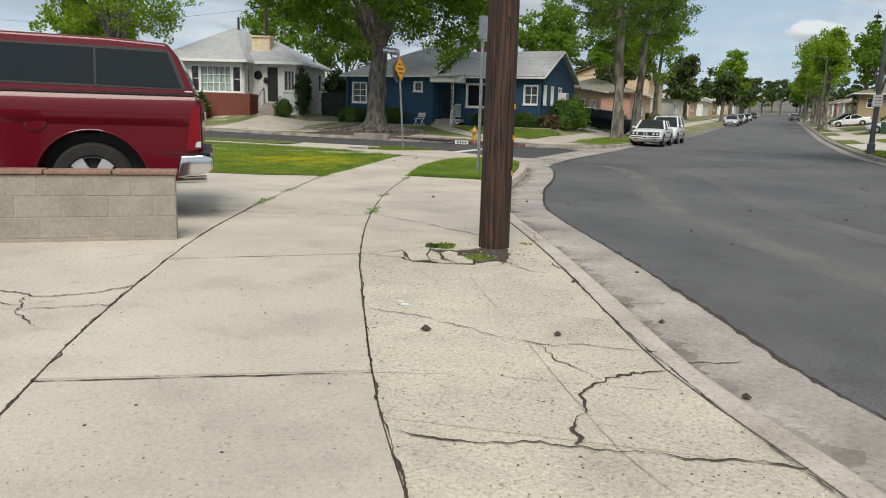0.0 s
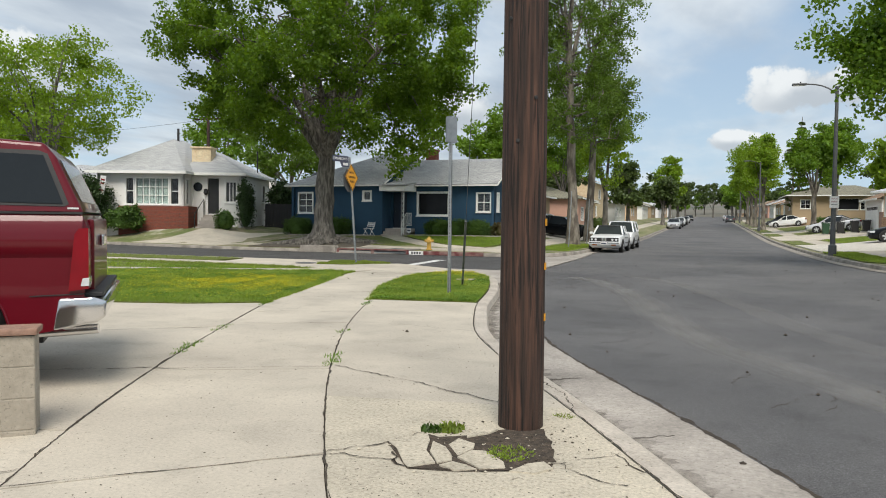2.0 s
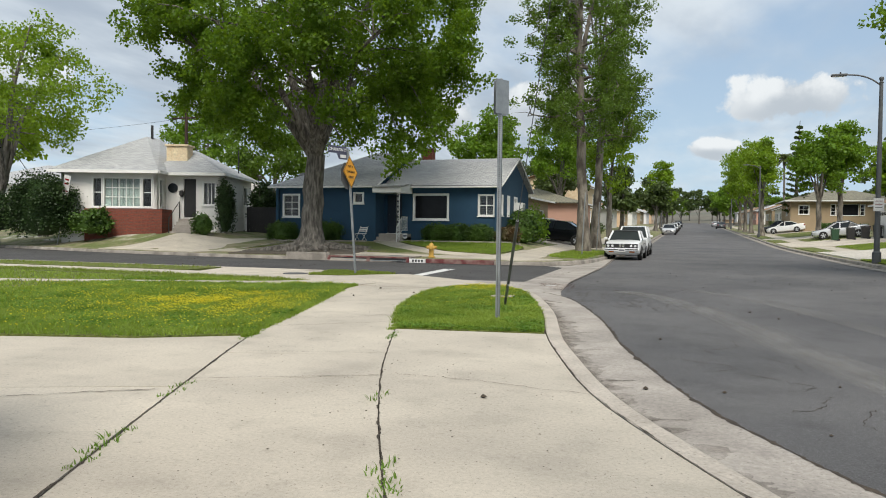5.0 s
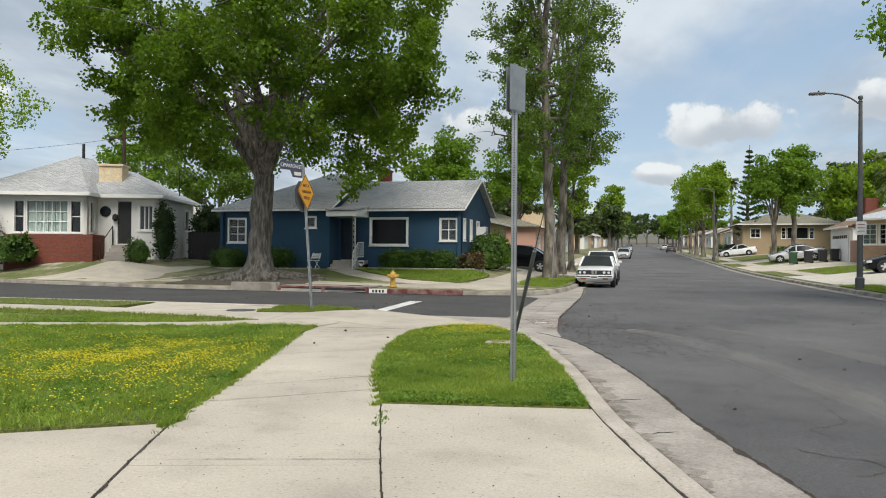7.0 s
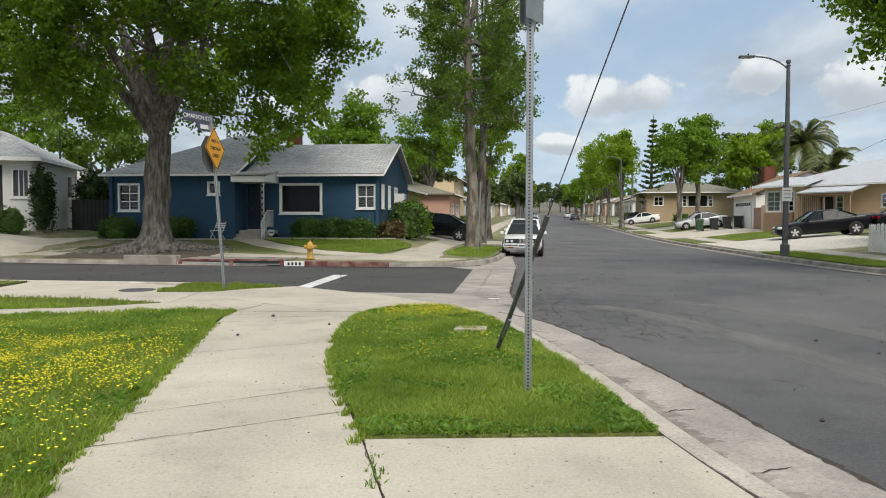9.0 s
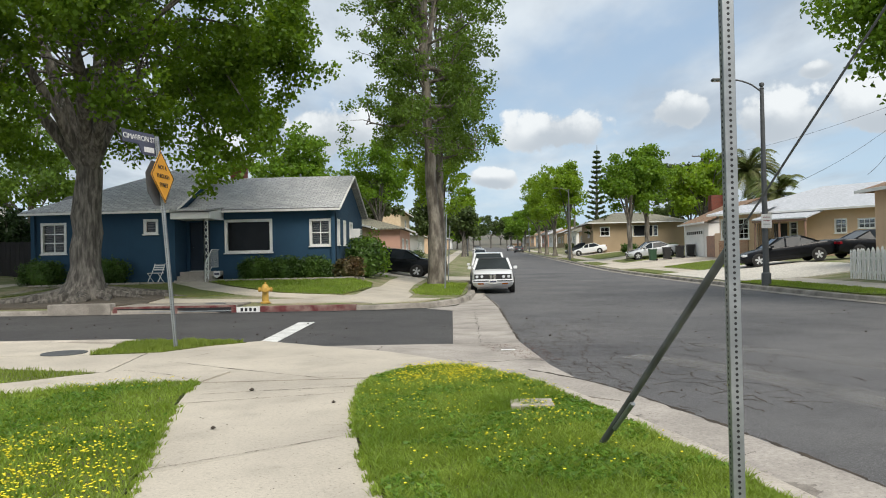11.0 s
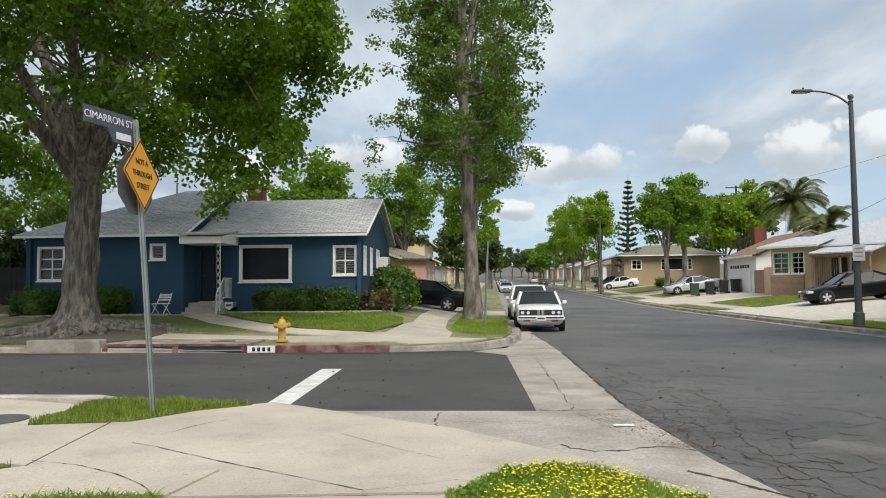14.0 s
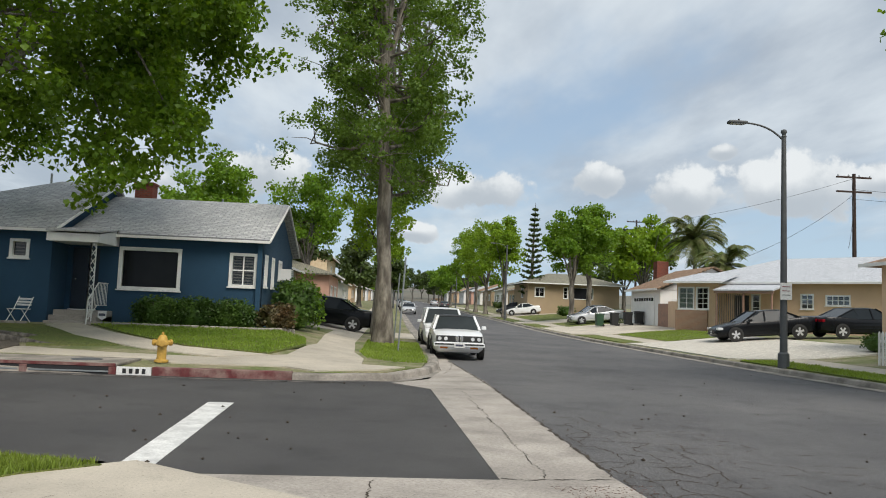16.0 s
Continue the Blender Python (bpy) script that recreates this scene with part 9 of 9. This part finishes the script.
# crazed asphalt beside the gutter
bm = bmesh.new()
rnd = random.Random(5)
nodes = {}
for i in range(17):
    for j in range(34):
        nodes[i, j] = (-6.05 + i * 0.22 + rnd.uniform(-0.11, 0.11) + (0.55 if j < 11 else 0) * (11 - j) / 11, 19.6 + j * 0.29 + rnd.uniform(-0.13, 0.13))
for (i, j), p in nodes.items():
    for di, dj in ((1, 0), (0, 1)):
        q = nodes.get((i + di, j + dj))
        keep = 0.90 - 0.048 * i - 0.021 * abs(j - 12)
        if q and rnd.random() < keep:
            crack(bm, [p, ((p[0] + q[0]) / 2 + rnd.uniform(-0.05, 0.05), (p[1] + q[1]) / 2 + rnd.uniform(-0.05, 0.05)), q], 0.017, ROAD_Z + 0.003, 0.03, i * 31 + j)
for k in range(14):
    y = 9 + k * 0.7
    p = min(KERB_L, key=lambda q: abs(q.y - y)) + Vector((1.2 + rnd.uniform(0, 1.3), rnd.uniform(0, 1), 0))
    crack(bm, [tuple(p.xy), (p.x + rnd.uniform(-0.3, 0.3), p.y + 0.3), (p.x + rnd.uniform(-0.4, 0.4), p.y + 0.7)], 0.010, ROAD_Z + 0.003, 0.04, 300 + k)
solo("crazed_asphalt", bm, CRACK, "network of fine cracks in the old asphalt", "cracks", "stuff")
# ragged dirt line where asphalt meets the gutter
bm = bmesh.new()
off = []
for i, p in enumerate(KERB_L):
    d = (KERB_L[min(i + 1, len(KERB_L) - 1)] - KERB_L[max(i - 1, 0)]).normalized()
    off.append((p.x + d.y * 0.875, p.y - d.x * 0.875))
crack(bm, off, 0.05, -0.1030, 0.014, 8)
crack(bm, [(-6.2, 25.1), (-6.22, 28), (-6.25, 31), (-6.3, 34), (-6.6, 40)], 0.05, ROAD_Z + 0.0265, 0.03, 9)
solo("gutter_dirt", bm, CRACK, "line of dirt where asphalt meets the gutter", "dirt", "stuff")

# soil patch and broken concrete at the pole
bm = bmesh.new()
core = [(-2.64, 7.79), (-2.52, 7.96), (-2.23, 8.09), (-2.11, 7.77), (-2.03, 7.47), (-2.17, 7.38), (-2.25, 7.21), (-2.32, 7.35), (-2.5, 7.51), (-2.54, 7.54)]
rim = []
for a, b in zip(core, core[1:] + core[:1]):
    for k in range(5):
        p = Vector((*a, 0)).lerp(Vector((*b, 0)), k / 5)
        rim.append((p.x + 0.03 * noise.noise(p * 9), p.y + 0.03 * noise.noise(p * 9 + Vector((4, 0, 0)))))
f = bm.faces.new([bm.verts.new((x, y, 0.0035)) for x, y in rim])
bmesh.ops.triangulate(bm, faces=[f])
solo("pole_soil", bm, WET_SOIL, "dark soil patch at the foot of the pole", "soil", "stuff")
bm = bmesh.new()
bm.faces.new([bm.verts.new((x, y, 0.0028)) for x, y in ((-3.08, 7.46), (-2.91, 7.71), (-2.81, 7.67), (-2.65, 7.77), (-2.51, 7.97), (-2.34, 7.55), (-2.03, 7.43), (-2.02, 7.3), (-2.24, 7.21), (-2.51, 7.1), (-2.77, 7.05))])
bmesh.ops.triangulate(bm, faces=bm.faces[:])
solo("broken_joint_soil", bm, WET_SOIL, "dark soil between the broken pieces of pavement", "soil", "stuff")
frag = thing("broken_concrete", (-2.8, 7.4, 0), "loose broken pieces of pavement concrete by the pole", "rubble")
for k, poly in enumerate((
    [(-3.08, 7.47), (-2.89, 7.68), (-2.83, 7.56), (-2.78, 7.37), (-2.65, 7.18), (-2.77, 7.06), (-2.82, 7.12), (-2.97, 7.36)],
    [(-2.8, 7.53), (-2.69, 7.46), (-2.61, 7.34), (-2.58, 7.26), (-2.64, 7.18), (-2.75, 7.35)],
    [(-2.7, 7.54), (-2.68, 7.67), (-2.55, 7.6), (-2.53, 7.51), (-2.58, 7.36)],
    [(-2.57, 7.32), (-2.53, 7.47), (-2.45, 7.49), (-2.3, 7.35), (-2.26, 7.25), (-2.39, 7.18), (-2.48, 7.25)],
    [(-2.62, 7.15), (-2.57, 7.24), (-2.49, 7.22), (-2.4, 7.17), (-2.51, 7.1)],
    [(-2.64, 7.71), (-2.53, 7.84), (-2.5, 7.94), (-2.56, 7.95), (-2.66, 7.8)],
    [(-2.23, 7.21), (-2.16, 7.36), (-2.08, 7.42), (-2.01, 7.33), (-2.09, 7.22)],
)):
    rnd2 = random.Random(k)
    bm = bmesh.new()
    x, y = sum(p[0] for p in poly) / len(poly), sum(p[1] for p in poly) / len(poly)
    tx, ty, z, n = rnd2.uniform(-0.03, 0.03), rnd2.uniform(-0.03, 0.03), 0.007 + rnd2.uniform(0, 0.008), len(poly)
    a = [bm.verts.new((px, py, -0.02)) for px, py in poly]; b = [bm.verts.new((x + (px - x) * 0.985, y + (py - y) * 0.985, z + (px - x) * tx + (py - y) * ty)) for px, py in poly]
    bm.faces.new(b); bm.faces.new(a[::-1])
    for i in range(n):
        bm.faces.new((a[i], a[(i + 1) % n], b[(i + 1) % n], b[i]))
    part("fragment", bm, OLD_CONCRETE, frag)


def tuft(x, y, n, r, h, m, seed, label, w=0.012, lean=1.0):
    rg = np.random.default_rng(seed)
    a, q = rg.uniform(0, 2 * np.pi, n), r * np.sqrt(rg.uniform(0, 1, n))
    return blades("weeds", x + q * np.cos(a), y + q * np.sin(a), np.full(n, 0.0), h, w, m, rg, label, lean)


tuft(-2.79, 7.85, 120, 0.09, 0.048, GRASS_DRY, 1, "weeds beside the pole", 0.022)
tuft(-2.9, 7.8, 80, 0.08, 0.05, LEAF_HEDGE, 2, "weeds beside the pole", 0.025)
tuft(-2.3, 7.5, 200, 0.14, 0.03, GRASS, 3, "weeds in the soil patch", 0.014)
tuft(-2.16, 8.46, 60, 0.07, 0.03, GRASS_DRY, 4, "weeds along the kerb joint", 0.01)


def joint_weeds(line, y0, y1, n, h, seed, label, least=0.12, spread=0.022):
    rg = np.random.default_rng(seed)
    L2 = cut_line(line, y0, y1)
    idx = rg.integers(0, len(L2), n)
    t = np.array([noise.noise(Vector((L2[i].y * 1.3, seed, 0))) for i in idx])
    idx = idx[t > least]
    xs = np.array([L2[i].x for i in idx]) + rg.normal(0, spread, len(idx)); ys = np.array([L2[i].y for i in idx]) + rg.uniform(-0.15, 0.15, len(idx))
    blades("weeds", xs, ys, np.full(len(idx), -0.005), h, 0.010, CLOVER if least > 0 else GRASS, rg, label, 1.0)


joint_weeds(R_EDGE, 9.5, 14.8, 900, 0.04, 1, "weeds growing in the pavement joint")
joint_weeds(L_EDGE, 8.5, 13.6, 700, 0.035, 2, "weeds growing in the driveway joint")
joint_weeds(L_EDGE, 13.6, 20.6, 3600, 0.055, 3, "grass hanging over the pavement edge", -0.25, 0.02)
joint_weeds(R_EDGE, 14.8, 20.8, 3200, 0.055, 4, "grass hanging over the pavement edge", -0.25, 0.02)

# litter: seed balls, leaf bits, specks
RUST = mat("red_brown_litter", (0.14, 0.055, 0.035), (0.08, 0.04, 0.028), 4, 0.9, per_island=0.4)
def litter(name, spots, m, label, flat_k=1.0):
    vs, fs = [], []
    rnd = random.Random(len(spots))
    for x, y, z, r in spots:
        b = len(vs)
        turn, thin = rnd.uniform(0, math.pi), rnd.uniform(0.3, 0.9) if flat_k < 1 else 1.0
        for k in range(5):
            a = 2 * math.pi * k / 5
            u, v = r * rnd.uniform(0.8, 1.2) * math.cos(a), r * thin * rnd.uniform(0.8, 1.2) * math.sin(a)
            vs.append((x + u * math.cos(turn) - v * math.sin(turn), y + u * math.sin(turn) + v * math.cos(turn), z + r * 0.35 * flat_k))
        vs += [(x, y, z + r * 1.1 * flat_k), (x, y, z - 0.002)]
        fs += [(b + k, b + (k + 1) % 5, b + 5) for k in range(5)] + [(b + (k + 1) % 5, b + k, b + 6) for k in range(5)]
    return tagged(soup(name, vs, fs, m), label, "litter", "", "stuff")


rg = np.random.default_rng(12)
walk_poly = [(p.x, p.y) for p in L_EDGE if p.y > 1] + [(p.x, p.y) for p in reversed(KERB_L) if p.y > 0]
x, y = scatter(walk_poly, 1500, rg)
ok = ~inside(LAWN_ISLAND)(x, y)
litter("leaf_bits", [(a, b, 0.002, r) for a, b, r in zip(x[ok], y[ok], 0.002 + 0.008 * rg.uniform(0, 1, ok.sum()) ** 3)], SOIL, "tiny dark bits of leaf and dirt on the pavement", 0.5)
x, y = scatter([(-1.7, 4.5), (-3.3, 7.1), (-1.2, 6.9), (0.3, 4.4), (2, 2), (0.5, 1.5)], 4200, rg)
litter("pitted_specks", [(a, b, 0.0012, r) for a, b, r in zip(x, y, 0.0012 + 0.0055 * rg.uniform(0, 1, len(x)) ** 3)], CRACK, "dark pits and grit in the worn slabs", 0.25)
balls = [(-1.02, 5.55, 0.004, 0.025), (-1.75, 5.25, 0.003, 0.035), (-1.3, 7.0, 0.003, 0.018), (-0.55, 6.6, -0.115, 0.025), (0.05, 5.35, -0.115, 0.028), (-1.0, 8.2, -0.115, 0.022), (-4.7, 11.6, 0.003, 0.028), (-3.6, 12.9, -0.115, 0.03), (-9.3, 20.2, 0.003, 0.03), (-8.3, 19.5, 0.003, 0.025), (-9.1, 18.5, 0.003, 0.025)]
x, y = scatter([(-7, 8), (-6, 33), (3.5, 40), (3, 20), (2, 7)], 90, rg)
balls += [(a, b, ROAD_Z, r) for a, b, r in zip(x, y, rg.uniform(0.015, 0.03, len(x))) if all((Vector((a, b)) - p.xy).length > 1.0 for p in KERB_L) and a > -5.8]
x, y = scatter([(-7.4, 25), (-7.6, 33), (-24, 33), (-24, 25.6)], 70, rg)
balls += [(a, b, ROAD_Z + 0.016, r) for a, b, r in zip(x, y, rg.uniform(0.015, 0.03, len(x)))]
litter("seed_balls", balls, CRACK, "dark seed balls and crumbs on road and pavement")
x, y = scatter([(-6.9, 24.7), (-5.95, 24.8), (-5.75, 22.8), (-6.2, 22.9), (-6.6, 23.6)], 900, rg)
litter("rust_stain_bits", [(a, b, ROAD_Z + 0.024, r) for a, b, r in zip(x, y, rg.uniform(0.003, 0.012, len(x)))], RUST, "reddish-brown leaf litter in the gutter", 0.3)
bm = bmesh.new(); bm_box(bm, -6.55, -6.33, 23.9, 24.0, ROAD_Z + 0.03, ROAD_Z + 0.035); solo("paper_scrap", bm, SIGN_WHITE, "scrap of white paper on the gutter", "litter")
bm = bmesh.new()
for x, y, r in ((-2.13, 5.72, 0.045), (-2.2, 5.78, 0.03), (-2.06, 5.7, 0.025), (-2.0, 5.95, 0.012)):
    bm_lathe(bm, [(r, 0.0), (r * 0.9, 0.002)], 9, Matrix.Translation((x, y, 0.003)) @ Matrix.Diagonal((1, 0.6, 1, 1)))
solo("paint_spots", bm, LINE, "white paint spots on the pavement", "stain", "stuff")
bm = bmesh.new(); bm_box(bm, -6.64, -6.26, 19.0, 19.3, -0.05, 0.062, 0.01); solo("meter_box_lid", bm, KERB, "concrete meter box lid in the grass", "meter box")
bm = bmesh.new(); bm_lathe(bm, [(0.33, 0.0), (0.33, 0.012), (0.29, 0.014), (0.28, 0.010), (0.0, 0.011)], 24, Matrix.Translation((-13.25, 23.55, 0.001))); solo("manhole_cover", bm, LAMP_STEEL, "round iron manhole cover in the pavement", "manhole cover")
rg = np.random.default_rng(77)
a, q = rg.uniform(0, 2 * np.pi, 160), 0.55 * np.sqrt(rg.uniform(0, 1, 160))
litter("soil_crumbs", [(-2.40 + r * math.cos(t), 7.78 + 0.8 * r * math.sin(t), 0.004, s) for t, r, s in zip(a, q, 0.003 + 0.011 * rg.uniform(0, 1, 160) ** 2)], WET_SOIL, "dark soil crumbs and bark round the pole", 0.6)
x, y = scatter([(-2.9, 7.9), (-3.4, 7.2), (-2.4, 6.9), (-1.2, 7.0), (-1.5, 8.0)], 260, rg)
litter("concrete_crumbs", [(a, b, 0.002, r) for a, b, r in zip(x, y, 0.003 + 0.014 * rg.uniform(0, 1, len(x)) ** 3)], OLD_CONCRETE, "pale concrete crumbs round the pole", 0.5)
